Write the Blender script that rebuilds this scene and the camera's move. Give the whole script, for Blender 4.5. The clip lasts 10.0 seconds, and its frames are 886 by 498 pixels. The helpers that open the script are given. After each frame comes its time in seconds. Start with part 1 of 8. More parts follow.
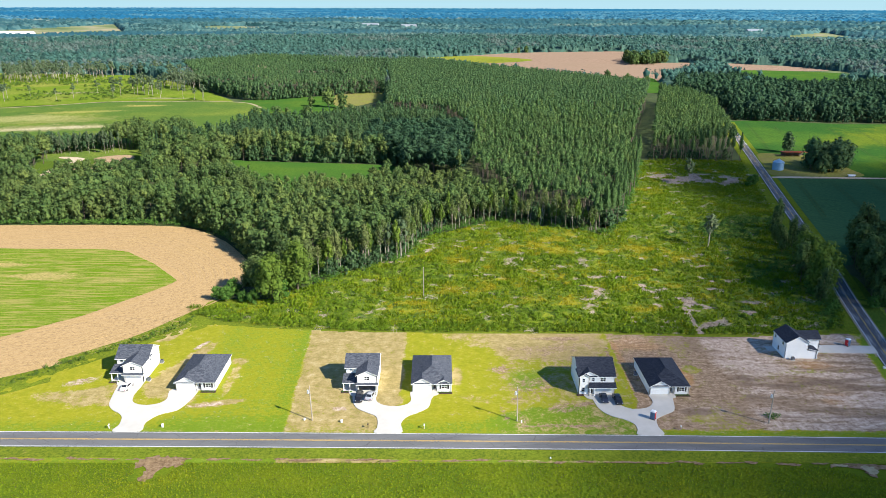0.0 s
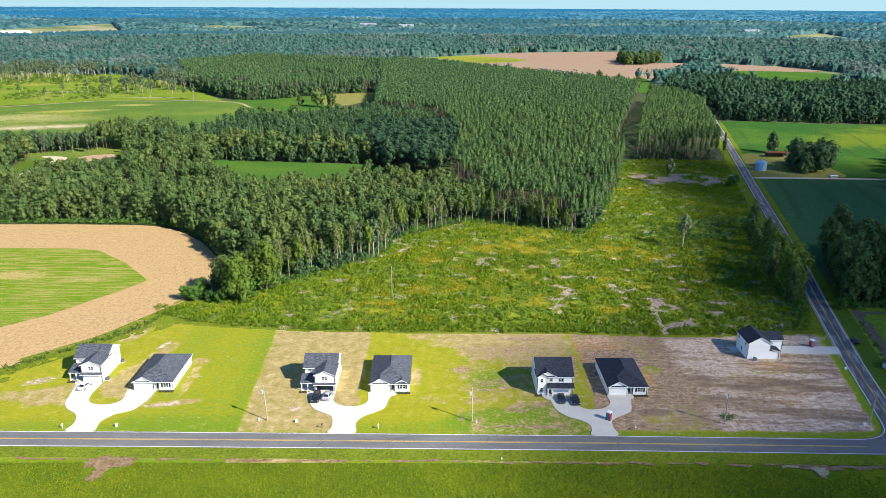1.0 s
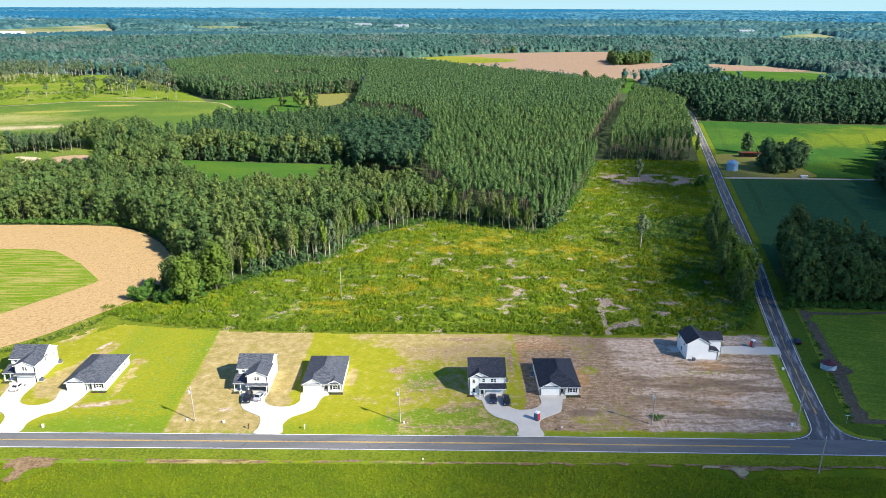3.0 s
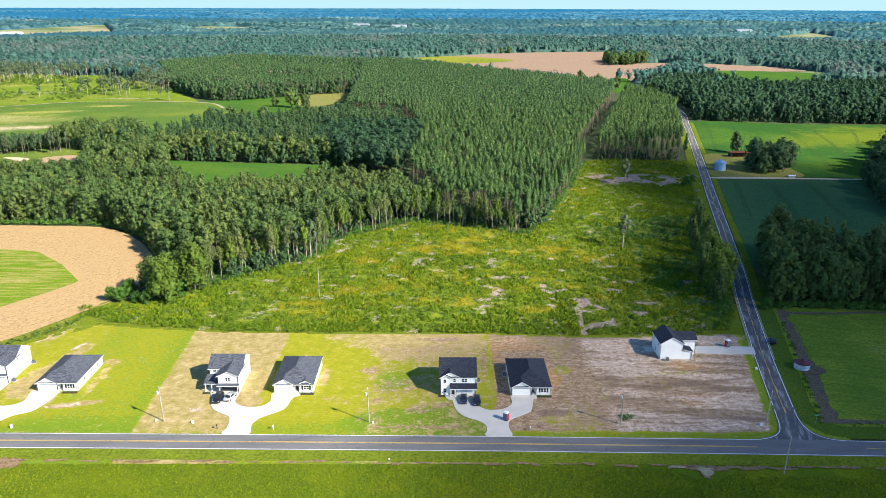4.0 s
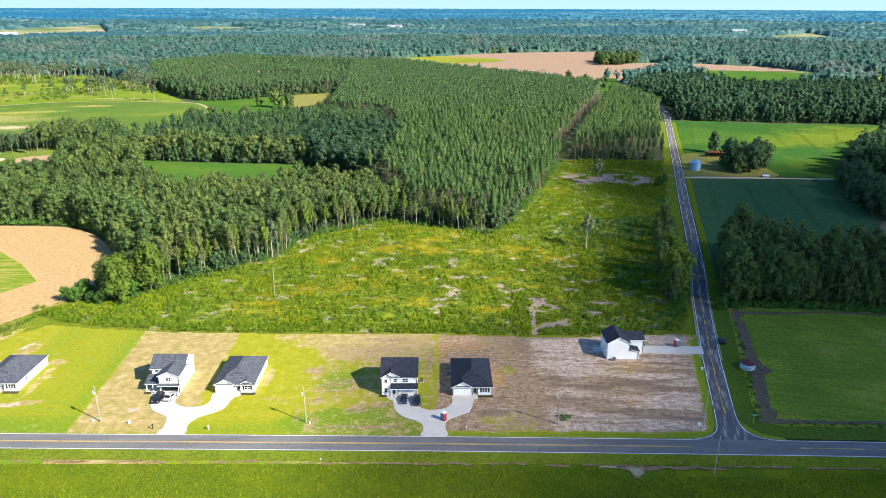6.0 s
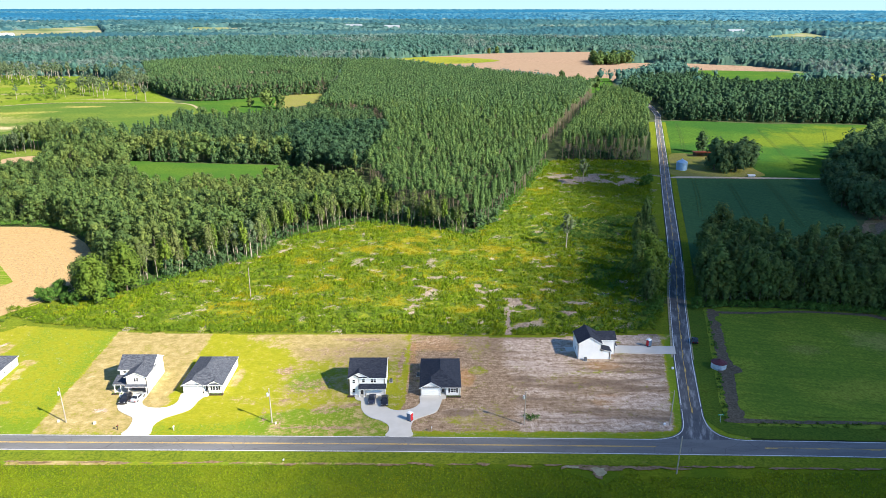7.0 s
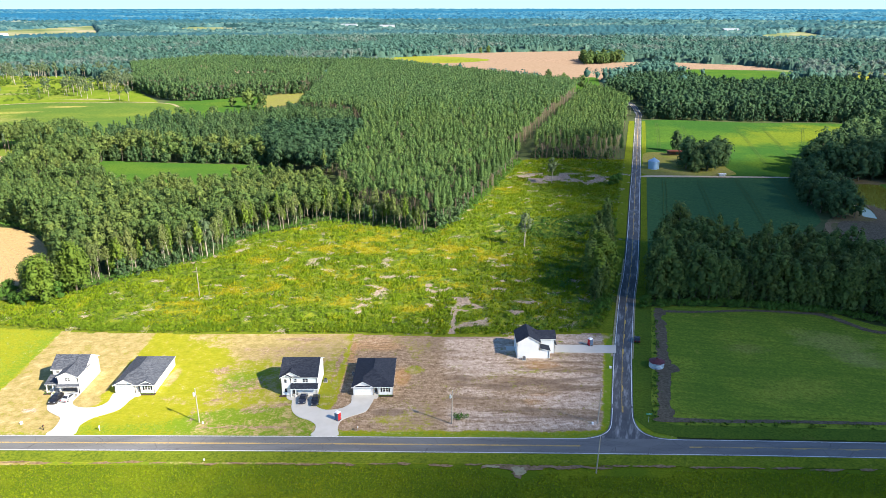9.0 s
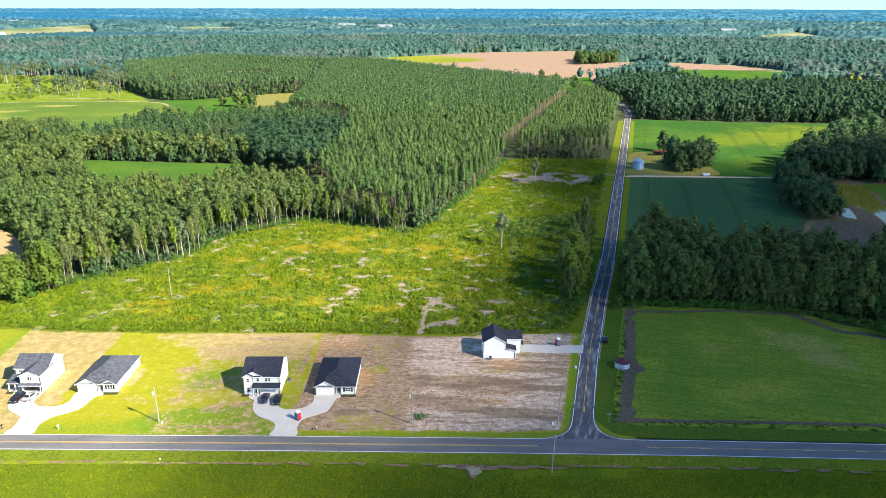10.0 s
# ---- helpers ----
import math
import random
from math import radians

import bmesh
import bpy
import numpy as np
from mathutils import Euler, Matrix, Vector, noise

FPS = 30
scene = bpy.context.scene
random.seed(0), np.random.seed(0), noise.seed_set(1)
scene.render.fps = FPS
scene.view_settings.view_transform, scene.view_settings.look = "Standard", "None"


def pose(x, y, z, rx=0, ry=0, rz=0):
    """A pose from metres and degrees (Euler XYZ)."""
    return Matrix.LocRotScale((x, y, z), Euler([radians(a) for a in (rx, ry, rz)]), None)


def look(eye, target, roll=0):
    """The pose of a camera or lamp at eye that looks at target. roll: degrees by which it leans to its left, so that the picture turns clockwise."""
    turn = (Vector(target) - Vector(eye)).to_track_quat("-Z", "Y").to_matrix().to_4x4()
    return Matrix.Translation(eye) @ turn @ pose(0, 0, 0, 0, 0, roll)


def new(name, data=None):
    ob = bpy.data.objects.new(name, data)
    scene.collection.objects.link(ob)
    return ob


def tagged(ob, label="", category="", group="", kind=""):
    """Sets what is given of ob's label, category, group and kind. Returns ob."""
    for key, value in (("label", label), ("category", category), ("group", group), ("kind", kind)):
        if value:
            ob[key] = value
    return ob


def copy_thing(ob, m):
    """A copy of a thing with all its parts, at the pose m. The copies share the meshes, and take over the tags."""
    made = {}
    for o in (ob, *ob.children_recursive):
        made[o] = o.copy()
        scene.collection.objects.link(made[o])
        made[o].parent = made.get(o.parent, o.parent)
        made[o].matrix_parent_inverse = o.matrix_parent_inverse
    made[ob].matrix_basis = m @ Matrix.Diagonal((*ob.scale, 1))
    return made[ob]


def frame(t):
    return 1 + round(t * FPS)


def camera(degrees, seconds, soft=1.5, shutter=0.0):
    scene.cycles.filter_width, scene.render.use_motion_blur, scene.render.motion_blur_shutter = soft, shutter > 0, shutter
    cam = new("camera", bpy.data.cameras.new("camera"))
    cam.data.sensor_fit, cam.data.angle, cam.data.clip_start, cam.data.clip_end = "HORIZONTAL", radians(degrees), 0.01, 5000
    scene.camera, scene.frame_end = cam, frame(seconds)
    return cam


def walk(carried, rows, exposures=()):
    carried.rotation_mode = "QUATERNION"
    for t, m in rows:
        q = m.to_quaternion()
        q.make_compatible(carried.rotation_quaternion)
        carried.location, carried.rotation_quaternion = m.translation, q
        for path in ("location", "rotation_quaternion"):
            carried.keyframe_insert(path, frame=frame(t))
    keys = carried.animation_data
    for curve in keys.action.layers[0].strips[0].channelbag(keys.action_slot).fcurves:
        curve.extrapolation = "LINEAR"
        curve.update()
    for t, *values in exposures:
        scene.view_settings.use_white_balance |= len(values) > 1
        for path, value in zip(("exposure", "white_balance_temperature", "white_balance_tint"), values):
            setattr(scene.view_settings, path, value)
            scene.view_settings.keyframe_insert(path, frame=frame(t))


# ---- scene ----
cam = camera(62.3, 10.0, soft=0.8)
PATH = [
    (0, (0.187, -0.041, 99.027), (0.2, 1.855, 98.392), 0.2),
    (0.5, (5.772, 0.082, 98.846), (5.785, 1.979, 98.211), 0.3),
    (1, (11.344, 0.226, 98.927), (11.357, 2.122, 98.292), 0.3),
    (1.5, (16.383, 0.147, 99.065), (16.396, 2.044, 98.43), 0.3),
    (2, (21.037, 0.036, 99.09), (21.049, 1.932, 98.455), 0.3),
    (2.5, (25.308, 0.156, 99.059), (25.321, 2.053, 98.424), 0.3),
    (4, (37.232, 0.165, 99.063), (37.244, 2.061, 98.429), 0.2),
    (4.5, (41.071, 0.163, 99.071), (41.084, 2.06, 98.436), 0.2),
    (5, (44.913, 0.151, 99.04), (44.925, 2.048, 98.406), 0.2),
    (5.5, (48.852, 0.217, 99.001), (48.864, 2.113, 98.367), 0.2),
    (7, (61.309, 0.504, 98.791), (61.322, 2.401, 98.158), 0.1),
    (7.5, (65.707, 0.58, 98.772), (65.719, 2.477, 98.139), 0.1),
    (8, (70.029, 0.627, 98.712), (70.04, 2.524, 98.079), 0.1),
    (8.5, (74.636, 0.594, 98.675), (74.647, 2.491, 98.041), 0.0),
    (9, (79.413, 0.789, 98.511), (79.425, 2.686, 97.877), 0.0),
    (9.5, (84.3, 0.915, 98.407), (84.312, 2.812, 97.773), 0.0),
    (10, (89.242, 0.964, 98.35), (89.254, 2.86, 97.716), 0.1),
]
walk(cam, [(t, look(eye, target, roll)) for t, eye, target, roll in PATH],
     exposures=[(0.0, 1.12, 6250, 10), (2.5, 1.22, 6300, 10), (5.0, 1.36, 6420, 10), (7.5, 1.50, 6580, 10), (10.0, 1.62, 6760, 10)])

# ---- sky, sun, exposure ----
SUN_AZ, SUN_EL = radians(-34.0), radians(36.0)   # direction to the sun, from +x, and its height
SUN_DIR = Vector((math.cos(SUN_EL) * math.cos(SUN_AZ), math.cos(SUN_EL) * math.sin(SUN_AZ), math.sin(SUN_EL)))
world = bpy.data.worlds.new("sky")
scene.world = world
world.use_nodes = True
wn = world.node_tree.nodes
sky = wn.new("ShaderNodeTexSky")
sky.sky_type = 'NISHITA'
sky.sun_disc = False
sky.sun_elevation = SUN_EL
sky.sun_rotation = radians(90.0) - SUN_AZ
sky.air_density, sky.dust_density, sky.ozone_density = 1.0, 0.0, 1.5
tint = wn.new("ShaderNodeMix")
tint.data_type, tint.blend_type = 'RGBA', 'MULTIPLY'
tint.inputs[0].default_value = 1.0
tint.inputs[7].default_value = (0.62, 0.86, 1.12, 1)
world.node_tree.links.new(sky.outputs[0], tint.inputs[6])
world.node_tree.links.new(tint.outputs[2], wn["Background"].inputs[0])
wn["Background"].inputs[1].default_value = 0.073
sun = new("sun", bpy.data.lights.new("sun", 'SUN'))
sun.data.energy, sun.data.angle, sun.data.color = 5.0, radians(0.55), (1.0, 0.92, 0.78)
sun.matrix_world = look(SUN_DIR * 500, (0, 0, 0))

# ---- small tools ----
RNG = np.random.default_rng(7)


def smooth(a, b, v):
    k = np.clip((v - a) / (b - a), 0, 1)
    return k * k * (3 - 2 * k)


LATTICE = np.random.default_rng(3).random((256, 256))


def value_noise(x, y, size, seed=0):
    """Smooth noise from 0 to 1 with lumps about size metres wide, over arrays of x and y."""
    u, v = np.asarray(x) / size + seed * 17.3, np.asarray(y) / size + seed * 31.7
    i, j = np.floor(u).astype(int), np.floor(v).astype(int)
    a, b = u - i, v - j
    a, b = a * a * (3 - 2 * a), b * b * (3 - 2 * b)
    i0, i1, j0, j1 = i % 256, (i + 1) % 256, j % 256, (j + 1) % 256
    return ((LATTICE[i0, j0] * (1 - a) + LATTICE[i1, j0] * a) * (1 - b)
            + (LATTICE[i0, j1] * (1 - a) + LATTICE[i1, j1] * a) * b)


def fbm(x, y, size, seed=0, octaves=4):
    total, weight = 0.0, 0.0
    for k in range(octaves):
        total = total + value_noise(x, y, size / 2 ** k, seed + k) / 2 ** k
        weight += 1 / 2 ** k
    return total / weight


def inside(poly, x, y):
    """Which of the points lie inside the polygon."""
    x, y = np.asarray(x), np.asarray(y)
    res = np.zeros(x.shape, bool)
    for (x0, y0), (x1, y1) in zip(poly, poly[1:] + poly[:1]):
        if y0 != y1:
            res ^= ((y0 > y) != (y1 > y)) & (x < (x1 - x0) * (y - y0) / (y1 - y0) + x0)
    return res


def scatter(poly, gap, rng=RNG, spread=0.45):
    """Points on a shaken grid inside a polygon."""
    xs, ys = [p[0] for p in poly], [p[1] for p in poly]
    gx, gy = np.meshgrid(np.arange(min(xs), max(xs), gap), np.arange(min(ys), max(ys), gap))
    gx = gx + rng.uniform(-spread, spread, gx.shape) * gap
    gy = gy + rng.uniform(-spread, spread, gy.shape) * gap
    ok = inside(poly, gx, gy)
    return np.stack([gx[ok], gy[ok]], 1)


def rounded(pts, steps=6, closed=True):
    """A smooth line through the points."""
    out, n = [], len(pts)
    P = [np.array(p, float) for p in pts]
    for i in range(n if closed else n - 1):
        if closed:
            a, b, c, d = P[i - 1], P[i], P[(i + 1) % n], P[(i + 2) % n]
        else:
            a, b, c, d = P[max(i - 1, 0)], P[i], P[i + 1], P[min(i + 2, n - 1)]
        for k in range(steps):
            s = k / steps
            out.append(tuple(0.5 * (2 * b + (c - a) * s + (2 * a - 5 * b + 4 * c - d) * s * s + (3 * b - a - 3 * c + d) * s ** 3)))
    if not closed:
        out.append(tuple(P[-1]))
    return out


def quad_mesh(name, V, F, mats, index=None, flat=True):
    """A mesh from arrays of places and of four-cornered faces."""
    me = bpy.data.meshes.new(name)
    V, F = np.asarray(V, np.float32), np.asarray(F, np.int32)
    me.vertices.add(len(V))
    me.vertices.foreach_set("co", V.ravel())
    me.loops.add(F.size)
    me.loops.foreach_set("vertex_index", F.ravel())
    me.polygons.add(len(F))
    me.polygons.foreach_set("loop_start", np.arange(0, F.size, F.shape[1], dtype=np.int32))
    for m in mats:
        me.materials.append(m)
    if index is not None:
        me.polygons.foreach_set("material_index", np.asarray(index, np.int32))
    if not flat:
        me.polygons.foreach_set("use_smooth", np.ones(len(F), bool))
    me.update(calc_edges=True)
    return me


def part(name, bm, material, parent=None, label=""):
    me = bpy.data.meshes.new(name)
    bmesh.ops.recalc_face_normals(bm, faces=bm.faces[:])
    bm.to_mesh(me)
    bm.free()
    me.materials.append(material)
    ob = new(name, me)
    ob.parent = parent
    if label:
        ob["label"] = label
    return ob


def box(bm, x0, x1, y0, y1, z0, z1, bevel=0.0):
    vs = [bm.verts.new((x, y, z)) for z in (z0, z1) for x, y in ((x0, y0), (x1, y0), (x1, y1), (x0, y1))]
    fs = [bm.faces.new([vs[i] for i in f]) for f in
          ((3, 2, 1, 0), (4, 5, 6, 7), (0, 1, 5, 4), (1, 2, 6, 5), (2, 3, 7, 6), (3, 0, 4, 7))]
    if bevel:
        bmesh.ops.bevel(bm, geom=list({e for f in fs for e in f.edges}), offset=bevel, segments=2, affect='EDGES', profile=0.6)
    return vs


def tube(bm, x, y, z0, z1, r0, r1, n=10, dx=0.0, dy=0.0):
    """An upright tapered round bar that leans by dx, dy at its top."""
    low = [bm.verts.new((x + r0 * math.cos(2 * math.pi * k / n), y + r0 * math.sin(2 * math.pi * k / n), z0)) for k in range(n)]
    top = [bm.verts.new((x + dx + r1 * math.cos(2 * math.pi * k / n), y + dy + r1 * math.sin(2 * math.pi * k / n), z1)) for k in range(n)]
    for k in range(n):
        bm.faces.new((low[k], low[(k + 1) % n], top[(k + 1) % n], top[k]))
    bm.faces.new(low[::-1])
    bm.faces.new(top)


def prism(bm, ring, lift):
    """A solid from a flat ring of corners, pushed along lift."""
    a = [bm.verts.new(p) for p in ring]
    b = [bm.verts.new(Vector(p) + Vector(lift)) for p in ring]
    bm.faces.new(a[::-1])
    bm.faces.new(b)
    for k in range(len(ring)):
        bm.faces.new((a[k], a[(k + 1) % len(ring)], b[(k + 1) % len(ring)], b[k]))


# ---- materials ----
class Nodes:
    """A small builder of node materials in world metres."""

    def __init__(self, name, rough=0.9, metal=0.0, specular=0.3):
        self.mat = bpy.data.materials.new(name)
        self.mat.use_nodes = True
        self.tree = self.mat.node_tree
        self.bsdf = self.tree.nodes["Principled BSDF"]
        self.bsdf.inputs["Roughness"].default_value = rough
        self.bsdf.inputs["Metallic"].default_value = metal
        self.bsdf.inputs["Specular IOR Level"].default_value = specular
        self.place = self.tree.nodes.new("ShaderNodeNewGeometry")
        self.where = self.place.outputs["Position"]

    def link(self, a, b):
        self.tree.links.new(a, b)

    def local(self):
        self.where = self.tree.nodes.new("ShaderNodeTexCoord").outputs["Object"]
        return self

    def stretch(self, sx, sy, sz, turn=0.0):
        m = self.tree.nodes.new("ShaderNodeMapping")
        m.vector_type = 'TEXTURE'
        m.inputs["Rotation"].default_value = (0, 0, turn)
        m.inputs["Scale"].default_value = (sx, sy, sz)
        self.link(self.where, m.inputs["Vector"])
        return m.outputs[0]

    def noise(self, size, detail=4.0, rough=0.55, vec=None, distort=0.0):
        n = self.tree.nodes.new("ShaderNodeTexNoise")
        n.inputs["Scale"].default_value = 1.0 / size
        n.inputs["Detail"].default_value = detail
        n.inputs["Roughness"].default_value = rough
        n.inputs["Distortion"].default_value = distort
        self.link(vec or self.where, n.inputs["Vector"])
        return n.outputs["Fac"]

    def cells(self, size, vec=None):
        n = self.tree.nodes.new("ShaderNodeTexVoronoi")
        n.inputs["Scale"].default_value = 1.0 / size
        self.link(vec or self.where, n.inputs["Vector"])
        s = self.tree.nodes.new("ShaderNodeSeparateColor")
        self.link(n.outputs["Color"], s.inputs[0])
        return s.outputs[0]

    def ramp(self, fac, *stops):
        r = self.tree.nodes.new("ShaderNodeValToRGB")
        el = r.color_ramp.elements
        while len(el) < len(stops):
            el.new(0.5)
        for e, (p, c) in zip(el, stops):
            e.position, e.color = p, (*c, 1) if len(c) == 3 else c
        self.link(fac, r.inputs[0])
        return r.outputs[0]

    def mask(self, fac, a, b):
        m = self.tree.nodes.new("ShaderNodeMapRange")
        m.interpolation_type = 'SMOOTHSTEP'
        m.inputs["From Min"].default_value, m.inputs["From Max"].default_value = a, b
        self.link(fac, m.inputs["Value"])
        return m.outputs[0]

    def mix(self, fac, a, b, mode='MIX'):
        m = self.tree.nodes.new("ShaderNodeMix")
        m.data_type, m.blend_type = 'RGBA', mode
        for socket, v in ((m.inputs[0], fac), (m.inputs[6], a), (m.inputs[7], b)):
            if isinstance(v, (int, float)):
                socket.default_value = v
            elif isinstance(v, tuple):
                socket.default_value = (*v, 1)
            else:
                self.link(v, socket)
        return m.outputs[2]

    def maths(self, op, a, b):
        m = self.tree.nodes.new("ShaderNodeMath")
        m.operation = op
        for socket, v in zip(m.inputs, (a, b)):
            if isinstance(v, (int, float)):
                socket.default_value = v
            else:
                self.link(v, socket)
        return m.outputs[0]

    def island(self):
        return self.place.outputs["Random Per Island"]

    def each(self):
        return self.tree.nodes.new("ShaderNodeObjectInfo").outputs["Random"]

    def weights(self, name):
        a = self.tree.nodes.new("ShaderNodeAttribute")
        a.attribute_name = name
        s = self.tree.nodes.new("ShaderNodeSeparateColor")
        self.link(a.outputs["Color"], s.inputs[0])
        return s.outputs

    def done(self, colour, bump=None, strength=0.4, distance=0.05):
        self.link(colour, self.bsdf.inputs["Base Color"])
        if bump is not None:
            b = self.tree.nodes.new("ShaderNodeBump")
            b.inputs["Strength"].default_value = strength
            b.inputs["Distance"].default_value = distance
            self.link(bump, b.inputs["Height"])
            self.link(b.outputs[0], self.bsdf.inputs["Normal"])
        return self.mat


def paint(name, colour, rough=0.6, metal=0.0, wear=0.12, size=0.6, specular=0.4):
    """A painted or plain surface with slight dirt at two scales."""
    n = Nodes(name, rough, metal, specular).local()
    dark = tuple(c * (1 - wear) for c in colour)
    light = tuple(min(c * (1 + wear * 0.5), 1) for c in colour)
    base = n.ramp(n.noise(size, 5), (0.3, dark), (0.7, light))
    fine = n.noise(size * 0.08, 3)
    return n.done(n.mix(n.mask(fine, 0.55, 0.8), base, dark), fine, 0.08, 0.01)


def foliage(name, dark, mid, light, tint, cell=5.0, rough=0.75):
    """Leaves: the hue changes from plant to plant and from clump to clump; light passes through in part."""
    n = Nodes(name, rough, 0.0, 0.06)
    a = n.tree.nodes.new("ShaderNodeAttribute")
    a.attribute_name = "plant"
    which = n.maths('FRACT', n.maths('ADD', a.outputs["Fac"], n.each()), 0.0)
    low = tuple(0.55 * d + 0.45 * m for d, m in zip(dark, mid))
    high = tuple(0.35 * m + 0.65 * l for m, l in zip(mid, light))
    col = n.ramp(which, (0.0, low), (0.45, mid), (0.8, mid), (1.0, high))
    col = n.mix(n.maths('MULTIPLY', n.mask(n.noise(38.0, 3), 0.45, 0.7), 0.6), col, tint)
    grain = n.noise(cell * 0.28, 3, 0.6)
    col = n.mix(n.maths('MULTIPLY', n.mask(grain, 0.52, 0.36), 0.55), col, dark)
    col = n.mix(n.maths('MULTIPLY', n.mask(grain, 0.54, 0.68), 0.45), col, light)
    col = n.mix(0.18, col, n.ramp(n.island(), (0.0, dark), (0.6, mid), (1.0, light)))
    n.link(col, n.bsdf.inputs["Base Color"])
    tr = n.tree.nodes.new("ShaderNodeBsdfTranslucent")
    n.link(col, tr.inputs[0])
    mx = n.tree.nodes.new("ShaderNodeMixShader")
    mx.inputs[0].default_value = 0.24
    n.link(n.bsdf.outputs[0], mx.inputs[1])
    n.link(tr.outputs[0], mx.inputs[2])
    n.link(mx.outputs[0], n.tree.nodes["Material Output"].inputs[0])
    return n.mat


M = {}
M["broadleaf"] = foliage("broadleaf_leaves", (0.023, 0.044, 0.021), (0.087, 0.149, 0.044), (0.204, 0.252, 0.060), (0.158, 0.182, 0.050), 5.5)
M["pine"] = foliage("pine_needles", (0.024, 0.048, 0.022), (0.080, 0.149, 0.047), (0.165, 0.230, 0.060), (0.108, 0.162, 0.051), 4.0)
M["edge_leaves"] = foliage("wood_edge_leaves", (0.038, 0.062, 0.026), (0.125, 0.170, 0.052), (0.235, 0.265, 0.085), (0.180, 0.190, 0.066), 4.0)
# Needles of farther pines: slightly bluer, a little haze put into the colour.
M["pine_mid"] = foliage("far_pine_haze_needles", (0.024, 0.050, 0.027), (0.077, 0.148, 0.056), (0.150, 0.220, 0.072), (0.104, 0.160, 0.061), 5.0)
M["dark_trees"] = foliage("cedar_leaves", (0.020, 0.044, 0.027), (0.064, 0.126, 0.050), (0.130, 0.192, 0.065), (0.090, 0.138, 0.053), 4.5)
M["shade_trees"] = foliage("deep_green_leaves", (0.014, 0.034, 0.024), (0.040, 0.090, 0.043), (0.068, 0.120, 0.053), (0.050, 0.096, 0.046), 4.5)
# Leaves of the far trees: blue haze of distance put into their colours.
M["far_haze_leaves"] = foliage("far_haze_leaves", (0.028, 0.074, 0.062), (0.064, 0.150, 0.122), (0.114, 0.202, 0.156), (0.090, 0.164, 0.134), 12.0)
M["far_dark"] = foliage("far_dark_haze_leaves", (0.020, 0.056, 0.052), (0.046, 0.112, 0.096), (0.088, 0.162, 0.130), (0.058, 0.122, 0.102), 12.0)
M["far_thin"] = foliage("far_pale_haze_leaves", (0.070, 0.104, 0.092), (0.112, 0.162, 0.142), (0.174, 0.212, 0.186), (0.136, 0.174, 0.156), 12.0)
M["scrub"] = foliage("scrub_leaves", (0.050, 0.100, 0.009), (0.155, 0.238, 0.012), (0.250, 0.312, 0.014), (0.225, 0.272, 0.012), 3.0)
M["sapling"] = foliage("sapling_leaves", (0.042, 0.088, 0.008), (0.126, 0.208, 0.014), (0.205, 0.278, 0.018), (0.155, 0.215, 0.014), 3.0)
M["thin_leaves"] = foliage("thin_grey_leaves", (0.050, 0.082, 0.044), (0.095, 0.140, 0.070), (0.160, 0.195, 0.100), (0.120, 0.152, 0.078), 3.0)
M["hedge"] = foliage("hedge_leaves", (0.044, 0.084, 0.018), (0.105, 0.172, 0.026), (0.185, 0.245, 0.032), (0.125, 0.178, 0.026), 3.0)
M["yellow_scrub"] = foliage("yellow_weed_leaves", (0.130, 0.178, 0.010), (0.215, 0.255, 0.012), (0.300, 0.305, 0.014), (0.255, 0.262, 0.012), 3.0)
M["goldenrod"] = foliage("goldenrod_flowers", (0.230, 0.225, 0.012), (0.310, 0.280, 0.012), (0.380, 0.312, 0.014), (0.300, 0.275, 0.012), 3.0)
M["soy"] = foliage("soybean_leaves", (0.120, 0.180, 0.008), (0.172, 0.238, 0.009), (0.225, 0.270, 0.010), (0.265, 0.262, 0.010), 2.2)
M["bush"] = foliage("bush_leaves", (0.022, 0.064, 0.016), (0.078, 0.168, 0.030), (0.130, 0.236, 0.038), (0.098, 0.180, 0.032), 4.0)


def bark(name, a, b):
    n = Nodes(name, 0.95)
    return n.done(n.ramp(n.noise(0.8, 5, vec=n.stretch(1, 1, 4)), (0.3, a), (0.7, b)), n.noise(0.15), 0.4, 0.03)


M["bark"] = bark("grey_brown_bark", (0.07, 0.055, 0.043), (0.18, 0.15, 0.115))
M["pine_bark"] = bark("pine_bark", (0.095, 0.073, 0.058), (0.200, 0.160, 0.126))
M["pale_bark"] = bark("pale_bark", (0.24, 0.20, 0.16), (0.48, 0.43, 0.36))

n = Nodes("woodland_floor", 0.95)
M["floor"] = n.done(n.mix(n.mask(n.noise(60, 5), 0.4, 0.65), n.ramp(n.noise(4, 6), (0.3, (0.02, 0.032, 0.010)), (0.7, (0.05, 0.075, 0.015))),
                          n.ramp(n.noise(9, 6), (0.35, (0.035, 0.06, 0.014)), (0.7, (0.08, 0.10, 0.03)))), n.noise(1.5), 0.6, 0.4)

# Lawns: R bare soil, G dry straw, B lush green.
n = Nodes("lawn", 0.95, 0.0, 0.2)
w = n.weights("cover")
fine, mid, big = n.noise(0.75, 6, 0.85), n.noise(2.8, 9, 0.74), n.noise(14.0, 4, 0.6)
grass = n.ramp(mid, (0.22, (0.165, 0.195, 0.006)), (0.5, (0.245, 0.245, 0.007)), (0.8, (0.37, 0.31, 0.03)))
lush = n.ramp(mid, (0.3, (0.095, 0.172, 0.006)), (0.7, (0.165, 0.232, 0.007)))
straw = n.ramp(mid, (0.3, (0.195, 0.165, 0.050)), (0.5, (0.315, 0.240, 0.095)), (0.7, (0.46, 0.375, 0.185)))
tone = n.weights("tone")
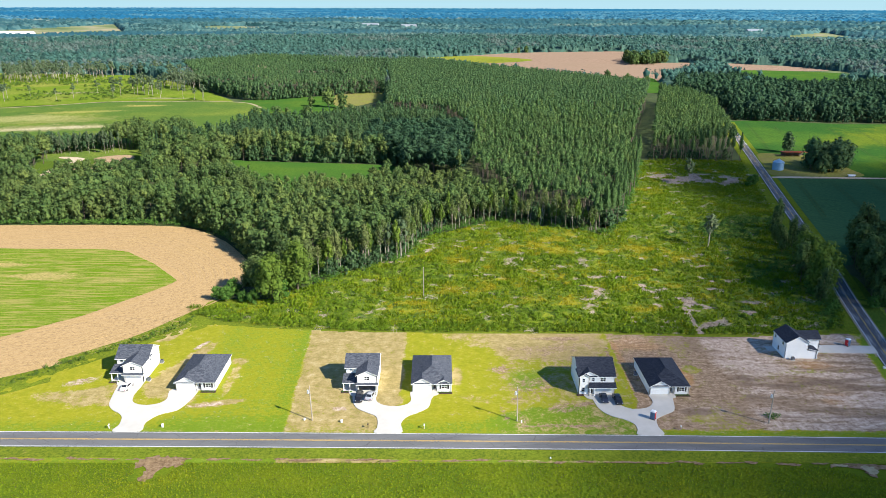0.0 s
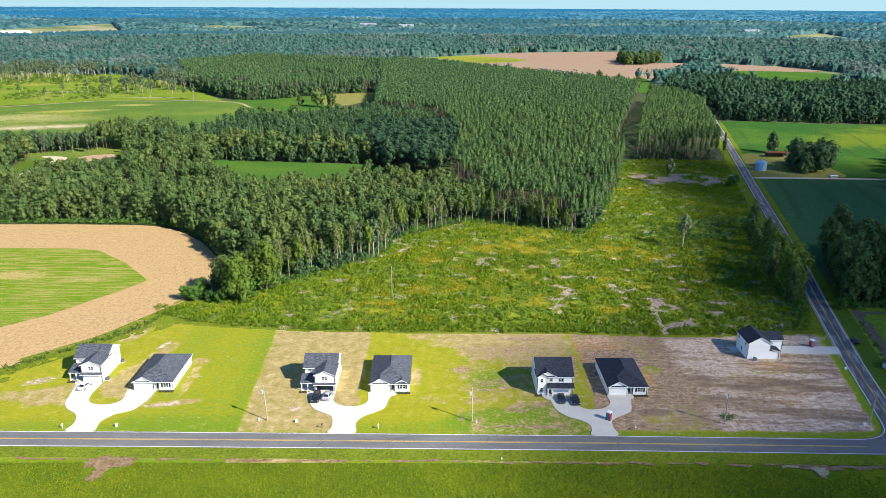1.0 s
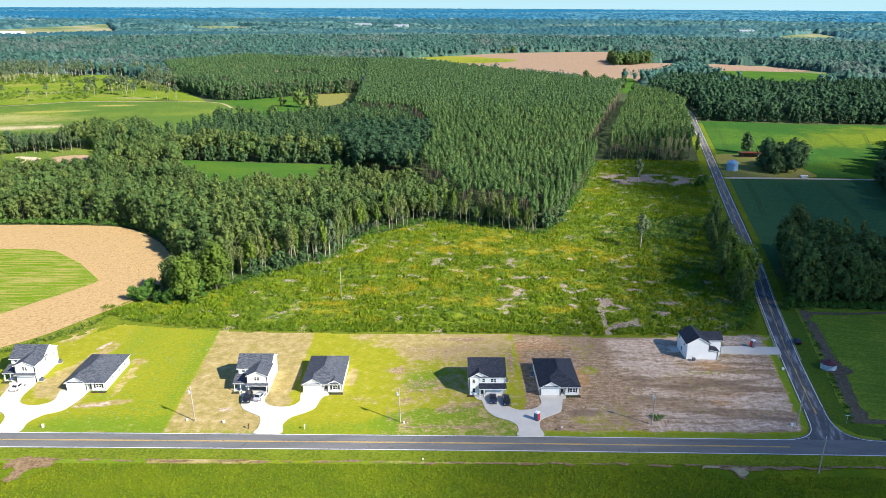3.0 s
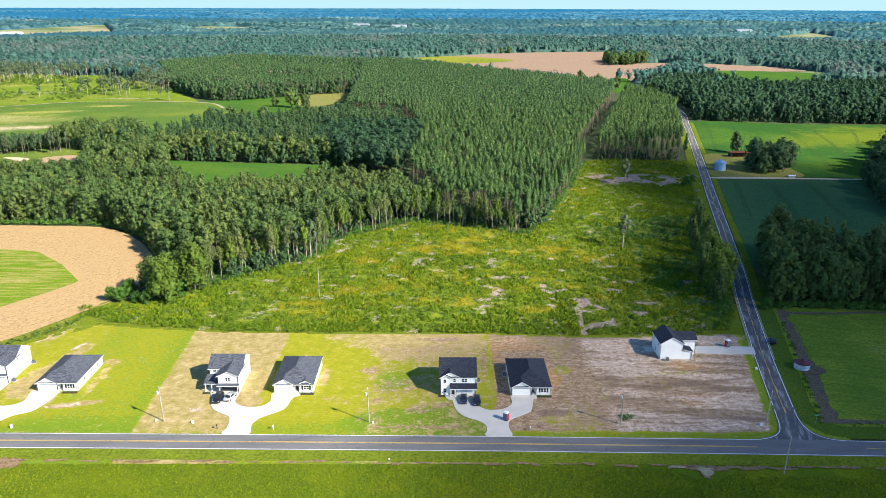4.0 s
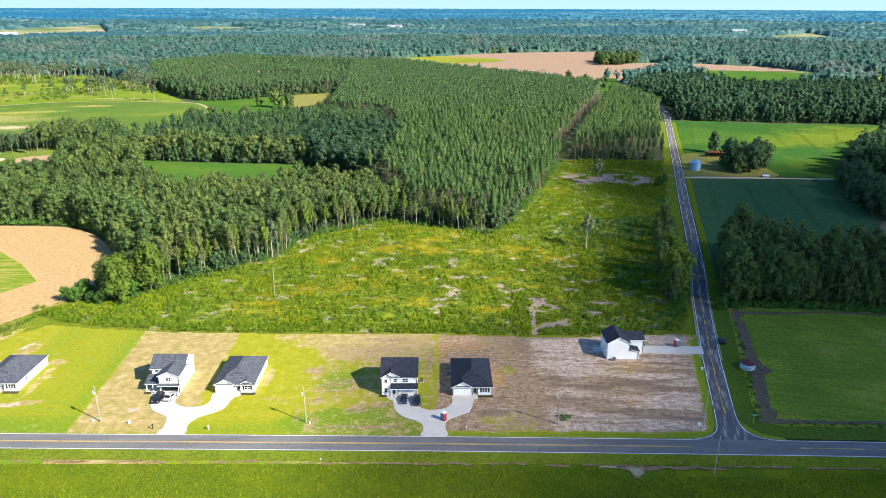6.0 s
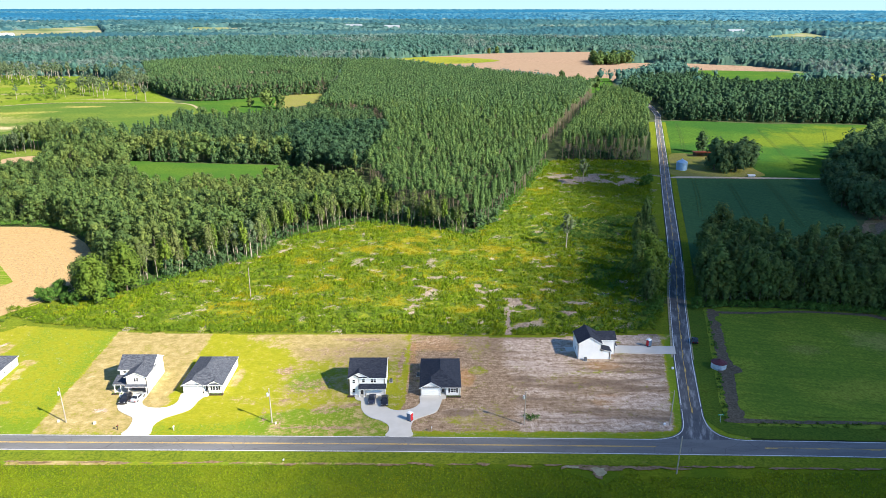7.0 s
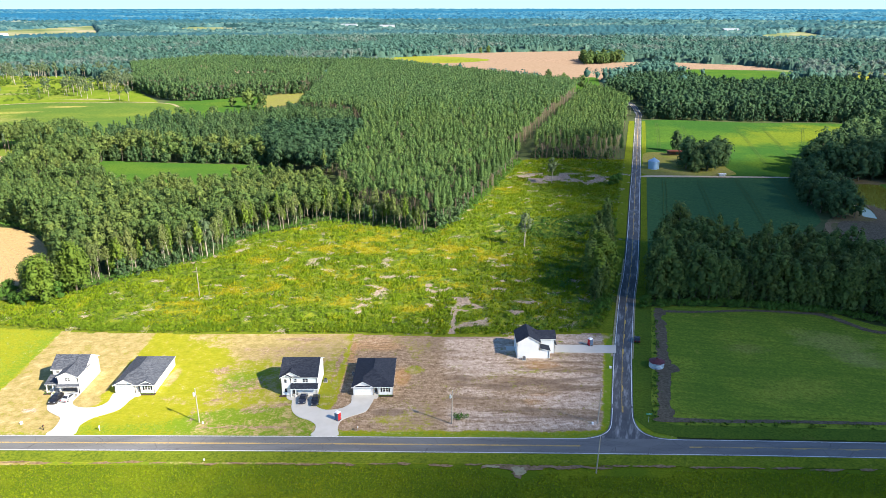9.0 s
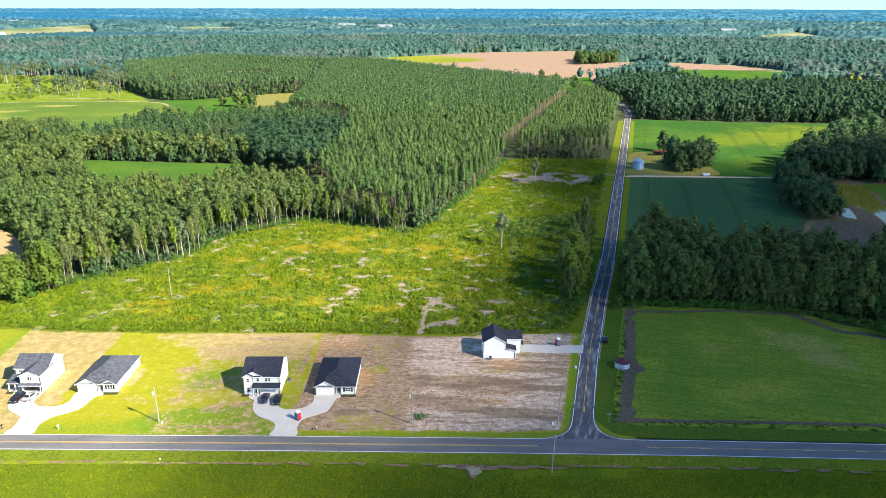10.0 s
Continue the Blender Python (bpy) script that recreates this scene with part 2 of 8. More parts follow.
stalks = n.noise(0.42, 6, 0.8, n.stretch(0.5, 3.2, 1.0, radians(4)))
furrow = n.noise(0.9, 6, 0.75, n.stretch(3.2, 0.9, 1.0, radians(3)))
crumb = n.mix(0.30, n.mix(0.42, n.noise(1.4, 9, 0.78, None, 0.5), stalks), furrow)
soil = n.ramp(crumb, (0.42, (0.125, 0.078, 0.044)), (0.5, (0.270, 0.182, 0.112)), (0.58, (0.430, 0.315, 0.210)))
jt = n.maths('MULTIPLY', n.maths('SUBTRACT', crumb, 0.5), 2.6)
soil = n.mix(n.maths('MULTIPLY', n.mask(n.maths('ADD', tone[2], jt), 0.30, 0.85), 0.75), soil, n.ramp(crumb, (0.4, (0.26, 0.125, 0.045)), (0.6, (0.46, 0.27, 0.12))))
soil = n.mix(n.mask(n.maths('ADD', tone[0], jt), 0.10, 1.05), soil, n.ramp(crumb, (0.42, (0.210, 0.145, 0.105)), (0.5, (0.420, 0.315, 0.242)), (0.58, (0.660, 0.540, 0.440))))
soil = n.mix(n.maths('MULTIPLY', n.mask(n.maths('ADD', tone[1], jt), 0.25, 0.95), 0.8), soil, n.ramp(crumb, (0.4, (0.090, 0.060, 0.044)), (0.6, (0.215, 0.150, 0.105))))
jit = n.maths('MULTIPLY', n.maths('SUBTRACT', n.maths('ADD', mid, fine), 1.0), 1.9)
col = n.mix(n.mask(n.maths('ADD', w[2], jit), 0.3, 0.7), grass, lush)
col = n.mix(n.mask(n.maths('ADD', w[1], jit), 0.32, 0.68), col, straw)
mown = n.noise(0.5, 6, 0.8, n.stretch(3.0, 0.8, 1.0, radians(2)))
col = n.mix(n.maths('MULTIPLY', n.mask(mown, 0.50, 0.62), 0.26), col, (0.07, 0.10, 0.010), 'MIX')
col = n.mix(n.maths('MULTIPLY', n.mask(mown, 0.46, 0.36), 0.22), col, (0.46, 0.42, 0.12), 'MIX')
col = n.mix(n.mask(n.maths('ADD', w[0], jit), 0.32, 0.68), col, soil)
M["lawn"] = n.done(col, n.maths('ADD', fine, mid), 0.5, 0.12)


def crop(name, a, b, c, patch, size=1.0, row=0.0, turn=0.0, big=30.0, row_col=None, stains=()):
    """A field seen from far off: crop colour with patches, faint rows, and stains (x, y, rx, ry, turn, colour, share)."""
    n = Nodes(name, 1.0, 0.0, 0.0)
    fine = n.noise(size, 7, 0.75)
    col = n.ramp(fine, (0.36, a), (0.64, b))
    def grain(k):
        return n.ramp(fine, (0.36, tuple(v * 0.62 for v in k)), (0.64, tuple(v * 1.30 for v in k)))
    col = n.mix(n.mask(n.noise(big, 4), 0.42, 0.68), col, grain(c))
    col = n.mix(n.mask(n.noise(big * 0.45, 8, 0.72), 0.58, 0.72), col, grain(patch))
    col = n.mix(n.maths('MULTIPLY', n.mask(n.noise(size * 4.5, 6, 0.7), 0.52, 0.66), 0.45), col, grain(a))
    if row:
        lines = n.noise(row, 5, 0.7, n.stretch(14.0, 1.0, 1.0, turn))
        col = n.mix(n.maths('MULTIPLY', n.mask(lines, 0.46, 0.6), 0.75 if row_col else 0.5), col, row_col or a)
    for cx, cy, rx, ry, deg, shade, share in stains:
        m = n.tree.nodes.new("ShaderNodeMapping")
        m.vector_type = 'TEXTURE'
        m.inputs["Location"].default_value = (cx, cy, 0)
        m.inputs["Rotation"].default_value = (0, 0, radians(deg))
        m.inputs["Scale"].default_value = (rx, ry, 100.0)
        n.link(n.where, m.inputs["Vector"])
        far = n.tree.nodes.new("ShaderNodeVectorMath")
        far.operation = 'LENGTH'
        n.link(m.outputs[0], far.inputs[0])
        rim = n.maths('ADD', far.outputs["Value"], n.maths('MULTIPLY', n.maths('SUBTRACT', n.noise(ry * 0.6, 8, 0.75), 0.5), 2.5))
        col = n.mix(n.maths('MULTIPLY', n.mask(rim, 1.1, 0.35), share), col, grain(shade))
    return n.done(col, fine, 0.5, 0.25)


M["stubble"] = crop("corn_stubble", (0.330, 0.222, 0.104), (0.480, 0.334, 0.164), (0.420, 0.290, 0.136), (0.365, 0.246, 0.114), 0.8, 1.1, radians(20), 24)
M["inner_green"] = crop("hay_strip", (0.085, 0.160, 0.010), (0.150, 0.232, 0.015), (0.165, 0.225, 0.025), (0.40, 0.30, 0.12), 0.9, 1.1, 0.0, 9, (0.33, 0.27, 0.09), stains=((-150, 262, 16, 5, 0, (0.44, 0.32, 0.14), 0.6), (-175, 275, 18, 4, 0, (0.42, 0.31, 0.13), 0.6), (-190, 240, 20, 6, 0, (0.42, 0.31, 0.13), 0.5), (-122, 258, 12, 3, 0, (0.40, 0.30, 0.12), 0.5)))
M["meadow"] = crop("meadow_grass", (0.039, 0.103, 0.019), (0.061, 0.138, 0.022), (0.077, 0.145, 0.022), (0.054, 0.118, 0.019), 1.0, 0, 0, 40)
M["big_green"] = crop("soy_field_green", (0.024, 0.080, 0.018), (0.046, 0.116, 0.022), (0.070, 0.140, 0.022), (0.110, 0.165, 0.020), 1.6, 0, 0, 75, stains=((400, 585, 120, 44, 20, (0.165, 0.195, 0.018), 0.7), (330, 560, 70, 26, 25, (0.120, 0.170, 0.020), 0.55), (305, 470, 40, 30, 30, (0.085, 0.150, 0.018), 0.6)))
M["dark_green"] = crop("soy_field_dark", (0.040, 0.100, 0.044), (0.066, 0.134, 0.052), (0.056, 0.120, 0.046), (0.048, 0.108, 0.040), 1.6, 2.4, radians(-40), 60)
M["rough_lot"] = crop("mown_lot", (0.090, 0.150, 0.022), (0.200, 0.265, 0.030), (0.215, 0.262, 0.032), (0.270, 0.262, 0.050), 0.9, 1.6, radians(-15), 15, stains=((200, 204, 14, 9, -30, (0.300, 0.280, 0.080), 0.6), (203, 192, 10, 6, -20, (0.300, 0.270, 0.090), 0.55), (176, 175, 16, 8, 10, (0.260, 0.275, 0.040), 0.5), (172, 200, 7, 4, 0, (0.240, 0.220, 0.060), 0.5)))
M["dark_verge"] = crop("shady_verge", (0.050, 0.095, 0.016), (0.100, 0.150, 0.020), (0.085, 0.130, 0.018), (0.120, 0.115, 0.030), 0.6, 0, 0, 9)
M["left_green"] = crop("left_field_green", (0.065, 0.120, 0.026), (0.105, 0.168, 0.032), (0.150, 0.196, 0.034), (0.210, 0.212, 0.050), 2.0, 0, 0, 80, stains=((-322, 610, 72, 20, 12, (0.30, 0.275, 0.12), 0.65), (-352, 597, 24, 9, 20, (0.48, 0.40, 0.24), 0.5), (-328, 606, 18, 10, 14, (0.54, 0.45, 0.30), 0.55), (-304, 614, 16, 9, 8, (0.56, 0.47, 0.32), 0.55), (-280, 618, 20, 8, -4, (0.52, 0.43, 0.27), 0.5), (-330, 652, 50, 20, 20, (0.26, 0.25, 0.09), 0.6), (-375, 660, 60, 26, 18, (0.34, 0.32, 0.12), 0.7), (-340, 704, 45, 10, 15, (0.32, 0.30, 0.08), 0.7), (-296, 750, 26, 8, 8, (0.36, 0.31, 0.09), 0.8), (-250, 640, 40, 5, 30, (0.20, 0.22, 0.05), 0.5)))
M["clearcut"] = crop("cutover_ground", (0.103, 0.170, 0.016), (0.162, 0.221, 0.023), (0.191, 0.221, 0.039), (0.118, 0.128, 0.065), 4.0, 0, 0, 40, stains=((-330, 900, 120, 60, 30, (0.105, 0.165, 0.024), 0.6), (-420, 860, 50, 10, 10, (0.26, 0.23, 0.15), 0.6), (-300, 812, 40, 6, 0, (0.30, 0.26, 0.17), 0.7), (-500, 940, 90, 20, 15, (0.24, 0.25, 0.05), 0.6)))
M["far_tan"] = crop("bare_field", (0.250, 0.173, 0.117), (0.308, 0.221, 0.157), (0.295, 0.204, 0.144), (0.266, 0.191, 0.131), 6.0, 5.0, radians(10), 160)
M["far_yellow"] = crop("yellow_field", (0.190, 0.204, 0.026), (0.245, 0.245, 0.038), (0.163, 0.204, 0.026), (0.258, 0.231, 0.077), 6.0, 0, 0, 120)
M["far_pale"] = crop("pale_field", (0.36, 0.34, 0.22), (0.44, 0.42, 0.28), (0.40, 0.38, 0.25), (0.34, 0.34, 0.2), 10.0, 0, 0, 200)
M["sand"] = crop("sandy_ground", (0.42, 0.33, 0.23), (0.58, 0.48, 0.36), (0.50, 0.40, 0.28), (0.34, 0.27, 0.16), 1.0, 0, 0, 10)
M["yard"] = crop("trodden_yard", (0.135, 0.135, 0.045), (0.240, 0.225, 0.075), (0.195, 0.210, 0.045), (0.330, 0.270, 0.135), 1.0, 0, 0, 12)
M["dry_sand"] = crop("pale_dry_soil", (0.27, 0.235, 0.14), (0.38, 0.33, 0.21), (0.33, 0.29, 0.17), (0.20, 0.22, 0.06), 1.5, 0, 0, 14)
M["yard_soil"] = crop("bare_yard_soil", (0.29, 0.205, 0.125), (0.41, 0.295, 0.185), (0.36, 0.255, 0.155), (0.25, 0.22, 0.09), 1.5, 0, 0, 14)
M["pond_soil"] = crop("pond_bank_soil", (0.105, 0.088, 0.045), (0.185, 0.145, 0.085), (0.140, 0.125, 0.055), (0.100, 0.125, 0.030), 1.0, 0, 0, 12)
M["pond_green"] = crop("pond_bank_grass", (0.045, 0.100, 0.018), (0.095, 0.165, 0.026), (0.075, 0.140, 0.022), (0.130, 0.150, 0.040), 0.9, 0, 0, 10)
M["tram"] = crop("wheel_track_soil", (0.053, 0.096, 0.031), (0.088, 0.131, 0.044), (0.070, 0.114, 0.035), (0.053, 0.088, 0.026), 1.0, 0, 0, 20)
M["track"] = crop("dirt_track", (0.085, 0.068, 0.046), (0.185, 0.148, 0.105), (0.130, 0.105, 0.072), (0.085, 0.112, 0.030), 0.8, 0, 0, 5)
M["verge"] = crop("road_verge", (0.058, 0.101, 0.014), (0.179, 0.206, 0.018), (0.145, 0.186, 0.018), (0.240, 0.212, 0.050), 0.7, 0, 0, 9)
M["soil_strip"] = crop("bare_soil", (0.130, 0.082, 0.046), (0.290, 0.208, 0.128), (0.225, 0.155, 0.090), (0.110, 0.112, 0.026), 0.7, 0, 0, 5)
M["soy_ground"] = crop("soy_ground", (0.066, 0.108, 0.011), (0.112, 0.165, 0.012), (0.142, 0.176, 0.012), (0.094, 0.132, 0.012), 0.5, 0, 0, 12)

n = Nodes("clearing_ground", 0.95, 0.0, 0.2)
fine, clump = n.noise(0.9, 8, 0.8), n.noise(4.2, 4, 0.6)
col = n.ramp(n.mix(0.5, fine, clump), (0.40, (0.030, 0.064, 0.008)), (0.5, (0.100, 0.148, 0.010)), (0.60, (0.215, 0.240, 0.014)))
debris = n.ramp(n.noise(0.5, 7, 0.82, n.stretch(1.6, 0.8, 1)), (0.36, (0.11, 0.078, 0.060)), (0.5, (0.28, 0.215, 0.170)), (0.62, (0.50, 0.42, 0.36)))
w = n.weights("cover")
col = n.mix(n.maths('MULTIPLY', n.mask(n.maths('ADD', w[1], n.maths('MULTIPLY', n.maths('SUBTRACT', fine, 0.5), 1.2)), 0.3, 1.0), 0.7), col, n.ramp(fine, (0.4, (0.19, 0.18, 0.012)), (0.6, (0.35, 0.30, 0.018))))
col = n.mix(n.mask(n.maths('ADD', w[0], n.maths('MULTIPLY', n.maths('SUBTRACT', n.noise(1.8, 6, 0.7), 0.5), 1.3)), 0.4, 0.7), col, debris)
M["clearing"] = n.done(col, fine, 0.6, 0.3)

n = Nodes("old_asphalt", 0.85, 0.0, 0.35)
fine = n.noise(0.12, 4, 0.7)
col = n.ramp(n.noise(3.5, 6, 0.65, n.stretch(5, 1, 1)), (0.3, (0.098, 0.099, 0.103)), (0.7, (0.155, 0.155, 0.155)))
crack = n.tree.nodes.new("ShaderNodeTexVoronoi")
crack.feature = 'DISTANCE_TO_EDGE'
crack.inputs["Scale"].default_value = 0.22
n.link(n.stretch(1.6, 0.8, 1), crack.inputs["Vector"])
col = n.mix(n.maths('MULTIPLY', n.mask(crack.outputs["Distance"], 0.012, 0.0), 0.6), col, (0.05, 0.05, 0.05))
M["asphalt"] = n.done(n.mix(n.maths('MULTIPLY', n.mask(fine, 0.5, 0.8), 0.4), col, (0.270, 0.265, 0.260)), fine, 0.3, 0.02)
n = Nodes("side_asphalt", 0.85, 0.0, 0.35)
fine = n.noise(0.12, 4, 0.7)
col = n.ramp(n.noise(2.5, 6, 0.7), (0.3, (0.055, 0.058, 0.064)), (0.7, (0.095, 0.097, 0.104)))
chalk = n.mask(n.noise(2.6, 7, 0.75, n.stretch(0.6, 4, 1, radians(-15))), 0.48, 0.68)
M["side_asphalt"] = n.done(n.mix(n.maths('MULTIPLY', chalk, 0.72), col, (0.36, 0.355, 0.35)), fine, 0.3, 0.02)


def worn_line(name, colour, gap):
    n = Nodes(name, 0.8)
    return n.done(n.mix(n.mask(n.noise(0.7, 7, 0.75), gap, gap + 0.1), colour, (0.15, 0.15, 0.15)))


M["white_line"] = worn_line("white_road_paint", (0.72, 0.72, 0.70), 0.60)
M["yellow_line"] = worn_line("yellow_road_paint", (0.62, 0.40, 0.09), 0.56)
n = Nodes("concrete", 0.9, 0.0, 0.3)
fine = n.noise(0.2, 4, 0.7)
col = n.ramp(n.noise(4.0, 6, 0.6), (0.3, (0.45, 0.43, 0.39)), (0.7, (0.53, 0.505, 0.465)))
M["concrete"] = n.done(n.mix(n.maths('MULTIPLY', n.mask(n.noise(1.1, 7, 0.75), 0.58, 0.75), 0.35), col, (0.50, 0.46, 0.39)), fine, 0.2, 0.01)

n = Nodes("lap_siding", 0.6, 0.0, 0.35).local()
boards = n.tree.nodes.new("ShaderNodeTexWave")
boards.bands_direction, boards.wave_profile = 'Z', 'SAW'
boards.inputs["Scale"].default_value = 1.6
n.link(n.where, boards.inputs["Vector"])
col = n.ramp(n.noise(2.5, 5), (0.3, (0.74, 0.745, 0.74)), (0.7, (0.82, 0.82, 0.81)))
M["siding"] = n.done(col, boards.outputs["Fac"], 0.25, 0.012)


def shingle(name, a, b, c):
    n = Nodes(name, 0.92, 0.0, 0.25).local()
    rows = n.cells(0.3, n.stretch(1.6, 0.55, 0.55))
    col = n.ramp(rows, (0.0, a), (0.5, b), (1.0, c))
    col = n.mix(n.maths('MULTIPLY', n.mask(n.noise(2.6, 5), 0.4, 0.7), 0.45), col, b)
    return n.done(col, rows, 0.35, 0.02)


M["shingle"] = shingle("grey_shingles", (0.030, 0.036, 0.050), (0.058, 0.066, 0.085), (0.105, 0.112, 0.132))
M["shingle_dark"] = shingle("charcoal_shingles", (0.011, 0.015, 0.026), (0.020, 0.025, 0.040), (0.036, 0.042, 0.058))
M["trim"] = paint("white_trim", (0.80, 0.80, 0.79), 0.5, 0, 0.05)
M["garage"] = paint("white_garage_door", (0.78, 0.78, 0.76), 0.5, 0, 0.06)
M["black"] = paint("black_shutter", (0.02, 0.02, 0.022), 0.6)
M["dark_room"] = paint("dark_inside", (0.05, 0.045, 0.04), 0.9)
M["door_paint"] = paint("dark_door", (0.06, 0.055, 0.06), 0.5)
M["mulch"] = paint("dark_mulch", (0.055, 0.032, 0.022), 0.95, 0, 0.5, 0.2)
M["ac"] = paint("grey_unit_metal", (0.15, 0.165, 0.19), 0.5, 0.4)
M["pole"] = bark("weathered_pole_wood", (0.24, 0.20, 0.16), (0.42, 0.37, 0.31))
M["can"] = paint("grey_transformer", (0.52, 0.54, 0.56), 0.45, 0.3)
M["white_plastic"] = paint("white_plastic", (0.75, 0.75, 0.76), 0.4)
M["red"] = paint("red_panels", (0.55, 0.02, 0.025), 0.5)
M["blue_grey"] = paint("blue_grey_panels", (0.11, 0.17, 0.25), 0.5)
M["green_sign"] = paint("green_sign", (0.02, 0.22, 0.11), 0.4)
M["rust_roof"] = paint("rusty_tin", (0.50, 0.13, 0.06), 0.6, 0.3, 0.4, 1.0)
M["maroon"] = paint("maroon_lid", (0.115, 0.028, 0.035), 0.6, 0.1, 0.4, 1.0)
M["zinc"] = paint("zinc_sheet", (0.42, 0.46, 0.50), 0.45, 0.55, 0.3, 0.8)
M["silo"] = paint("pale_blue_steel", (0.30, 0.46, 0.60), 0.5, 0.3, 0.15, 1.5)
M["grey_wood"] = paint("grey_boards", (0.16, 0.13, 0.11), 0.9, 0, 0.3)
M["tyre"] = paint("tyre_rubber", (0.015, 0.015, 0.016), 0.85)
M["rim"] = paint("alloy_rim", (0.45, 0.45, 0.46), 0.35, 0.8)
M["lamp"] = paint("lamp_glass", (0.32, 0.33, 0.34), 0.15)
M["tail"] = paint("red_lamp_glass", (0.4, 0.01, 0.01), 0.25)
M["slash_wood"] = bark("bleached_slash", (0.26, 0.20, 0.16), (0.52, 0.45, 0.39))


def car_paint(name, colour):
    n = Nodes(name, 0.30, 0.0, 0.5).local()
    n.bsdf.inputs["Coat Weight"].default_value = 0.35
    return n.done(n.ramp(n.noise(0.8, 4), (0.3, tuple(c * 0.85 for c in colour)), (0.7, colour)))


M["car_black"] = car_paint("black_car_paint", (0.012, 0.012, 0.015))
M["car_navy"] = car_paint("navy_car_paint", (0.02, 0.024, 0.045))
M["car_silver"] = car_paint("silver_car_paint", (0.34, 0.36, 0.40))
M["car_white"] = car_paint("white_car_paint", (0.80, 0.80, 0.79))
g = Nodes("window_glass", 0.04, 0.0, 0.6)
g.bsdf.inputs["Transmission Weight"].default_value = 0.75
g.bsdf.inputs["IOR"].default_value = 1.15
M["glass"] = g.done(g.ramp(g.noise(2.0), (0.3, (0.10, 0.12, 0.15)), (0.7, (0.14, 0.16, 0.20))))
g = Nodes("car_glass", 0.05, 0.0, 0.6)
M["car_glass"] = g.done(g.ramp(g.noise(1.0), (0.3, (0.012, 0.014, 0.018)), (0.7, (0.02, 0.023, 0.03))))
g = Nodes("pond_water", 0.04, 0.0, 0.5)
M["water"] = g.done(g.ramp(g.noise(14.0, 4), (0.3, (0.150, 0.150, 0.018)), (0.7, (0.185, 0.175, 0.026))), g.noise(2.5), 0.04, 0.02)

n = Nodes("far_open_land", 0.95, 0.0, 0.1)
M["far_open"] = n.done(n.ramp(n.noise(140.0, 4), (0.35, (0.09, 0.13, 0.055)), (0.5, (0.17, 0.20, 0.085)), (0.65, (0.30, 0.265, 0.17))))
# ---- the ground: one sheet to the horizon ----
MID = (45.0, 0.0)


def land(x, y):
    """Height of the land: flat, rising very slowly in the far distance."""
    r = np.hypot(np.asarray(x) - MID[0], np.asarray(y) - MID[1])
    far = 2600.0 * (20000.0 / 2600.0) ** (np.clip(r - 2600.0, 0, None) / 2300.0)
    return np.where(r > 2600.0, 92.0 * (1 - r / np.maximum(far, r)), 0.0)


def polar_sheet(radii, angles):
    R, A = np.meshgrid(radii, angles, indexing="ij")
    x, y = MID[0] + R * np.cos(A), MID[1] + R * np.sin(A)
    i, j = np.meshgrid(np.arange(len(radii) - 1), np.arange(len(angles) - 1), indexing="ij")
    k = len(angles)
    F = np.stack([i * k + j, (i + 1) * k + j, (i + 1) * k + j + 1, i * k + j + 1], -1).reshape(-1, 4)
    return x.ravel(), y.ravel(), F


radii = np.concatenate([np.linspace(0.5, 600, 40), np.geomspace(620, 4900, 60)])
gx, gy, gf = polar_sheet(radii, np.linspace(0, 2 * math.pi, 145))
ground = new("ground", quad_mesh("ground", np.stack([gx, gy, land(gx, gy) - 0.06], 1), gf, [M["floor"], M["far_open"]], (np.hypot(gx - MID[0], gy)[gf].mean(1) > 1180).astype(int), flat=False))
tagged(ground, "dark rough woodland floor and grass under everything", "ground", kind="structure")

LEVEL = [0]   # the order in which fields are laid, a few millimetres apart


def field(name, pts, material, label, z=0.05, ragged=0.8, category="field", layer=None, sharp=False):
    """A flat piece of land with a slightly ragged edge, lying on the ground."""
    if layer is None:
        LEVEL[0] += 1
        layer = LEVEL[0] % 40
    ring = list(pts) if sharp else rounded(pts, 8)
    z = z + 0.004 * layer
    seed = (int(pts[0][0] * 7) + layer) % 1009
    rng = np.random.default_rng(seed)
    bm = bmesh.new()
    R = np.array(ring + ring[:1])
    S = np.concatenate([[0], np.cumsum(np.linalg.norm(np.diff(R, axis=0), axis=1))])
    q = np.linspace(0, S[-1], int(np.clip(S[-1] / 0.7, 24, 420)), endpoint=False)
    x, y = np.interp(q, S, R[:, 0]), np.interp(q, S, R[:, 1])
    wide = max(S[-1] / 120, 2.5)
    dx = ragged * (1.0 * (fbm(x, y, wide, seed % 19) - 0.5) + rng.normal(0, 0.16, len(q)))
    dy = ragged * (1.0 * (fbm(x, y, wide, seed % 19 + 7) - 0.5) + rng.normal(0, 0.16, len(q)))
    vs = [bm.verts.new((a, b, z)) for a, b in zip(x + dx, y + dy)]
    bmesh.ops.triangle_fill(bm, use_beauty=True, edges=[bm.edges.new((vs[k - 1], vs[k])) for k in range(len(vs))], normal=(0, 0, 1))
    for f in bm.faces:
        if f.normal.z < 0:
            f.normal_flip()
    me = bpy.data.meshes.new(name)
    bm.to_mesh(me)
    bm.free()
    me.materials.append(material)
    return tagged(new(name, me), label, category, kind="structure")


def road_y(x):
    """Middle of the main road."""
    return np.interp(x, [-900, -300, -105, -50, 0, 50, 105, 150, 192, 320, 900], [160, 154, 152.2, 151.75, 151.15, 150.45, 149.3, 148.1, 146.5, 141.0, 112])


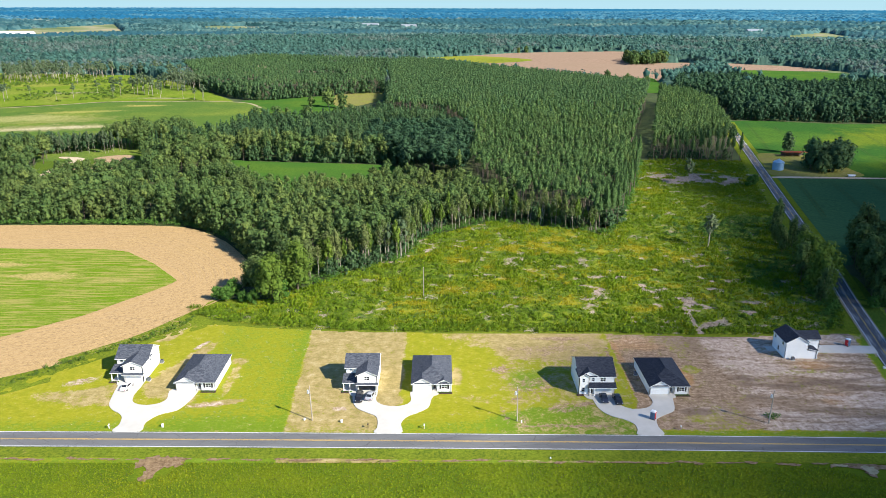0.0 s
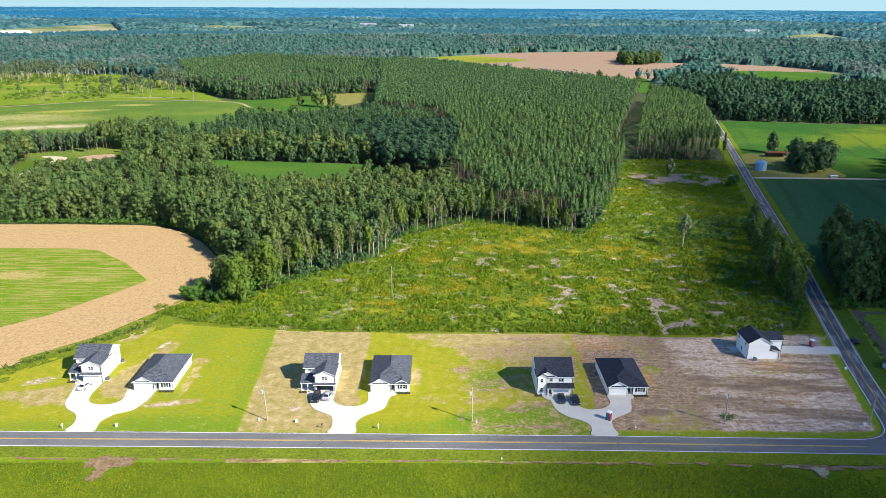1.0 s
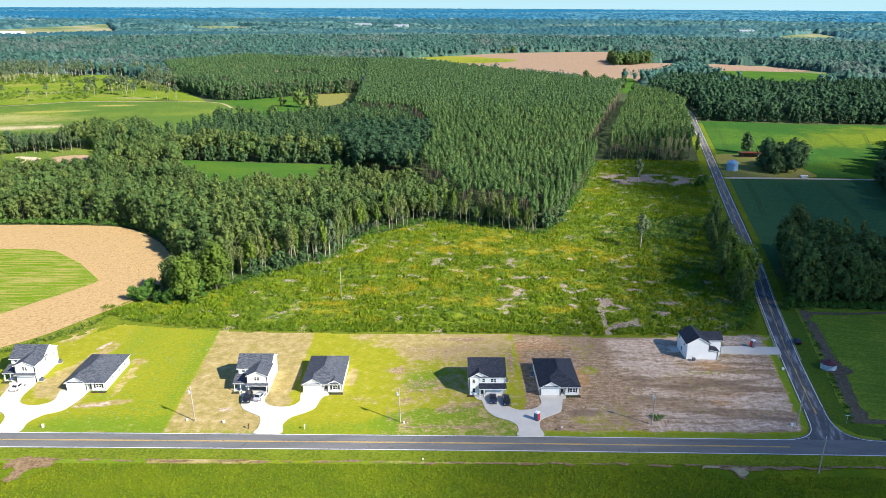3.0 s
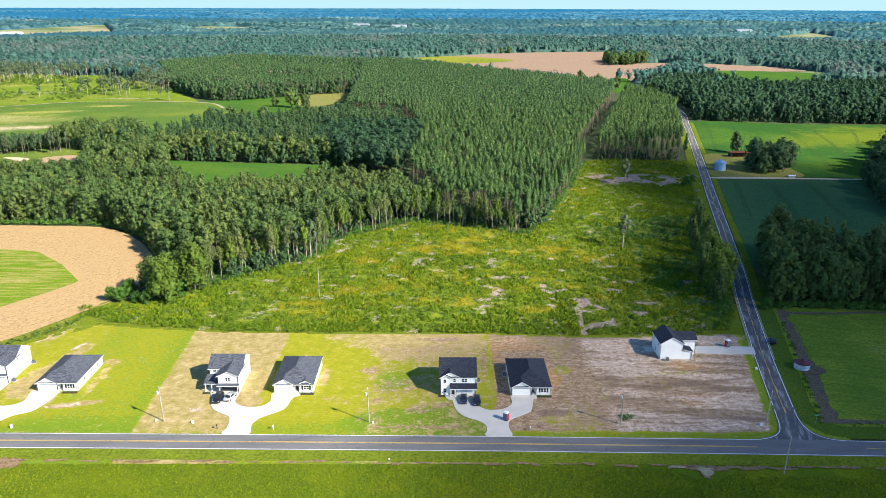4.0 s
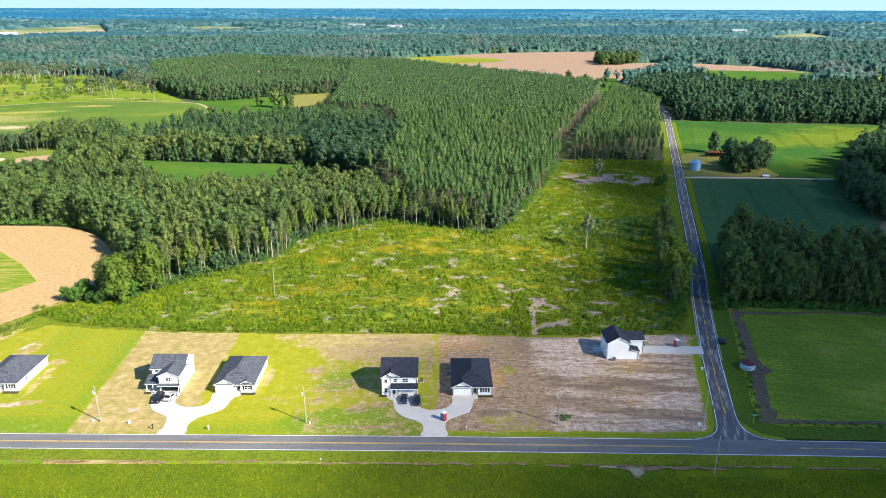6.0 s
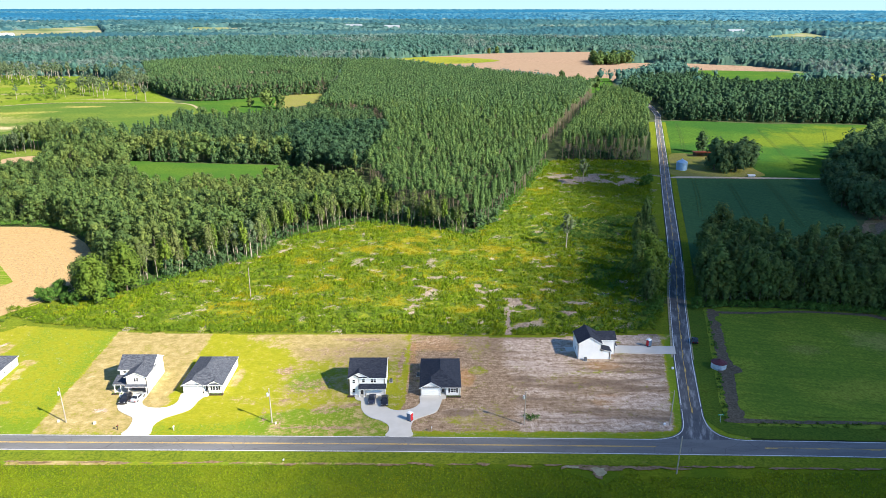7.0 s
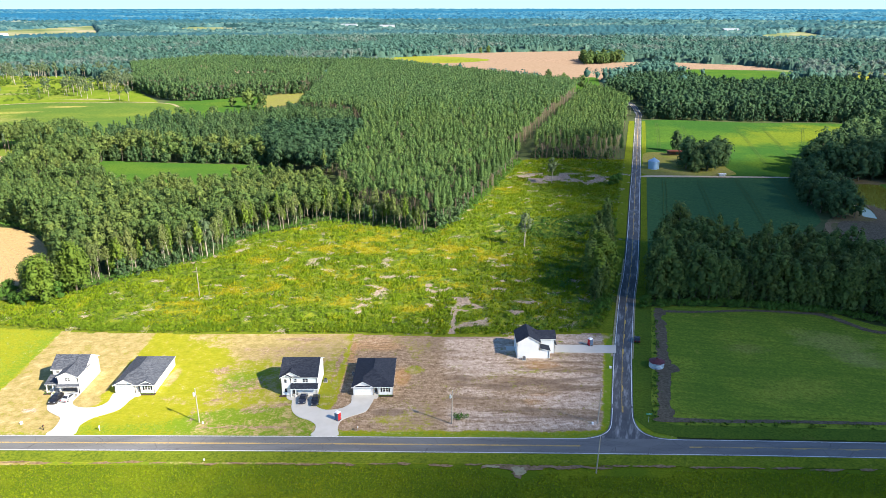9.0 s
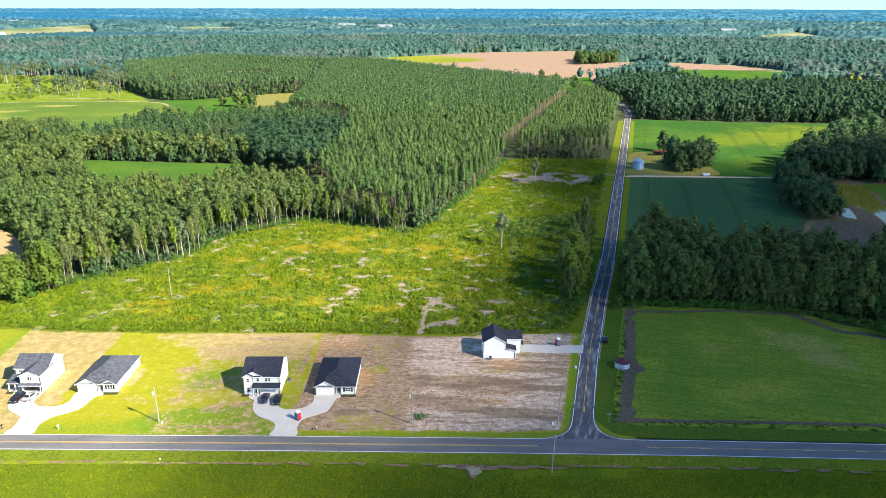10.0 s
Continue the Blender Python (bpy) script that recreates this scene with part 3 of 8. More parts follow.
SIDE = rounded([(124.6, 152.0), (125.4, 161.0), (132.7, 191.8), (136.8, 207.2), (146.0, 241.0), (153.9, 267.3), (165.9, 311.0), (184.6, 381.5),
                (208.2, 469.5), (256.4, 651.5), (270.0, 705.0), (279.0, 790.0), (257.0, 900.0)], 8, closed=False)


def ribbon(name, line, offsets, z, material, dashes=None, thick=0.0):
    """A strip along a line between two offsets to its right; with dashes (length, gap) if given."""
    P = np.array(line)
    T = np.gradient(P, axis=0)
    T /= np.linalg.norm(T, axis=1)[:, None]
    R = np.stack([T[:, 1], -T[:, 0]], 1)
    S = np.concatenate([[0], np.cumsum(np.linalg.norm(np.diff(P, axis=0), axis=1))])
    A, B = P + R * offsets[0], P + R * offsets[1]
    bm = bmesh.new()
    if dashes is None:
        spans = [(S[0], S[-1])]
    else:
        spans = [(s, min(s + dashes[0], S[-1])) for s in np.arange(S[0], S[-1], sum(dashes))]
    for s0, s1 in spans:
        ss = np.concatenate([[s0], S[(S > s0 + 0.05) & (S < s1 - 0.05)], [s1]])
        rows = []
        for s in ss:
            a = (np.interp(s, S, A[:, 0]), np.interp(s, S, A[:, 1]), z)
            b = (np.interp(s, S, B[:, 0]), np.interp(s, S, B[:, 1]), z)
            rows.append((bm.verts.new(a), bm.verts.new(b)))
        for (a, b), (c, d) in zip(rows, rows[1:]):
            bm.faces.new((a, b, d, c))
    if thick:
        ext = bmesh.ops.extrude_face_region(bm, geom=bm.faces[:])
        bmesh.ops.translate(bm, vec=(0, 0, -thick), verts=[v for v in ext["geom"] if isinstance(v, bmesh.types.BMVert)])
    return part(name, bm, material)


main_line = [(x, float(road_y(x))) for x in np.concatenate([np.arange(-900, -120, 30), np.arange(-120, 330, 6), np.arange(330, 900, 30)])]
tagged(ribbon("road", main_line, (-3.25, 3.25), 0.14, M["asphalt"], thick=0.2), "grey two-lane asphalt country road with fine cracks", "road", kind="structure")
tagged(ribbon("side_road", SIDE[8:], (-2.75, 2.75), 0.135, M["side_asphalt"], thick=0.2), "narrow dark asphalt side road with chalky wear", "road", kind="structure")
for a_, b_ in ((-3.35, -2.68), (2.68, 3.1)):
    tagged(ribbon("gravel_edge", SIDE[17:44], (a_, b_), 0.131, M["dry_sand"]), "pale gravel edge of the side road", "gravel", kind="structure")
# the widening where the side road joins
turn_west = rounded([(112.0, 152.08), (115.2, 152.35), (118.3, 153.45), (120.6, 155.5), (122.0, 158.5), (123.2, 163.0), (123.95, 166.0)], 6, closed=False)
turn_east = rounded([(129.0, 166.0), (128.3, 163.0), (127.9, 160.0), (127.9, 157.2), (128.7, 154.7), (130.7, 152.75), (133.6, 151.75), (138.0, 151.42)], 6, closed=False)
joint = [(x - 0.3, y + 0.3) for x, y in turn_west] + [(x + 0.3, y + 0.3) for x, y in turn_east]
bm = bmesh.new()
vs = [bm.verts.new((x, y, 0.132)) for x, y in joint + [(138.0, 148.6), (112.0, 149.4)]]
bmesh.ops.triangle_fill(bm, use_beauty=True, edges=[bm.edges.new((vs[k - 1], vs[k])) for k in range(len(vs))], normal=(0, 0, 1))
tagged(part("road_junction", bm, M["side_asphalt"]), "worn asphalt flare where the side road meets the main road", "road", kind="structure")


def line_mark(name, line, offsets, z, material, label, dashes=None):
    tagged(ribbon(name, line, offsets, z, M[material], dashes), label, "road marking", kind="structure")


west, east = [p for p in main_line if p[0] < 114], [p for p in main_line if p[0] > 136]
line_mark("edge_line", main_line, (2.92, 3.08), 0.152, "white_line", "worn white edge line on the road")
west = west + [(112.6, float(road_y(112.6)))]
east = [(138.0, float(road_y(138.0)))] + [p for p in east if p[0] > 140]
line_mark("edge_line", west, (-3.08, -2.92), 0.152, "white_line", "worn white edge line on the road")
line_mark("edge_line", east, (-3.08, -2.92), 0.152, "white_line", "worn white edge line on the road")
line_mark("centre_line", [p for p in west if p[0] < 116], (-0.20, -0.08), 0.152, "yellow_line", "faded yellow centre line")
line_mark("centre_line", west, (0.08, 0.20), 0.152, "yellow_line", "faded yellow centre line")
line_mark("centre_line", east, (-0.2, -0.08), 0.152, "yellow_line", "faded yellow centre line")
line_mark("centre_line", east, (0.08, 0.22), 0.152, "yellow_line", "dashed yellow centre line", (3.0, 9.0))
beyond = [p for p in SIDE if p[1] > 164.5]
line_mark("edge_line", beyond, (-2.55, -2.38), 0.150, "white_line", "worn white edge line on the side road")
line_mark("edge_line", beyond, (2.38, 2.55), 0.150, "white_line", "worn white edge line on the side road")
line_mark("centre_line", SIDE[9:], (-0.15, -0.02), 0.150, "yellow_line", "faded yellow centre line on the side road")
line_mark("centre_line", SIDE[9:], (0.06, 0.22), 0.150, "yellow_line", "dashed yellow centre line on the side road", (3.2, 8.0))
line_mark("edge_line", turn_west, (-0.08, 0.08), 0.148, "white_line", "white edge line curving into the side road")
line_mark("edge_line", turn_east, (-0.08, 0.08), 0.148, "white_line", "white edge line curving into the side road")

# ---- lots: lawns with bare and dry patches ----
step = 0.8
lx, ly = np.meshgrid(np.arange(-150, 137, step), np.arange(142.5, 232, step), indexing="ij")
BACK = [(-150, 152), (-121, 172.5), (-117.8, 175.8), (-108, 187), (-95.5, 198.9), (-83.6, 211.7), (-78, 217.2), (-72, 218.6), (-59, 216.3), (-31, 212.9), (-2, 212), (53, 211.3), (82, 209.4), (103, 209.6), (126, 211.5), (137, 212)]
back_y = np.interp(lx, [p[0] for p in BACK], [p[1] for p in BACK]) + 1.2 * (fbm(lx, ly, 6, 5) - 0.5)
side_x = np.interp(ly, [p[1] for p in SIDE], [p[0] for p in SIDE])


def spot(cx, cy, rx, ry, turn=0.0, seed=1):
    """A soft oval patch with a broken edge."""
    a = radians(turn)
    u, v = (lx - cx) * math.cos(a) + (ly - cy) * math.sin(a), -(lx - cx) * math.sin(a) + (ly - cy) * math.cos(a)
    return smooth(1.25, 0.6, np.hypot(u / rx, v / ry) + 0.7 * (fbm(lx, ly, 4.0, seed) - 0.5))


n1, n2 = fbm(lx, ly, 16, 11), fbm(lx, ly, 5, 12)
lean = (ly - 160) / 52
strip1 = smooth(-37.9, -37.2, lx + 2.2 * lean) * smooth(-9.5, -11.5, lx - 1.0 * lean)          # dry strip round one house
dirt_lot = smooth(52.0, 53.5, lx + 3.5 * smooth(172, 158, ly)) * smooth(155.6, 157.0, ly + 1.4 * n2)
dirt_lot = dirt_lot * smooth(131.5, 129.5, lx - (ly - 207) * 0.22 * (ly < 207))
soil, dry, lush = 0.12 * n2, 0.25 * n1, 0.30 * n1
dry = dry + strip1 * (0.55 + 0.25 * n2)
dry = dry + smooth(34, 44, lx) * smooth(46, 42, lx) * 0.2 + 0.55 * smooth(203, 209, ly) * smooth(-2, 6, lx) * smooth(0.35, 0.6, n2)
lush = lush + 0.28 * smooth(-72, -64, lx) * smooth(-37.0, -38.0, lx + 2.2 * lean) + 0.22 * smooth(12, 24, lx) * smooth(56, 50, lx) + 0.15 * smooth(-45.0, -40.0, lx) * smooth(-37.0, -38.0, lx + 2.2 * lean) * smooth(160, 162, ly)
lush = lush + 0.45 * smooth(165, 156, ly) + 0.35 * smooth(26, 34, lx) * smooth(50, 44, lx) * smooth(175, 165, ly)
for args, k in (((-71, 181, 5, 12, -14), 0.55), ((-68, 170, 5, 4, 0), 0.5), ((-94, 171, 13, 4, -8), 0.6), ((-90, 176, 7, 2.5, 20), 0.5), ((-76, 180, 3.4, 9, -12), 0.7), ((-73.5, 189, 2.4, 10, -10), 0.6), ((-70, 199, 2, 6, -20), 0.5),
                ((-57, 181, 1.6, 9, 0), 0.45), ((-58, 168.5, 8, 1.5, 12), 0.75), ((-57.5, 192.5, 2.5, 2.2, 0), 0.6), ((-12.5, 178, 2.8, 11, -6), 0.75), ((-12, 170, 3, 3, 0), 0.6),
                ((5.6, 184, 1.5, 6, 0), 0.6), ((10, 171, 1.4, 6, 70), 0.35), ((28, 199, 12, 5, 0), 0.55), ((40, 204, 11, 6, 0), 0.45), ((34, 168, 5, 2.2, 10), 0.5), 
                ((-84, 209, 3, 5, -30), 0.6), ((-27, 207, 9, 3, 0), 0.25), ((60, 206, 9, 2.5, 0), 0.4)):
    dry = dry + k * spot(*args, seed=int(args[0]) % 17)
for args, k in (((27, 178, 7, 5, 20), 0.42), ((33, 166.5, 6, 2.5, 8), 0.45), ((18, 187, 5, 2.2, 0), 0.4), ((31, 201, 12, 3, 0), 0.15), ((17.2, 163, 0.8, 5, 12), 0.5), ((20.5, 170.5, 4.5, 0.9, 35), 0.5), ((30, 157.8, 14, 0.8, 0), 0.6),
                ((-60, 167.8, 6.5, 0.9, 10), 0.6), ((-71.5, 203, 1.2, 4, -25), 0.7), ((-81.5, 215, 1.5, 3, -25), 0.6), ((-25.5, 166, 2.4, 1.2, 0), 0.55), ((39.5, 168.6, 2.0, 1.0, 0), 0.7), ((-98, 180, 6, 2, 25), 0.5),
                ((46.0, 163.0, 2.6, 1.2, -25), 0.7), ((50.5, 190, 0.9, 12, -4), 0.5), ((27, 172, 2, 1, 0), 0.3), ((36.5, 207.5, 8, 1.3, 0), 0.5), ((21.5, 162, 1, 5, 10), 0.35), ((52.0, 170, 1.2, 8, 0), 0.3)):
    soil = soil + k * spot(*args, seed=int(args[1]) % 13)
for args, k in (((31, 163, 10, 4, 0), 0.6), ((50.0, 182, 3.0, 18, 0), 0.12), ((25, 160, 12, 5, 0), 0.6), ((24, 182, 6, 6, 0), 0.4), ((44, 190, 9, 6, 0), 0.4), ((27, 186, 7, 9, 0), 0.3)):
    lush = lush + k * spot(*args, seed=9)
for args, k in (((33, 178, 6, 8, 10), 0.35), ((36, 198, 12, 5, 0), 0.5), ((44, 168, 3, 2, 0), 0.4), ((20, 204, 14, 4, 0), 0.4), ((24, 171, 7, 2, 15), 0.35)):
    dry = dry + k * spot(*args, seed=6)
soil = np.maximum(soil, dirt_lot * (0.60 + 0.55 * n2 - 0.22 * smooth(80, 76, lx) * smooth(0.45, 0.65, n1)) * (1 - 0.75 * spot(72.5, 187, 3.5, 3.2)) * (1 - 0.6 * spot(66, 161, 5, 2)))
soil = soil - dirt_lot * 0.25 * spot(108, 186, 16, 1.2, 3) 
dry = np.maximum(dry, dirt_lot * (0.35 + 0.5 * n1))
lush = lush * (1 - dirt_lot) + 0.6 * spot(72, 188, 3, 3, 20) + 0.08 * dirt_lot * smooth(0.55, 0.7, n2)
east_lot = smooth(13, 22, lx) * smooth(54, 50, lx)
lush = np.maximum(lush, east_lot * (0.05 + 0.55 * n2)) * (1 - 0.35 * east_lot * smooth(176, 186, ly))
dry = dry * (1 - 0.35 * east_lot * smooth(203, 198, ly))
soil = soil + 0.30 * east_lot * smooth(0.45, 0.62, n1)
dry = dry + east_lot * (0.10 + 0.55 * n1)
verge = smooth(1.2, 0.2, np.minimum(np.abs(ly - road_y(lx)) - 3.0, 99) / 3.5)
soil, dry = soil * (1 - 0.8 * verge), dry * (1 - 0.55 * verge) + 0.18 * verge
lush = np.maximum(lush, (0.40 + 0.12 * smooth(54, 60, lx)) * verge + 0.9 * smooth(6.0, 4.2, np.abs(lx - side_x) + 1.2 * (n2 - 0.5)) * smooth(156, 160, ly))
keep = (ly < back_y) & (lx < side_x - 2.2 - 50 * (ly < 151)) | (ly < 151) | ((np.abs(lx - 125) < 14) & (ly < 164))
bands = fbm(lx * 0.10, ly + 0.08 * lx, 3.2, 31, 3)
streak = smooth(0.55, 0.66, fbm(lx * 0.16, ly, 1.5, 33, 3))
graded = smooth(79, 83, lx + 3 * (n2 - 0.5))
pale = dirt_lot * (0.16 + 0.25 * spot(70, 165, 7, 4, 0, 7) + 0.2 * spot(66, 206, 14, 3, 0, 5) + graded * (0.12 + 0.55 * smooth(0.40, 0.62, bands) + 0.25 * spot(90, 192, 9, 12, 0, 3) + 0.2 * smooth(192, 200, ly)))
wet = dirt_lot * ((0.22 + 0.30 * smooth(0.55, 0.72, n1)) * (1 - graded) + 0.5 * spot(66.6, 164.4, 5, 2, 0, 8) + graded * (0.45 * smooth(0.54, 0.40, bands) + 0.35 * streak + 0.8 * np.exp(-((ly - 179.6 - (lx - 106) * 0.19 + 1.5 * (n2 - 0.5)) / 0.9) ** 2) * smooth(92, 100, lx) + 0.35 * np.exp(-((ly - 172.0 + 1.2 * (n2 - 0.5)) / 0.7) ** 2) * smooth(0.35, 0.6, n1) + 0.35 * np.exp(-((ly - 162.0 + 1.2 * (n2 - 0.5)) / 0.8) ** 2)))
ochre = 0.25 + dirt_lot * (0.7 * spot(109, 190, 7, 3, 0, 3) + 0.75 * spot(69.5, 183, 2.2, 5, 0, 4) + 0.5 * spot(53.5, 193, 1.5, 14, 0, 5) + 0.55 * spot(106, 170, 5, 4, 0, 6) + 0.5 * spot(114, 159, 4, 1.5, 0, 9) + 0.4 * spot(62, 204, 9, 5, 0, 7))
tones = np.stack([pale + (0.32 + 0.5 * smooth(14, 4, lx)) * (1 - dirt_lot) * (1 - 0.7 * east_lot), wet, ochre, np.ones_like(soil)], -1).reshape(-1, 4).clip(0, 1)
cover = np.stack([soil, dry, lush, np.ones_like(soil)], -1).reshape(-1, 4).clip(0, 1)
ni, nj = lx.shape
i, j = np.meshgrid(np.arange(ni - 1), np.arange(nj - 1), indexing="ij")
F = np.stack([i * nj + j, (i + 1) * nj + j, (i + 1) * nj + j + 1, i * nj + j + 1], -1)
F = F[keep[:-1, :-1] & keep[1:, 1:]].reshape(-1, 4)
lz = 0.05 + 0.10 * (fbm(lx, ly, 2.5, 21) - 0.5) + 0.10 * dirt_lot * (fbm(lx, ly, 1.6, 23) - 0.5)
ditch = np.exp(-((ly - road_y(lx) - 6.2) / 1.1) ** 2) * 0.25
me = quad_mesh("lot_lawns", np.stack([lx, ly, np.minimum(lz, 0.11) - ditch * 0.15], -1).reshape(-1, 3), F, [M["lawn"]], flat=False)
me.color_attributes.new("cover", 'FLOAT_COLOR', 'POINT').data.foreach_set("color", cover.astype(np.float32).ravel())
me.color_attributes.new("tone", 'FLOAT_COLOR', 'POINT').data.foreach_set("color", tones.astype(np.float32).ravel())
tagged(new("lot_lawns", me), "yellow-green mown lawns with dry strips and a bare tan dirt lot", "lawn", kind="structure")

# ---- fields ----
stubble = field("stubble_field", [(-520, 332), (-300, 331), (-205, 330), (-147, 330), (-117, 326), (-96, 309), (-80, 286), (-70, 267), (-72, 257), (-79.5, 250), (-80, 238), (-82, 228), (-93.4, 208), (-110, 191.5), (-120.5, 180.5), (-300, 64), (-520, 5)],
      M["stubble"], "harvested tan corn stubble field with curved machine rows", 0.02, 0.8)
field("hay_field", [(-520, 296), (-186, 295.5), (-140, 294.5), (-129.4, 291), (-113, 276), (-98.5, 258.4), (-97.5, 256.6), (-106, 243), (-117.3, 226), (-136.2, 208.3), (-520, -40)], M["inner_green"], "striped green hay field inside the stubble", 0.06, 0.7, sharp=True)
field("verge_grass", [(-520, 0), (-300, 56), (-122, 169), (-108, 184), (-95.5, 196.5), (-83.6, 209), (-74, 217), (-77, 232), (-82, 230.5), (-94.5, 209.8), (-111, 193), (-121.5, 182), (-300, 70), (-520, 12)], M["verge"], "rough green grass strip along the stubble field", 0.045, 0.6)
field("soybean_field", [(-700, 149), (-105, 145.0), (0, 144.0), (105, 142.0), (190, 139.0), (330, 132), (700, 112), (600, -500), (-600, -500)], M["soy_ground"], "green soybean field in front of the road", -0.02, 0.3)
field("verge_grass", [(-520, 153), (-105, 149.2), (0, 148.2), (105, 146.4), (192, 143.5), (320, 138), (320, 133.5), (192, 138.9), (105, 141.7), (0, 143.7), (-105, 144.7), (-520, 148)], M["verge"], "mown green verge along the road", 0.10, 0.5)
field("rough_grass", [(-97, 212), (-60, 211), (-30, 207), (0, 206), (53, 205), (103, 204), (139, 206), (141, 236), (100, 238), (-60, 240), (-88, 236)], M["verge"], "rough grass behind the lots", -0.06, 0.6)
for k in range(58):
    rng = np.random.default_rng(500 + k)
    sx = -112 + k * 5.4 + rng.uniform(-2, 2)
    sy = float(road_y(sx)) - 8.0 + rng.uniform(-0.35, 0.35)
    lx_, ly_ = rng.uniform(1.2, 4.0), rng.uniform(0.18, 0.55)
    field("soil_strip", [(sx - lx_, sy), (sx - lx_ * 0.4, sy + ly_), (sx + lx_ * 0.3, sy + ly_ * 0.6), (sx + lx_, sy + 0.1), (sx + lx_ * 0.4, sy - ly_), (sx - lx_ * 0.5, sy - ly_ * 0.8)],
          M["soil_strip"], "patch of bare brown soil at the edge of the crop", 0.20, 0.55, layer=k % 4)
field("bare_patch", [(-66.5, 144.4), (-59, 144.3), (-58, 141.6), (-62, 139.5), (-62.5, 136.4), (-66, 136.8), (-65.0, 139.5), (-68, 141.2)], M["soil_strip"], "bare brown patch of soil in the crop", 0.14, 2.2)
field("bare_patch", [(89, 141.6), (95, 141.4), (101, 141.3), (103, 140.4), (99.5, 139.6), (97.6, 137.4), (95.6, 137.8), (95.6, 139.8), (90, 140.8)], M["soil_strip"], "bare brown soil patch in the crop", 0.14, 1.6)
field("bare_patch", [(95.5, 141.0), (98.6, 140.8), (98.4, 139.0), (97.2, 137.6), (96.0, 138.6)], M["dry_sand"], "pale washed-out soil in the crop", 0.17, 1.3)
field("bare_patch", [(89.5, 141.5), (92.5, 141.6), (92.8, 140.9), (90.2, 140.9)], M["dry_sand"], "pale washed-out soil in the crop", 0.17, 0.8)
field("bare_patch", [(103, 141.3), (109, 141.2), (114, 140.9), (118, 140.5), (117, 140.0), (112, 140.2), (108, 139.8), (104, 140.4)], M["soil_strip"], "bare dark soil patch in the crop", 0.135, 0.9)
field("roadside_lot", [(138, 153.5), (165, 153.0), (260, 149.0), (260, 196), (240, 214), (222, 216), (209, 228), (184, 231.5), (153, 233), (150, 224), (141, 192), (133.5, 163)], M["rough_lot"], "dark rough grass lot beside the road", 0.01, 0.5)
field("dirt_track", [(134.6, 161), (138.5, 176), (141.4, 187), (146.5, 206), (150.5, 221), (152.6, 230.5), (155.6, 230.3), (155.2, 225), (152.5, 216), (149.6, 205), (147.2, 196), (146.8, 189), (144.8, 185), (142.2, 176), (139.2, 163.5)], M["track"], "brown dirt track along the lot", 0.045, 1.3)
field("dirt_track", [(154, 229.3), (168, 228.6), (184, 229.6), (200, 227.6), (209, 225.6), (217, 213.5), (226, 210.5), (236, 200), (234, 199), (224, 208.6), (215.5, 211.5), (207, 223.4), (199, 226.0), (184, 228.0), (168, 227.0), (154, 227.6)], M["track"], "narrow brown track along the wood's edge", 0.085, 0.5)
field("dirt_track", [(135, 161.5), (150, 160.4), (166, 160.0), (196, 158.6), (260, 156), (260, 154.6), (196, 157.2), (166, 158.6), (150, 158.9), (134.5, 159.5)], M["track"], "brown ditch bank below the lot", 0.085, 0.4)
field("verge_grass", [(130.5, 156.5), (134.8, 153.6), (142, 152.2), (190, 150.4), (260, 146.4), (260, 152), (192, 155.3), (150, 157.5), (137, 158.5), (134, 164), (138.5, 182), (150, 224), (160, 262), (151, 264), (142, 225), (133.5, 192), (127.5, 168)],
      M["dark_verge"], "green verge beside the side road", 0.04, 0.4)
field("mown_lot", [(141, 163.5), (166, 161.5), (196, 160.2), (260, 158), (260, 190), (230, 208), (217, 209), (206, 220.5), (185, 224.0), (155.5, 225.5), (153.5, 216), (149.5, 203), (146.5, 190), (145.0, 184), (141.0, 173)], M["rough_lot"], "mown dark green grass lot", 0.06, 0.6)
verge_line = [p for p in SIDE if 238 < p[1] < 660]
for a_, b_ in ((-8.0, -3.2), (3.2, 6.2)):
    tagged(ribbon("verge_grass", verge_line, (a_, b_), 0.118, M["verge"]), "bright green mown verge along the side road", "verge", kind="structure")
field("dark_soy_field", [(161, 275), (170, 306), (186, 362), (199.5, 428), (250, 427), (290, 425), (270, 360), (256, 328), (215, 300)], M["dark_green"], "dark green soybean field with wheel tracks", 0.05, 0.7, layer=5)
field("farm_track", [(204.5, 430.5), (206, 434.8), (240, 433.5), (292, 430), (330, 428), (330, 426), (290, 427), (240, 429.5)], M["sand"], "pale sandy farm track", 0.08, 0.5)
field("farm_yard", [(206.5, 436.5), (256, 434.5), (262, 456), (262, 492), (240, 505), (224, 506), (213, 472)], M["yard"], "trodden olive farmyard grass", 0.06, 0.8, layer=16)
field("big_soy_field", [(204, 436), (244, 434), (292, 431), (345, 512), (402, 556), (470, 600), (432, 634), (350, 642), (258, 654), (230, 540)], M["big_green"], "bright green soybean field beyond the farmyard", 0.04, 0.9)
field("inner_meadow", [(-143, 479), (-110, 475), (-32, 465), (-22, 449), (-36, 430), (-54, 402), (-86, 392), (-104, 404), (-125, 440)], M["meadow"], "small green meadow enclosed by woods", 0.05, 0.8)
field("yard_grass", [(-262, 500), (-212, 506), (-200, 494), (-192, 455), (-180, 380), (-205, 372), (-246, 425)], M["dark_verge"], "rough grass yard inside the woods", 0.05, 0.9)
field("sandy_yard", [(-229, 487), (-214, 497), (-205, 490), (-203, 470), (-205, 436), (-211, 434), (-219, 447), (-232, 450), (-222, 458), (-223, 470)], M["yard_soil"], "bare tan soil in the yard", 0.09, 0.9)
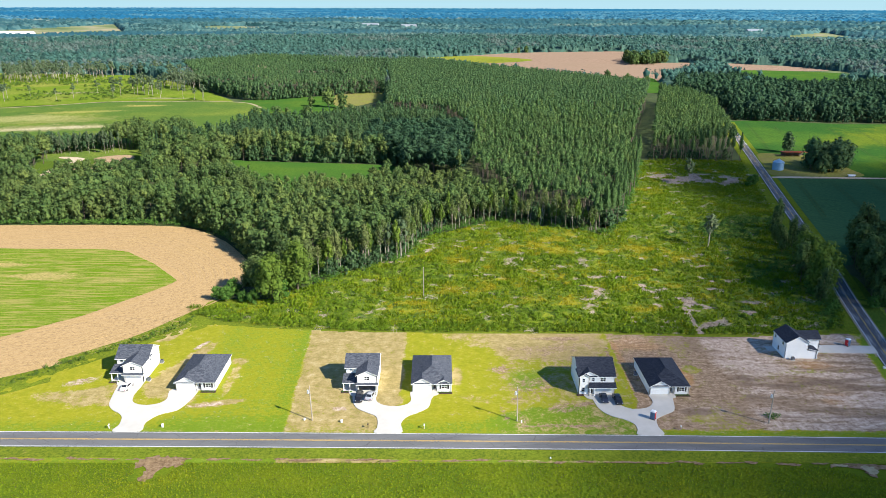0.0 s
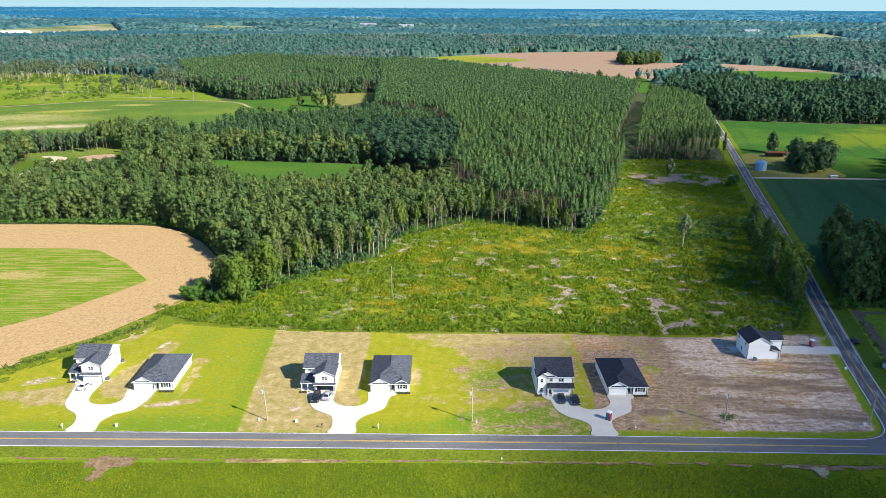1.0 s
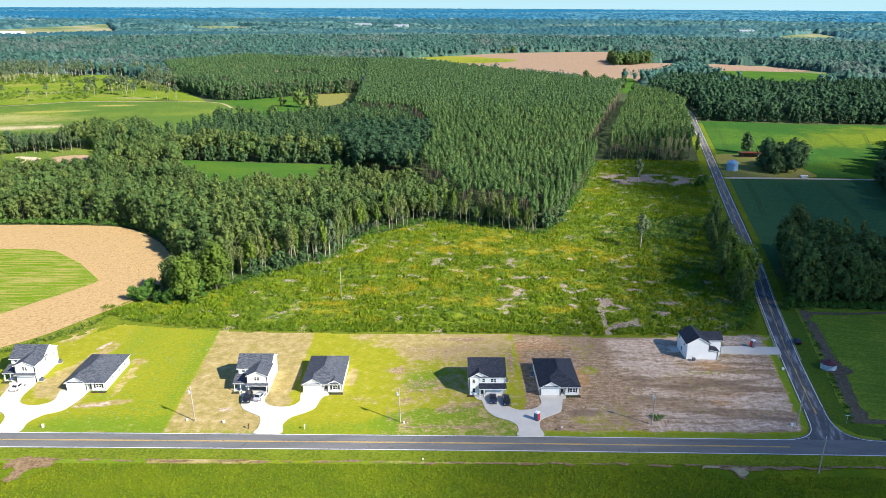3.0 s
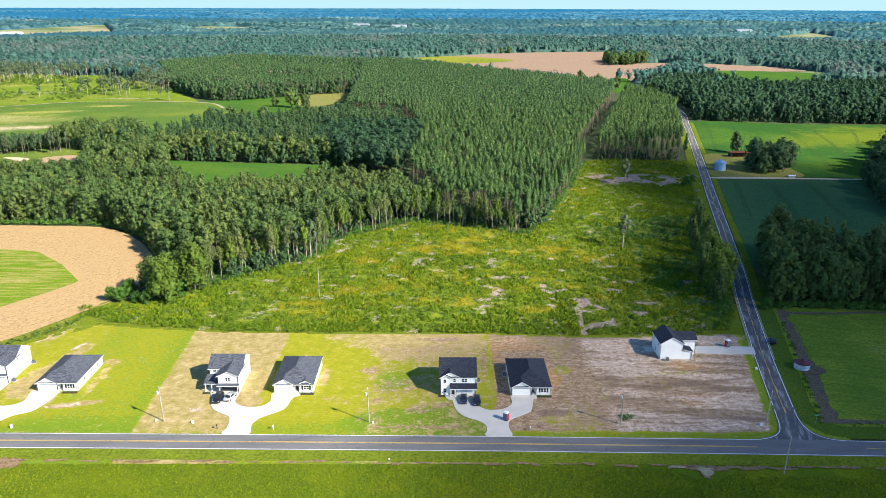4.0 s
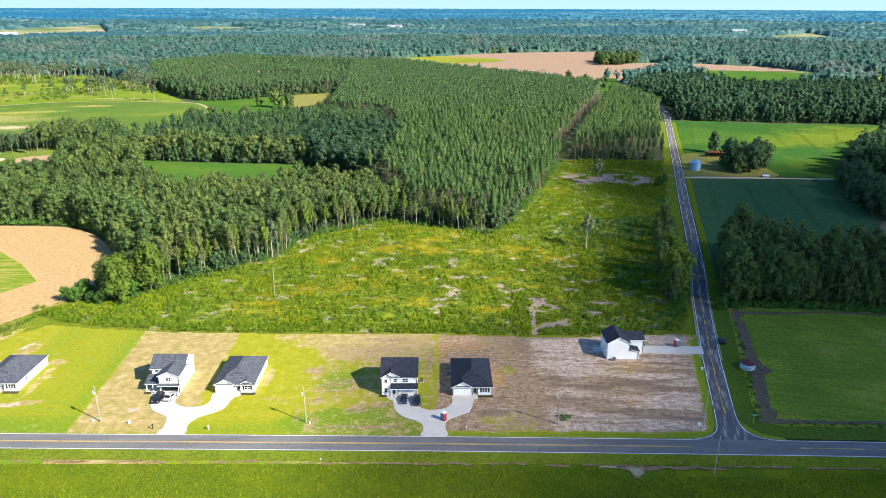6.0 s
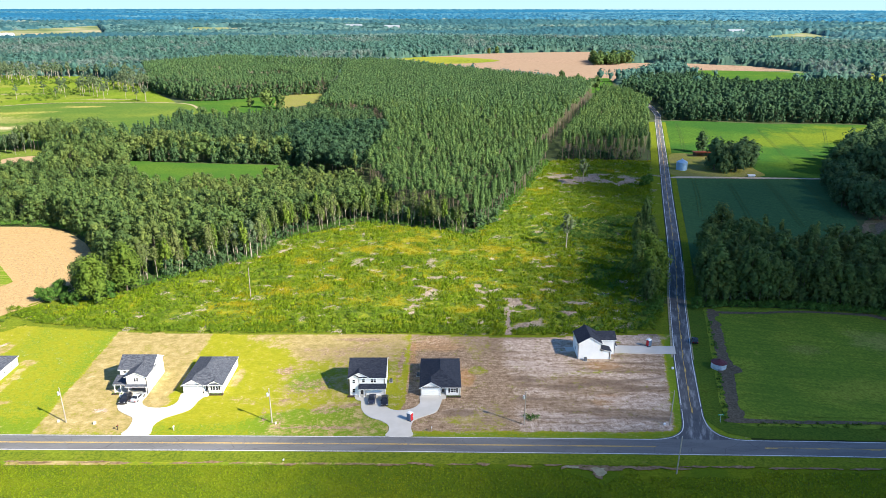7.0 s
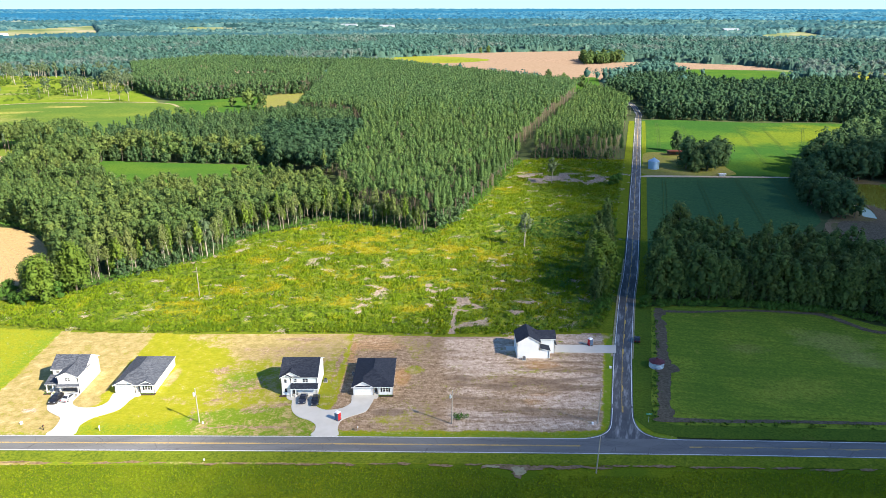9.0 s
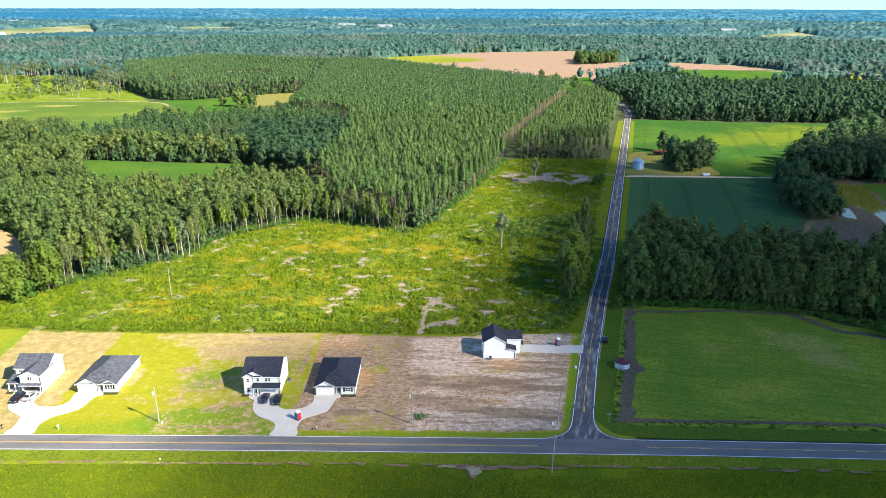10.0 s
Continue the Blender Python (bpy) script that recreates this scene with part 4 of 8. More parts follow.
field("farm_track", [(-239, 420), (-242, 452), (-243, 478), (-254, 486), (-252, 490), (-238, 486), (-234.5, 478), (-237, 452), (-234, 420)], M["sand"], "pale sandy track in the yard", 0.10, 0.5)
field("grass_field", [(-520, 720), (-424, 738), (-340, 776), (-250, 788), (-155, 744), (-153, 640), (-172, 530), (-216, 498), (-270, 472), (-520, 445)], M["left_green"], "green and yellowish grass field with sandy streak", 0.05, 1.5)
tagged(ribbon("farm_track", rounded([(-520, 690), (-410, 738), (-352, 776), (-312, 781), (-280, 781), (-250, 786), (-201, 774), (-176, 735)], 8, closed=False), (-1.6, 1.6), 0.27, M["dry_sand"]), "pale sandy track between grass and cut-over land", "farm track", kind="structure")
field("cutover_land", [(-800, 1400), (-480, 1340), (-312, 958), (-206, 765), (-250, 792), (-342, 780), (-426, 742), (-800, 640)], M["clearcut"], "cut-over land with yellow-green weeds", 0.04, 2.0)
field("mid_field", [(-208, 790), (-124, 835), (-105, 830), (-85, 640), (-126, 610), (-153, 626), (-170, 735)], M["meadow"], "narrow green field between woods", 0.06, 1.0)
field("mid_tan_field", [(-116, 848), (-98, 872), (-46, 868), (-56, 815), (-84, 750), (-106, 758)], M["yard"], "pale yellow-tan field corner", 0.10, 1.0)
field("far_bare_field", [(-40, 1440), (60, 1512), (171, 1608), (300, 1650), (425, 1664), (360, 1420), (335, 1330), (440, 1345), (470, 1300), (330, 1050), (225, 990), (100, 1130), (20, 1260)], M["far_tan"], "broad bare tan field", 0.06, 3.0)
field("far_yellow_field", [(-95, 1400), (-82, 1460), (72, 1500), (175, 1408), (110, 1330), (20, 1330)], M["far_yellow"], "yellow-green strip beside the bare field", 0.16, 2.0)
field("far_green_field", [(225, 905), (245, 1000), (300, 1060), (285, 950), (270, 870)], M["meadow"], "green strip at the far road bend", 0.12, 1.5)
field("far_tan_strip", [(440, 1240), (470, 1350), (590, 1268), (620, 1190), (510, 1180)], M["far_tan"], "tan field strip between woods", 0.10, 2.0)
field("far_green_strip", [(430, 1090), (485, 1190), (620, 1130), (540, 990), (462, 968)], M["meadow"], "green field strip between woods", 0.14, 2.0)
field("far_yellow_strip", [(640, 1010), (690, 1150), (820, 1050), (800, 940)], M["far_yellow"], "yellow field strip between woods", 0.12, 2.0)
field("far_pale_field", [(-1500, 2250), (-1310, 2640), (-1200, 2830), (-1030, 2470), (-1250, 2300)], M["far_pale"], "pale far field", 0.3, 5.0)
field("far_pale_strip", [(-860, 2700), (-840, 2850), (-640, 2830), (-660, 2690)], M["far_pale"], "pale far field", 0.3, 5.0)
field("far_tan_patch", [(1040, 2230), (1080, 2420), (1280, 2540), (1280, 2250)], M["far_tan"], "tan far field", 0.3, 5.0)
field("pond_bank", [(252, 309), (264, 334), (272, 344.5), (281, 357), (298, 394), (306, 421), (345, 424), (370, 400), (345, 330), (310, 316), (290, 296), (264, 282)], M["pond_soil"], "brown earth banks of a pond", 0.06, 0.8, layer=0)
field("pond_grass", [(303, 412), (308.5, 406), (301, 383), (296.5, 370), (292, 357.5), (284, 351), (277, 356), (289, 386)], M["pond_green"], "grass bank beside the pond", 0.075, 0.9, layer=0)
field("pond_grass", [(336, 412), (329, 388), (324, 366), (331, 342), (356, 340), (372, 398)], M["pond_green"], "grass bank beside the pond", 0.080, 0.9, layer=0)
field("pond_grass", [(284, 329.5), (298, 326.0), (312, 316), (304, 286), (277, 288), (277.5, 296), (281.5, 313)], M["pond_green"], "bright green grass below the pond", 0.085, 0.9, layer=0)
field("pond", [(306.2, 402), (299.6, 382), (295.4, 368), (291.6, 356), (287.4, 345), (290.6, 340.6), (295.6, 335.7), (303, 329.5), (316, 327), (325, 343), (320, 365), (326, 388), (332, 407), (325, 411.5), (315, 410)], M["water"], "olive-green farm pond", 0.095, 0.5, category="pond", layer=0)
tagged(ribbon("gravel_edge", rounded([(306.6, 403), (301.6, 388.2), (296.6, 373.7), (292.4, 360), (291, 357)], 6, closed=False), (-0.8, 0.5), 0.10, M["sand"]), "pale gravel edge of the pond", "gravel", kind="structure")
tagged(ribbon("dirt_track", rounded([(254.5, 308), (258, 319), (264.5, 333.0), (274, 333.5), (284, 333), (292, 329.5), (301, 323)], 6, closed=False), (-1.3, 1.3), 0.092, M["soil_strip"]), "brown dirt path below the pond", "dirt track", kind="structure")

TRAMS = [((230.7, 416.6), (209.1, 328.0)), ((255.2, 424.1), (232.1, 327.9)), ((278.0, 427.9), (254.4, 340.1)), ((213.0, 426.0), (190.0, 345.0)),
         ((287.7, 627.3), (258.0, 515.0)), ((330.1, 619.4), (290.0, 462.0)), ((352.0, 619.4), (316.0, 484.0)), ((270.0, 643.0), (236.0, 515.0)), ((385.0, 615.0), (345.0, 530.0))]
for (x0, y0), (x1, y1) in TRAMS:
    for off in (-0.9, 0.9):
        tagged(ribbon("wheel_track", rounded([(x0 + off, y0), ((x0 + x1) / 2 + off + 0.6, (y0 + y1) / 2), (x1 + off, y1)], 6, closed=False), (-0.13, 0.13), 0.24, M["tram"]), "dark wheel track in the crop", "wheel track", kind="structure")

# machine rows of the stubble, curving round the hay
inner = np.array(rounded([(-420, 296), (-186, 296), (-136, 294), (-117, 281), (-96, 258), (-114, 225), (-136, 207), (-420, 24)], 14, closed=False))
outer = np.array(rounded([(-420, 331), (-205, 330), (-150, 330), (-108, 320), (-71.5, 265), (-84, 226), (-112, 190.5), (-420, -8)], 14, closed=False))
rng = np.random.default_rng(77)
n = Nodes("stubble_straw", 0.95)
straw_mat = n.done(n.mix(n.mask(n.noise(1.5, 6, 0.75), 0.42, 0.62), (0.420, 0.288, 0.136), (0.250, 0.166, 0.078)), n.noise(0.3), 0.5, 0.05)
for k in range(23):
    s = (k + 0.5 + rng.uniform(-0.35, 0.35)) / 23
    line = inner * (1 - s) + outer * s + rng.normal(0, 0.12, inner.shape)
    T = np.gradient(line, axis=0)
    T /= np.linalg.norm(T, axis=1)[:, None]
    side = np.stack([T[:, 1], -T[:, 0]], 1) * (0.14 + 0.24 * rng.random((len(line), 1)))
    m = len(line)
    z = np.full((m, 1), 0.03)
    V = np.concatenate([np.hstack([line - side, z]), np.hstack([line, z + 0.035]), np.hstack([line + side, z])])
    j = np.arange(m - 1)
    F = np.concatenate([np.stack([j, j + 1, j + 1 + m, j + m], 1), np.stack([j + m, j + m + 1, j + 1 + 2 * m, j + 2 * m], 1)])
    new("stubble_row", quad_mesh("stubble_row", V, F, [straw_mat])).parent = stubble

# ---- the overgrown clearing ----
CLEAR = [(-81, 232), (-76, 222), (-59, 217.5), (-31, 214), (-2, 213), (53, 212.3), (82, 210.6), (103, 211), (126, 213), (134, 217), (141, 238), (152, 278), (165, 322), (182, 378), (209, 468), (211, 480),
         (150, 486), (131, 478), (101, 386), (76, 319), (54, 328), (26, 337), (-9, 309), (-14, 286), (-35, 268), (-49, 251), (-60, 238)]
step = 1.0
kx, ky = np.meshgrid(np.arange(-84, 214, step), np.arange(209, 490, step), indexing="ij")
road_x = np.interp(ky, [p[1] for p in SIDE[:70]], [p[0] for p in SIDE[:70]])
keep = inside(CLEAR, kx, ky) & (kx < road_x - 7.5)


def trail_at(x, y):
    """A trodden path from the lots into the clearing."""
    return np.exp(-((x - 83.4 - (y - 211) * 0.07) / 0.95) ** 4) * (y < 233)


def bare_at(x, y):
    """How bare the clearing is: logging slash in the middle, thick growth elsewhere."""
    heart = np.exp(-((x - 84 - (y - 248) * 0.2) / 30) ** 2 - ((y - 246) / 24) ** 2)
    b = smooth(0.585 - 0.05 * heart, 0.69 - 0.05 * heart, 0.75 * fbm(x * 0.7, y, 4.2, 41, 5) + 0.25 * fbm(x, y, 1.6, 46, 2)) * (0.65 + 0.9 * heart)
    b = b + 1.7 * smooth(0.36, 0.50, fbm(x, y, 5, 43)) * np.exp(-((x - 152) / 30) ** 2 - ((y - 427) / 15) ** 2)
    b = b + 0.7 * smooth(0.45, 0.6, fbm(x, y, 5, 44)) * np.exp(-(((y - 268) - (x + 36) * 0.82) / 4.5) ** 2) * (x < 0)
    b = b + 1.3 * trail_at(x, y) + 0.6 * np.exp(-((x - 76) / 4) ** 2 - ((y - 315) / 3) ** 2)
    return np.clip(0.86 * b - 0.06, 0, 1)


def yellow_at(x, y):
    """Where the weeds flower: patches away from the wood's edge and the hedge."""
    v = 0.5 * fbm(x * 0.6, y, 11, 52, 3) + 0.5 * fbm(x, y, 4, 53, 3)
    return v - 0.12 * smooth(100, 130, x) * smooth(360, 330, y) - 0.06 * smooth(234, 222, y) - 0.08 * smooth(325, 345, y) - 0.07 * smooth(10, -40, x)


bare = bare_at(kx, ky)
flower = yellow_at(kx, ky)
flower = smooth(*np.quantile(flower[keep], (0.80, 0.995)), flower)
ni, nj = kx.shape
i, j = np.meshgrid(np.arange(ni - 1), np.arange(nj - 1), indexing="ij")
F = np.stack([i * nj + j, (i + 1) * nj + j, (i + 1) * nj + j + 1, i * nj + j + 1], -1)[keep[:-1, :-1] & keep[1:, 1:]].reshape(-1, 4)
me = quad_mesh("clearing", np.stack([kx, ky, 0.05 + 0.5 * (fbm(kx, ky, 6, 45) - 0.35).clip(0, 1)], -1).reshape(-1, 3), F, [M["clearing"]], flat=False)
cover = np.stack([bare, flower, bare, np.ones_like(bare)], -1).reshape(-1, 4)
me.color_attributes.new("cover", 'FLOAT_COLOR', 'POINT').data.foreach_set("color", cover.astype(np.float32).ravel())
tagged(new("clearing", me), "overgrown logged clearing with weeds and pale slash", "clearing", kind="structure")

# ---- concrete driveways ----


def driveway(name, pts, label, z=0.17, round_corners=True):
    bm = bmesh.new()
    vs = [bm.verts.new((x, y, z)) for x, y in (rounded(pts, 4) if round_corners else pts)]
    bmesh.ops.triangle_fill(bm, use_beauty=True, edges=[bm.edges.new((vs[k - 1], vs[k])) for k in range(len(vs))], normal=(0, 0, 1))
    ext = bmesh.ops.extrude_face_region(bm, geom=bm.faces[:])
    bmesh.ops.translate(bm, vec=(0, 0, -0.2), verts=[v for v in ext["geom"] if isinstance(v, bmesh.types.BMVert)])
    return tagged(part(name, bm, M["concrete"]), label, "driveway", kind="structure")


driveway("driveway", [(-86.6, 181.0), (-86.7, 176), (-85.6, 169.5), (-84.8, 167.3), (-83.1, 165.2), (-80.8, 163.6), (-79.2, 161.4), (-78.6, 158.2), (-78.9, 155.3), (-72.4, 155.3), (-72.4, 159.4), (-70.3, 163), (-66.6, 165.2), (-65.0, 169.5), (-64.3, 173.8), (-65, 175.6), (-71.6, 175.6),
         (-71.2, 170.6), (-73.0, 168.2), (-76.4, 167.7), (-79.4, 169.2), (-80.6, 173.0), (-80.9, 181.0)], "pale concrete shared driveway with a forked curve")
driveway("driveway", [(-22.3, 175.5), (-22.4, 171.5), (-21.9, 168.6), (-20.6, 166.0), (-18.0, 164.0), (-15.7, 162.4), (-14.9, 160.0), (-14.8, 157), (-15.1, 154.6), (-8.8, 154.6), (-9.0, 158.9), (-7.6, 162.0), (-4.6, 164.2), (-2.3, 166.6), (-1.6, 170.5), (-0.9, 174.4), (-6.9, 174.8),
         (-6.9, 170.0), (-8.6, 167.6), (-12.0, 167.1), (-14.8, 168.2), (-16.2, 170.6), (-16.4, 175.0)], "pale concrete shared driveway with a forked curve")
driveway("driveway", [(41.4, 173.8), (41.2, 168.6), (42.2, 164.8), (44.3, 162.2), (47.0, 160.7), (48.9, 158.7), (49.2, 156.2), (48.8, 153.8), (54.9, 153.7), (54.6, 157.4), (55.2, 160.7), (57.8, 162.8), (60.7, 164.8), (61.8, 168.3), (62.0, 172.9), (56.7, 173.4),
         (56.5, 169.2), (54.5, 166.5), (51.0, 165.6), (48.5, 166.7), (47.3, 169.0), (47.2, 173.8)], "pale concrete shared driveway with a forked curve")
driveway("driveway", [(112.5, 203.2), (118, 203.0), (133.3, 202.4), (132.1, 197.3), (118, 197.8), (112.5, 198.0)], "straight pale concrete driveway to the side road", 0.165, False)
driveway("patio_slab", [(99.7, 202.0), (102.6, 202.0), (102.6, 199.2), (99.7, 199.2)], "small concrete patio slab behind a house", 0.17, False)
driveway("entry_walk", [(61.9, 173.8), (63.2, 173.8), (63.3, 171.6), (61.8, 171.4)], "short concrete entry path", 0.19)
driveway("entry_walk", [(-2.0, 174.6), (0.0, 174.6), (0.2, 173.0), (-1.6, 172.6)], "short concrete entry path", 0.19)
driveway("entry_walk", [(39.2, 173.6), (41.5, 173.6), (41.5, 170.9), (40.4, 170.6), (39.4, 171.6)], "short curved concrete entry path", 0.19)
driveway("entry_walk", [(-24.0, 176.0), (-22.2, 176.0), (-22.0, 172.6), (-23.2, 172.8)], "short concrete entry path", 0.19)
driveway("entry_walk", [(-88.3, 181.6), (-86.5, 181.6), (-86.3, 178.2), (-87.5, 178.4)], "short concrete entry path", 0.19)


field("bin_ground", [(141.0, 185.2), (144.5, 184.6), (147.2, 185.8), (147.8, 187.8), (146.8, 189.8), (144.2, 190.6), (141.6, 190.0)], M["track"], "bare brown soil round the grain bin", 0.07, 0.4)

field("pond_bank", [(258, 306), (268, 297), (281, 299), (293, 318), (301, 334), (304, 352), (300, 366), (296, 352), (288, 336), (270, 334)], M["track"], "brown earth bank below the pond", 0.105, 0.5)
# ---- woods ----


def leaf_quads(C, N, size, rng):
    """Small ragged leaf clumps at C that face along N."""
    n = len(C)
    N = N / np.linalg.norm(N, axis=1)[:, None]
    T = rng.normal(size=(n, 3))
    U = np.cross(N, T)
    U /= np.linalg.norm(U, axis=1)[:, None] + 1e-9
    W = np.cross(N, U)
    s = size * rng.uniform(0.65, 1.3, (n, 1))
    q = []
    for a, b in ((-1.1, -0.7), (1.0, -0.85), (0.05, 1.25)):
        q.append(C + U * s * a * rng.uniform(0.7, 1.2, (n, 1)) + W * s * b * rng.uniform(0.7, 1.2, (n, 1)) + N * s * rng.uniform(-0.25, 0.25, (n, 1)))
    V = np.stack(q, 1).reshape(-1, 3)
    return V, np.arange(3 * n).reshape(n, 3)


def stick(p0, p1, r0, r1, n=4):
    """A tapered bar between two places, as arrays."""
    p0, p1 = np.array(p0, float), np.array(p1, float)
    d = p1 - p0
    d /= np.linalg.norm(d)
    u = np.cross(d, (0.3, 0.9, 0.2))
    u /= np.linalg.norm(u)
    w = np.cross(d, u)
    a = np.arange(n) * 2 * math.pi / n
    ring = np.cos(a)[:, None] * u + np.sin(a)[:, None] * w
    V = np.concatenate([p0 + ring * r0, p1 + ring * r1])
    k = np.arange(n)
    k1 = (k + 1) % n
    return V, np.concatenate([np.stack([k, k1, k1 + n], 1), np.stack([k, k1 + n, k + n], 1)])


def joined(pieces):
    V, F, off = [], [], 0
    for v, f in pieces:
        V.append(v)
        F.append(f + off)
        off += len(v)
    return np.concatenate(V), np.concatenate(F)


def bole(c, r, rng, sides=5, levels=(-0.95, -0.2, 0.55), rough=0.16):
    """A lumpy closed mass of inner foliage round c."""
    V = []
    for k, h in enumerate(levels):
        a = (np.arange(sides) + 0.5 * (k % 2) + rng.uniform(0, 0.4)) * 2 * math.pi / sides
        q = math.sqrt(max(1 - h * h, 0.02)) * rng.uniform(1 - rough, 1 + rough, sides)
        V.append(np.stack([np.cos(a) * q, np.sin(a) * q, np.full(sides, h) + rng.normal(0, 0.06, sides)], 1))
    V = np.concatenate(V + [np.array([[rng.normal(0, 0.08), rng.normal(0, 0.08), 1.0]])]) * r + c
    F, m = [], len(levels)
    k = np.arange(sides)
    k1 = (k + 1) % sides
    for i in range(m - 1):
        a, b = i * sides, (i + 1) * sides
        F += [np.stack([a + k, a + k1, b + k1], 1), np.stack([a + k, b + k1, b + k], 1)]
    F.append(np.stack([(m - 1) * sides + k, (m - 1) * sides + k1, np.full(sides, m * sides)], 1))
    return V, np.concatenate(F)


def broadleaf(seed, height, radius, base, count, size, lobes=7, limbs=3, trunk=0.22, lean=0.3, sides=5, core=4, point=0.0):
    """Wood and leaves of one broad-leaved tree: a tapered trunk, limbs, and lobes of leaf clumps round denser cores."""
    rng = np.random.default_rng(seed)
    top = np.array([rng.normal(0, lean), rng.normal(0, lean), height])
    wood = [stick((0, 0, -0.2), top * 0.55, trunk, trunk * 0.6, sides), stick(top * 0.55, top * 0.93, trunk * 0.6, 0.04, sides)]
    C, N, inner = [], [], []
    weights = rng.uniform(0.6, 1.3, lobes)
    weights = np.maximum((weights / weights.sum() * count).astype(int), 3)
    for k in range(lobes):
        a = 2 * math.pi * (k * 0.618 + rng.uniform(0, 0.15))
        u = 0.16 + 0.70 * k / max(lobes - 1, 1)
        h = base + (height - base) * u + rng.normal(0, 0.3)
        taper = math.sin(math.pi * min(0.15 + 0.8 * (h - base) / (height - base), 1.0)) ** 0.6
        taper *= 1 - point * u
        out = radius * taper * rng.uniform(0.35, 0.62) * (k < lobes - 1)
        c = np.array([math.cos(a) * out, math.sin(a) * out, h]) + top * [h / height, h / height, 0]
        lr = np.array([radius * rng.uniform(0.42, 0.62) * (0.6 + 0.4 * taper) * (1 - 0.45 * point * u)] * 2 + [(height - base) * rng.uniform(0.16, 0.24)])
        d = rng.normal(size=(weights[k], 3))
        d[:, 2] += 0.25
        d /= np.linalg.norm(d, axis=1)[:, None]
        C.append(c + d * lr * rng.uniform(0.80, 1.10, (weights[k], 1)))
        N.append(d + [0, 0, 0.25] + rng.normal(0, 0.20, d.shape))
        if core:
            inner.append(bole(c, lr * 0.66, rng, core, (-0.7, 0.35), 0.25))
        if k < limbs:
            wood.append(stick(top * 0.45 * rng.uniform(0.8, 1.2), c, trunk * 0.45, 0.03, 4))
    return joined(wood), joined(inner + [leaf_quads(np.concatenate(C), np.concatenate(N), size, rng)])


def pine(seed, height, radius, base, count, size, trunk=0.16, sides=4, power=0.8, core=5):
    """Wood and needles of one pine: a straight stem and whorls of drooping boughs."""
    rng = np.random.default_rng(seed)
    wood = [stick((0, 0, -0.2), (rng.normal(0, 0.15), rng.normal(0, 0.15), height * 0.95), trunk, 0.04, sides)]
    u = rng.uniform(0, 1, count) ** 0.8
    wave = 0.86 + 0.2 * np.sin(u * 26.0 + rng.uniform(0, 6))
    r = radius * np.minimum(1.0, 0.5 + u / 0.4) * (1 - u ** 1.6) ** power * wave * rng.uniform(0.72, 1.12, count)
    a = rng.uniform(0, 2 * math.pi, count)
    C = np.stack([np.cos(a) * r, np.sin(a) * r, base + (height - base) * u], 1)
    N = np.stack([np.cos(a) * 0.8, np.sin(a) * 0.8, np.full(count, 0.55)], 1) + rng.normal(0, 0.22, (count, 3))
    inner = bole(np.array([0, 0, base + (height - base) * 0.42]), np.array([radius * 0.5, radius * 0.5, (height - base) * 0.46]), rng, core, (-0.75, 0.0))
    return joined(wood), joined([inner, leaf_quads(C, N, size * (1.15 - 0.35 * u[:, None]), rng)])


def clump_tree(seed, height, radius, count, size, sides=5):
    """A whole far tree: a ragged crown of leaf clumps round two dense masses, on a short stem."""
    rng = np.random.default_rng(seed)
    mid = np.array([0, 0, height * 0.58])
    r = np.array([radius, radius, height * 0.42])
    d = rng.normal(size=(count, 3))
    d[:, 2] = np.abs(d[:, 2]) * 1.1 - 0.2
    d /= np.linalg.norm(d, axis=1)[:, None]
    leaves = leaf_quads(mid + d * r * rng.uniform(0.72, 1.12, (count, 1)), d + [0, 0, 0.2] + rng.normal(0, 0.25, d.shape), size, rng)
    off = rng.normal(0, radius * 0.25, 3) * [1, 1, 0.6]
    return stick((0, 0, -0.2), (0, 0, height * 0.5), 0.25, 0.1, 3), joined([bole(mid + off, r * 0.72, rng, sides, (-0.8, 0.3), 0.35), leaves])


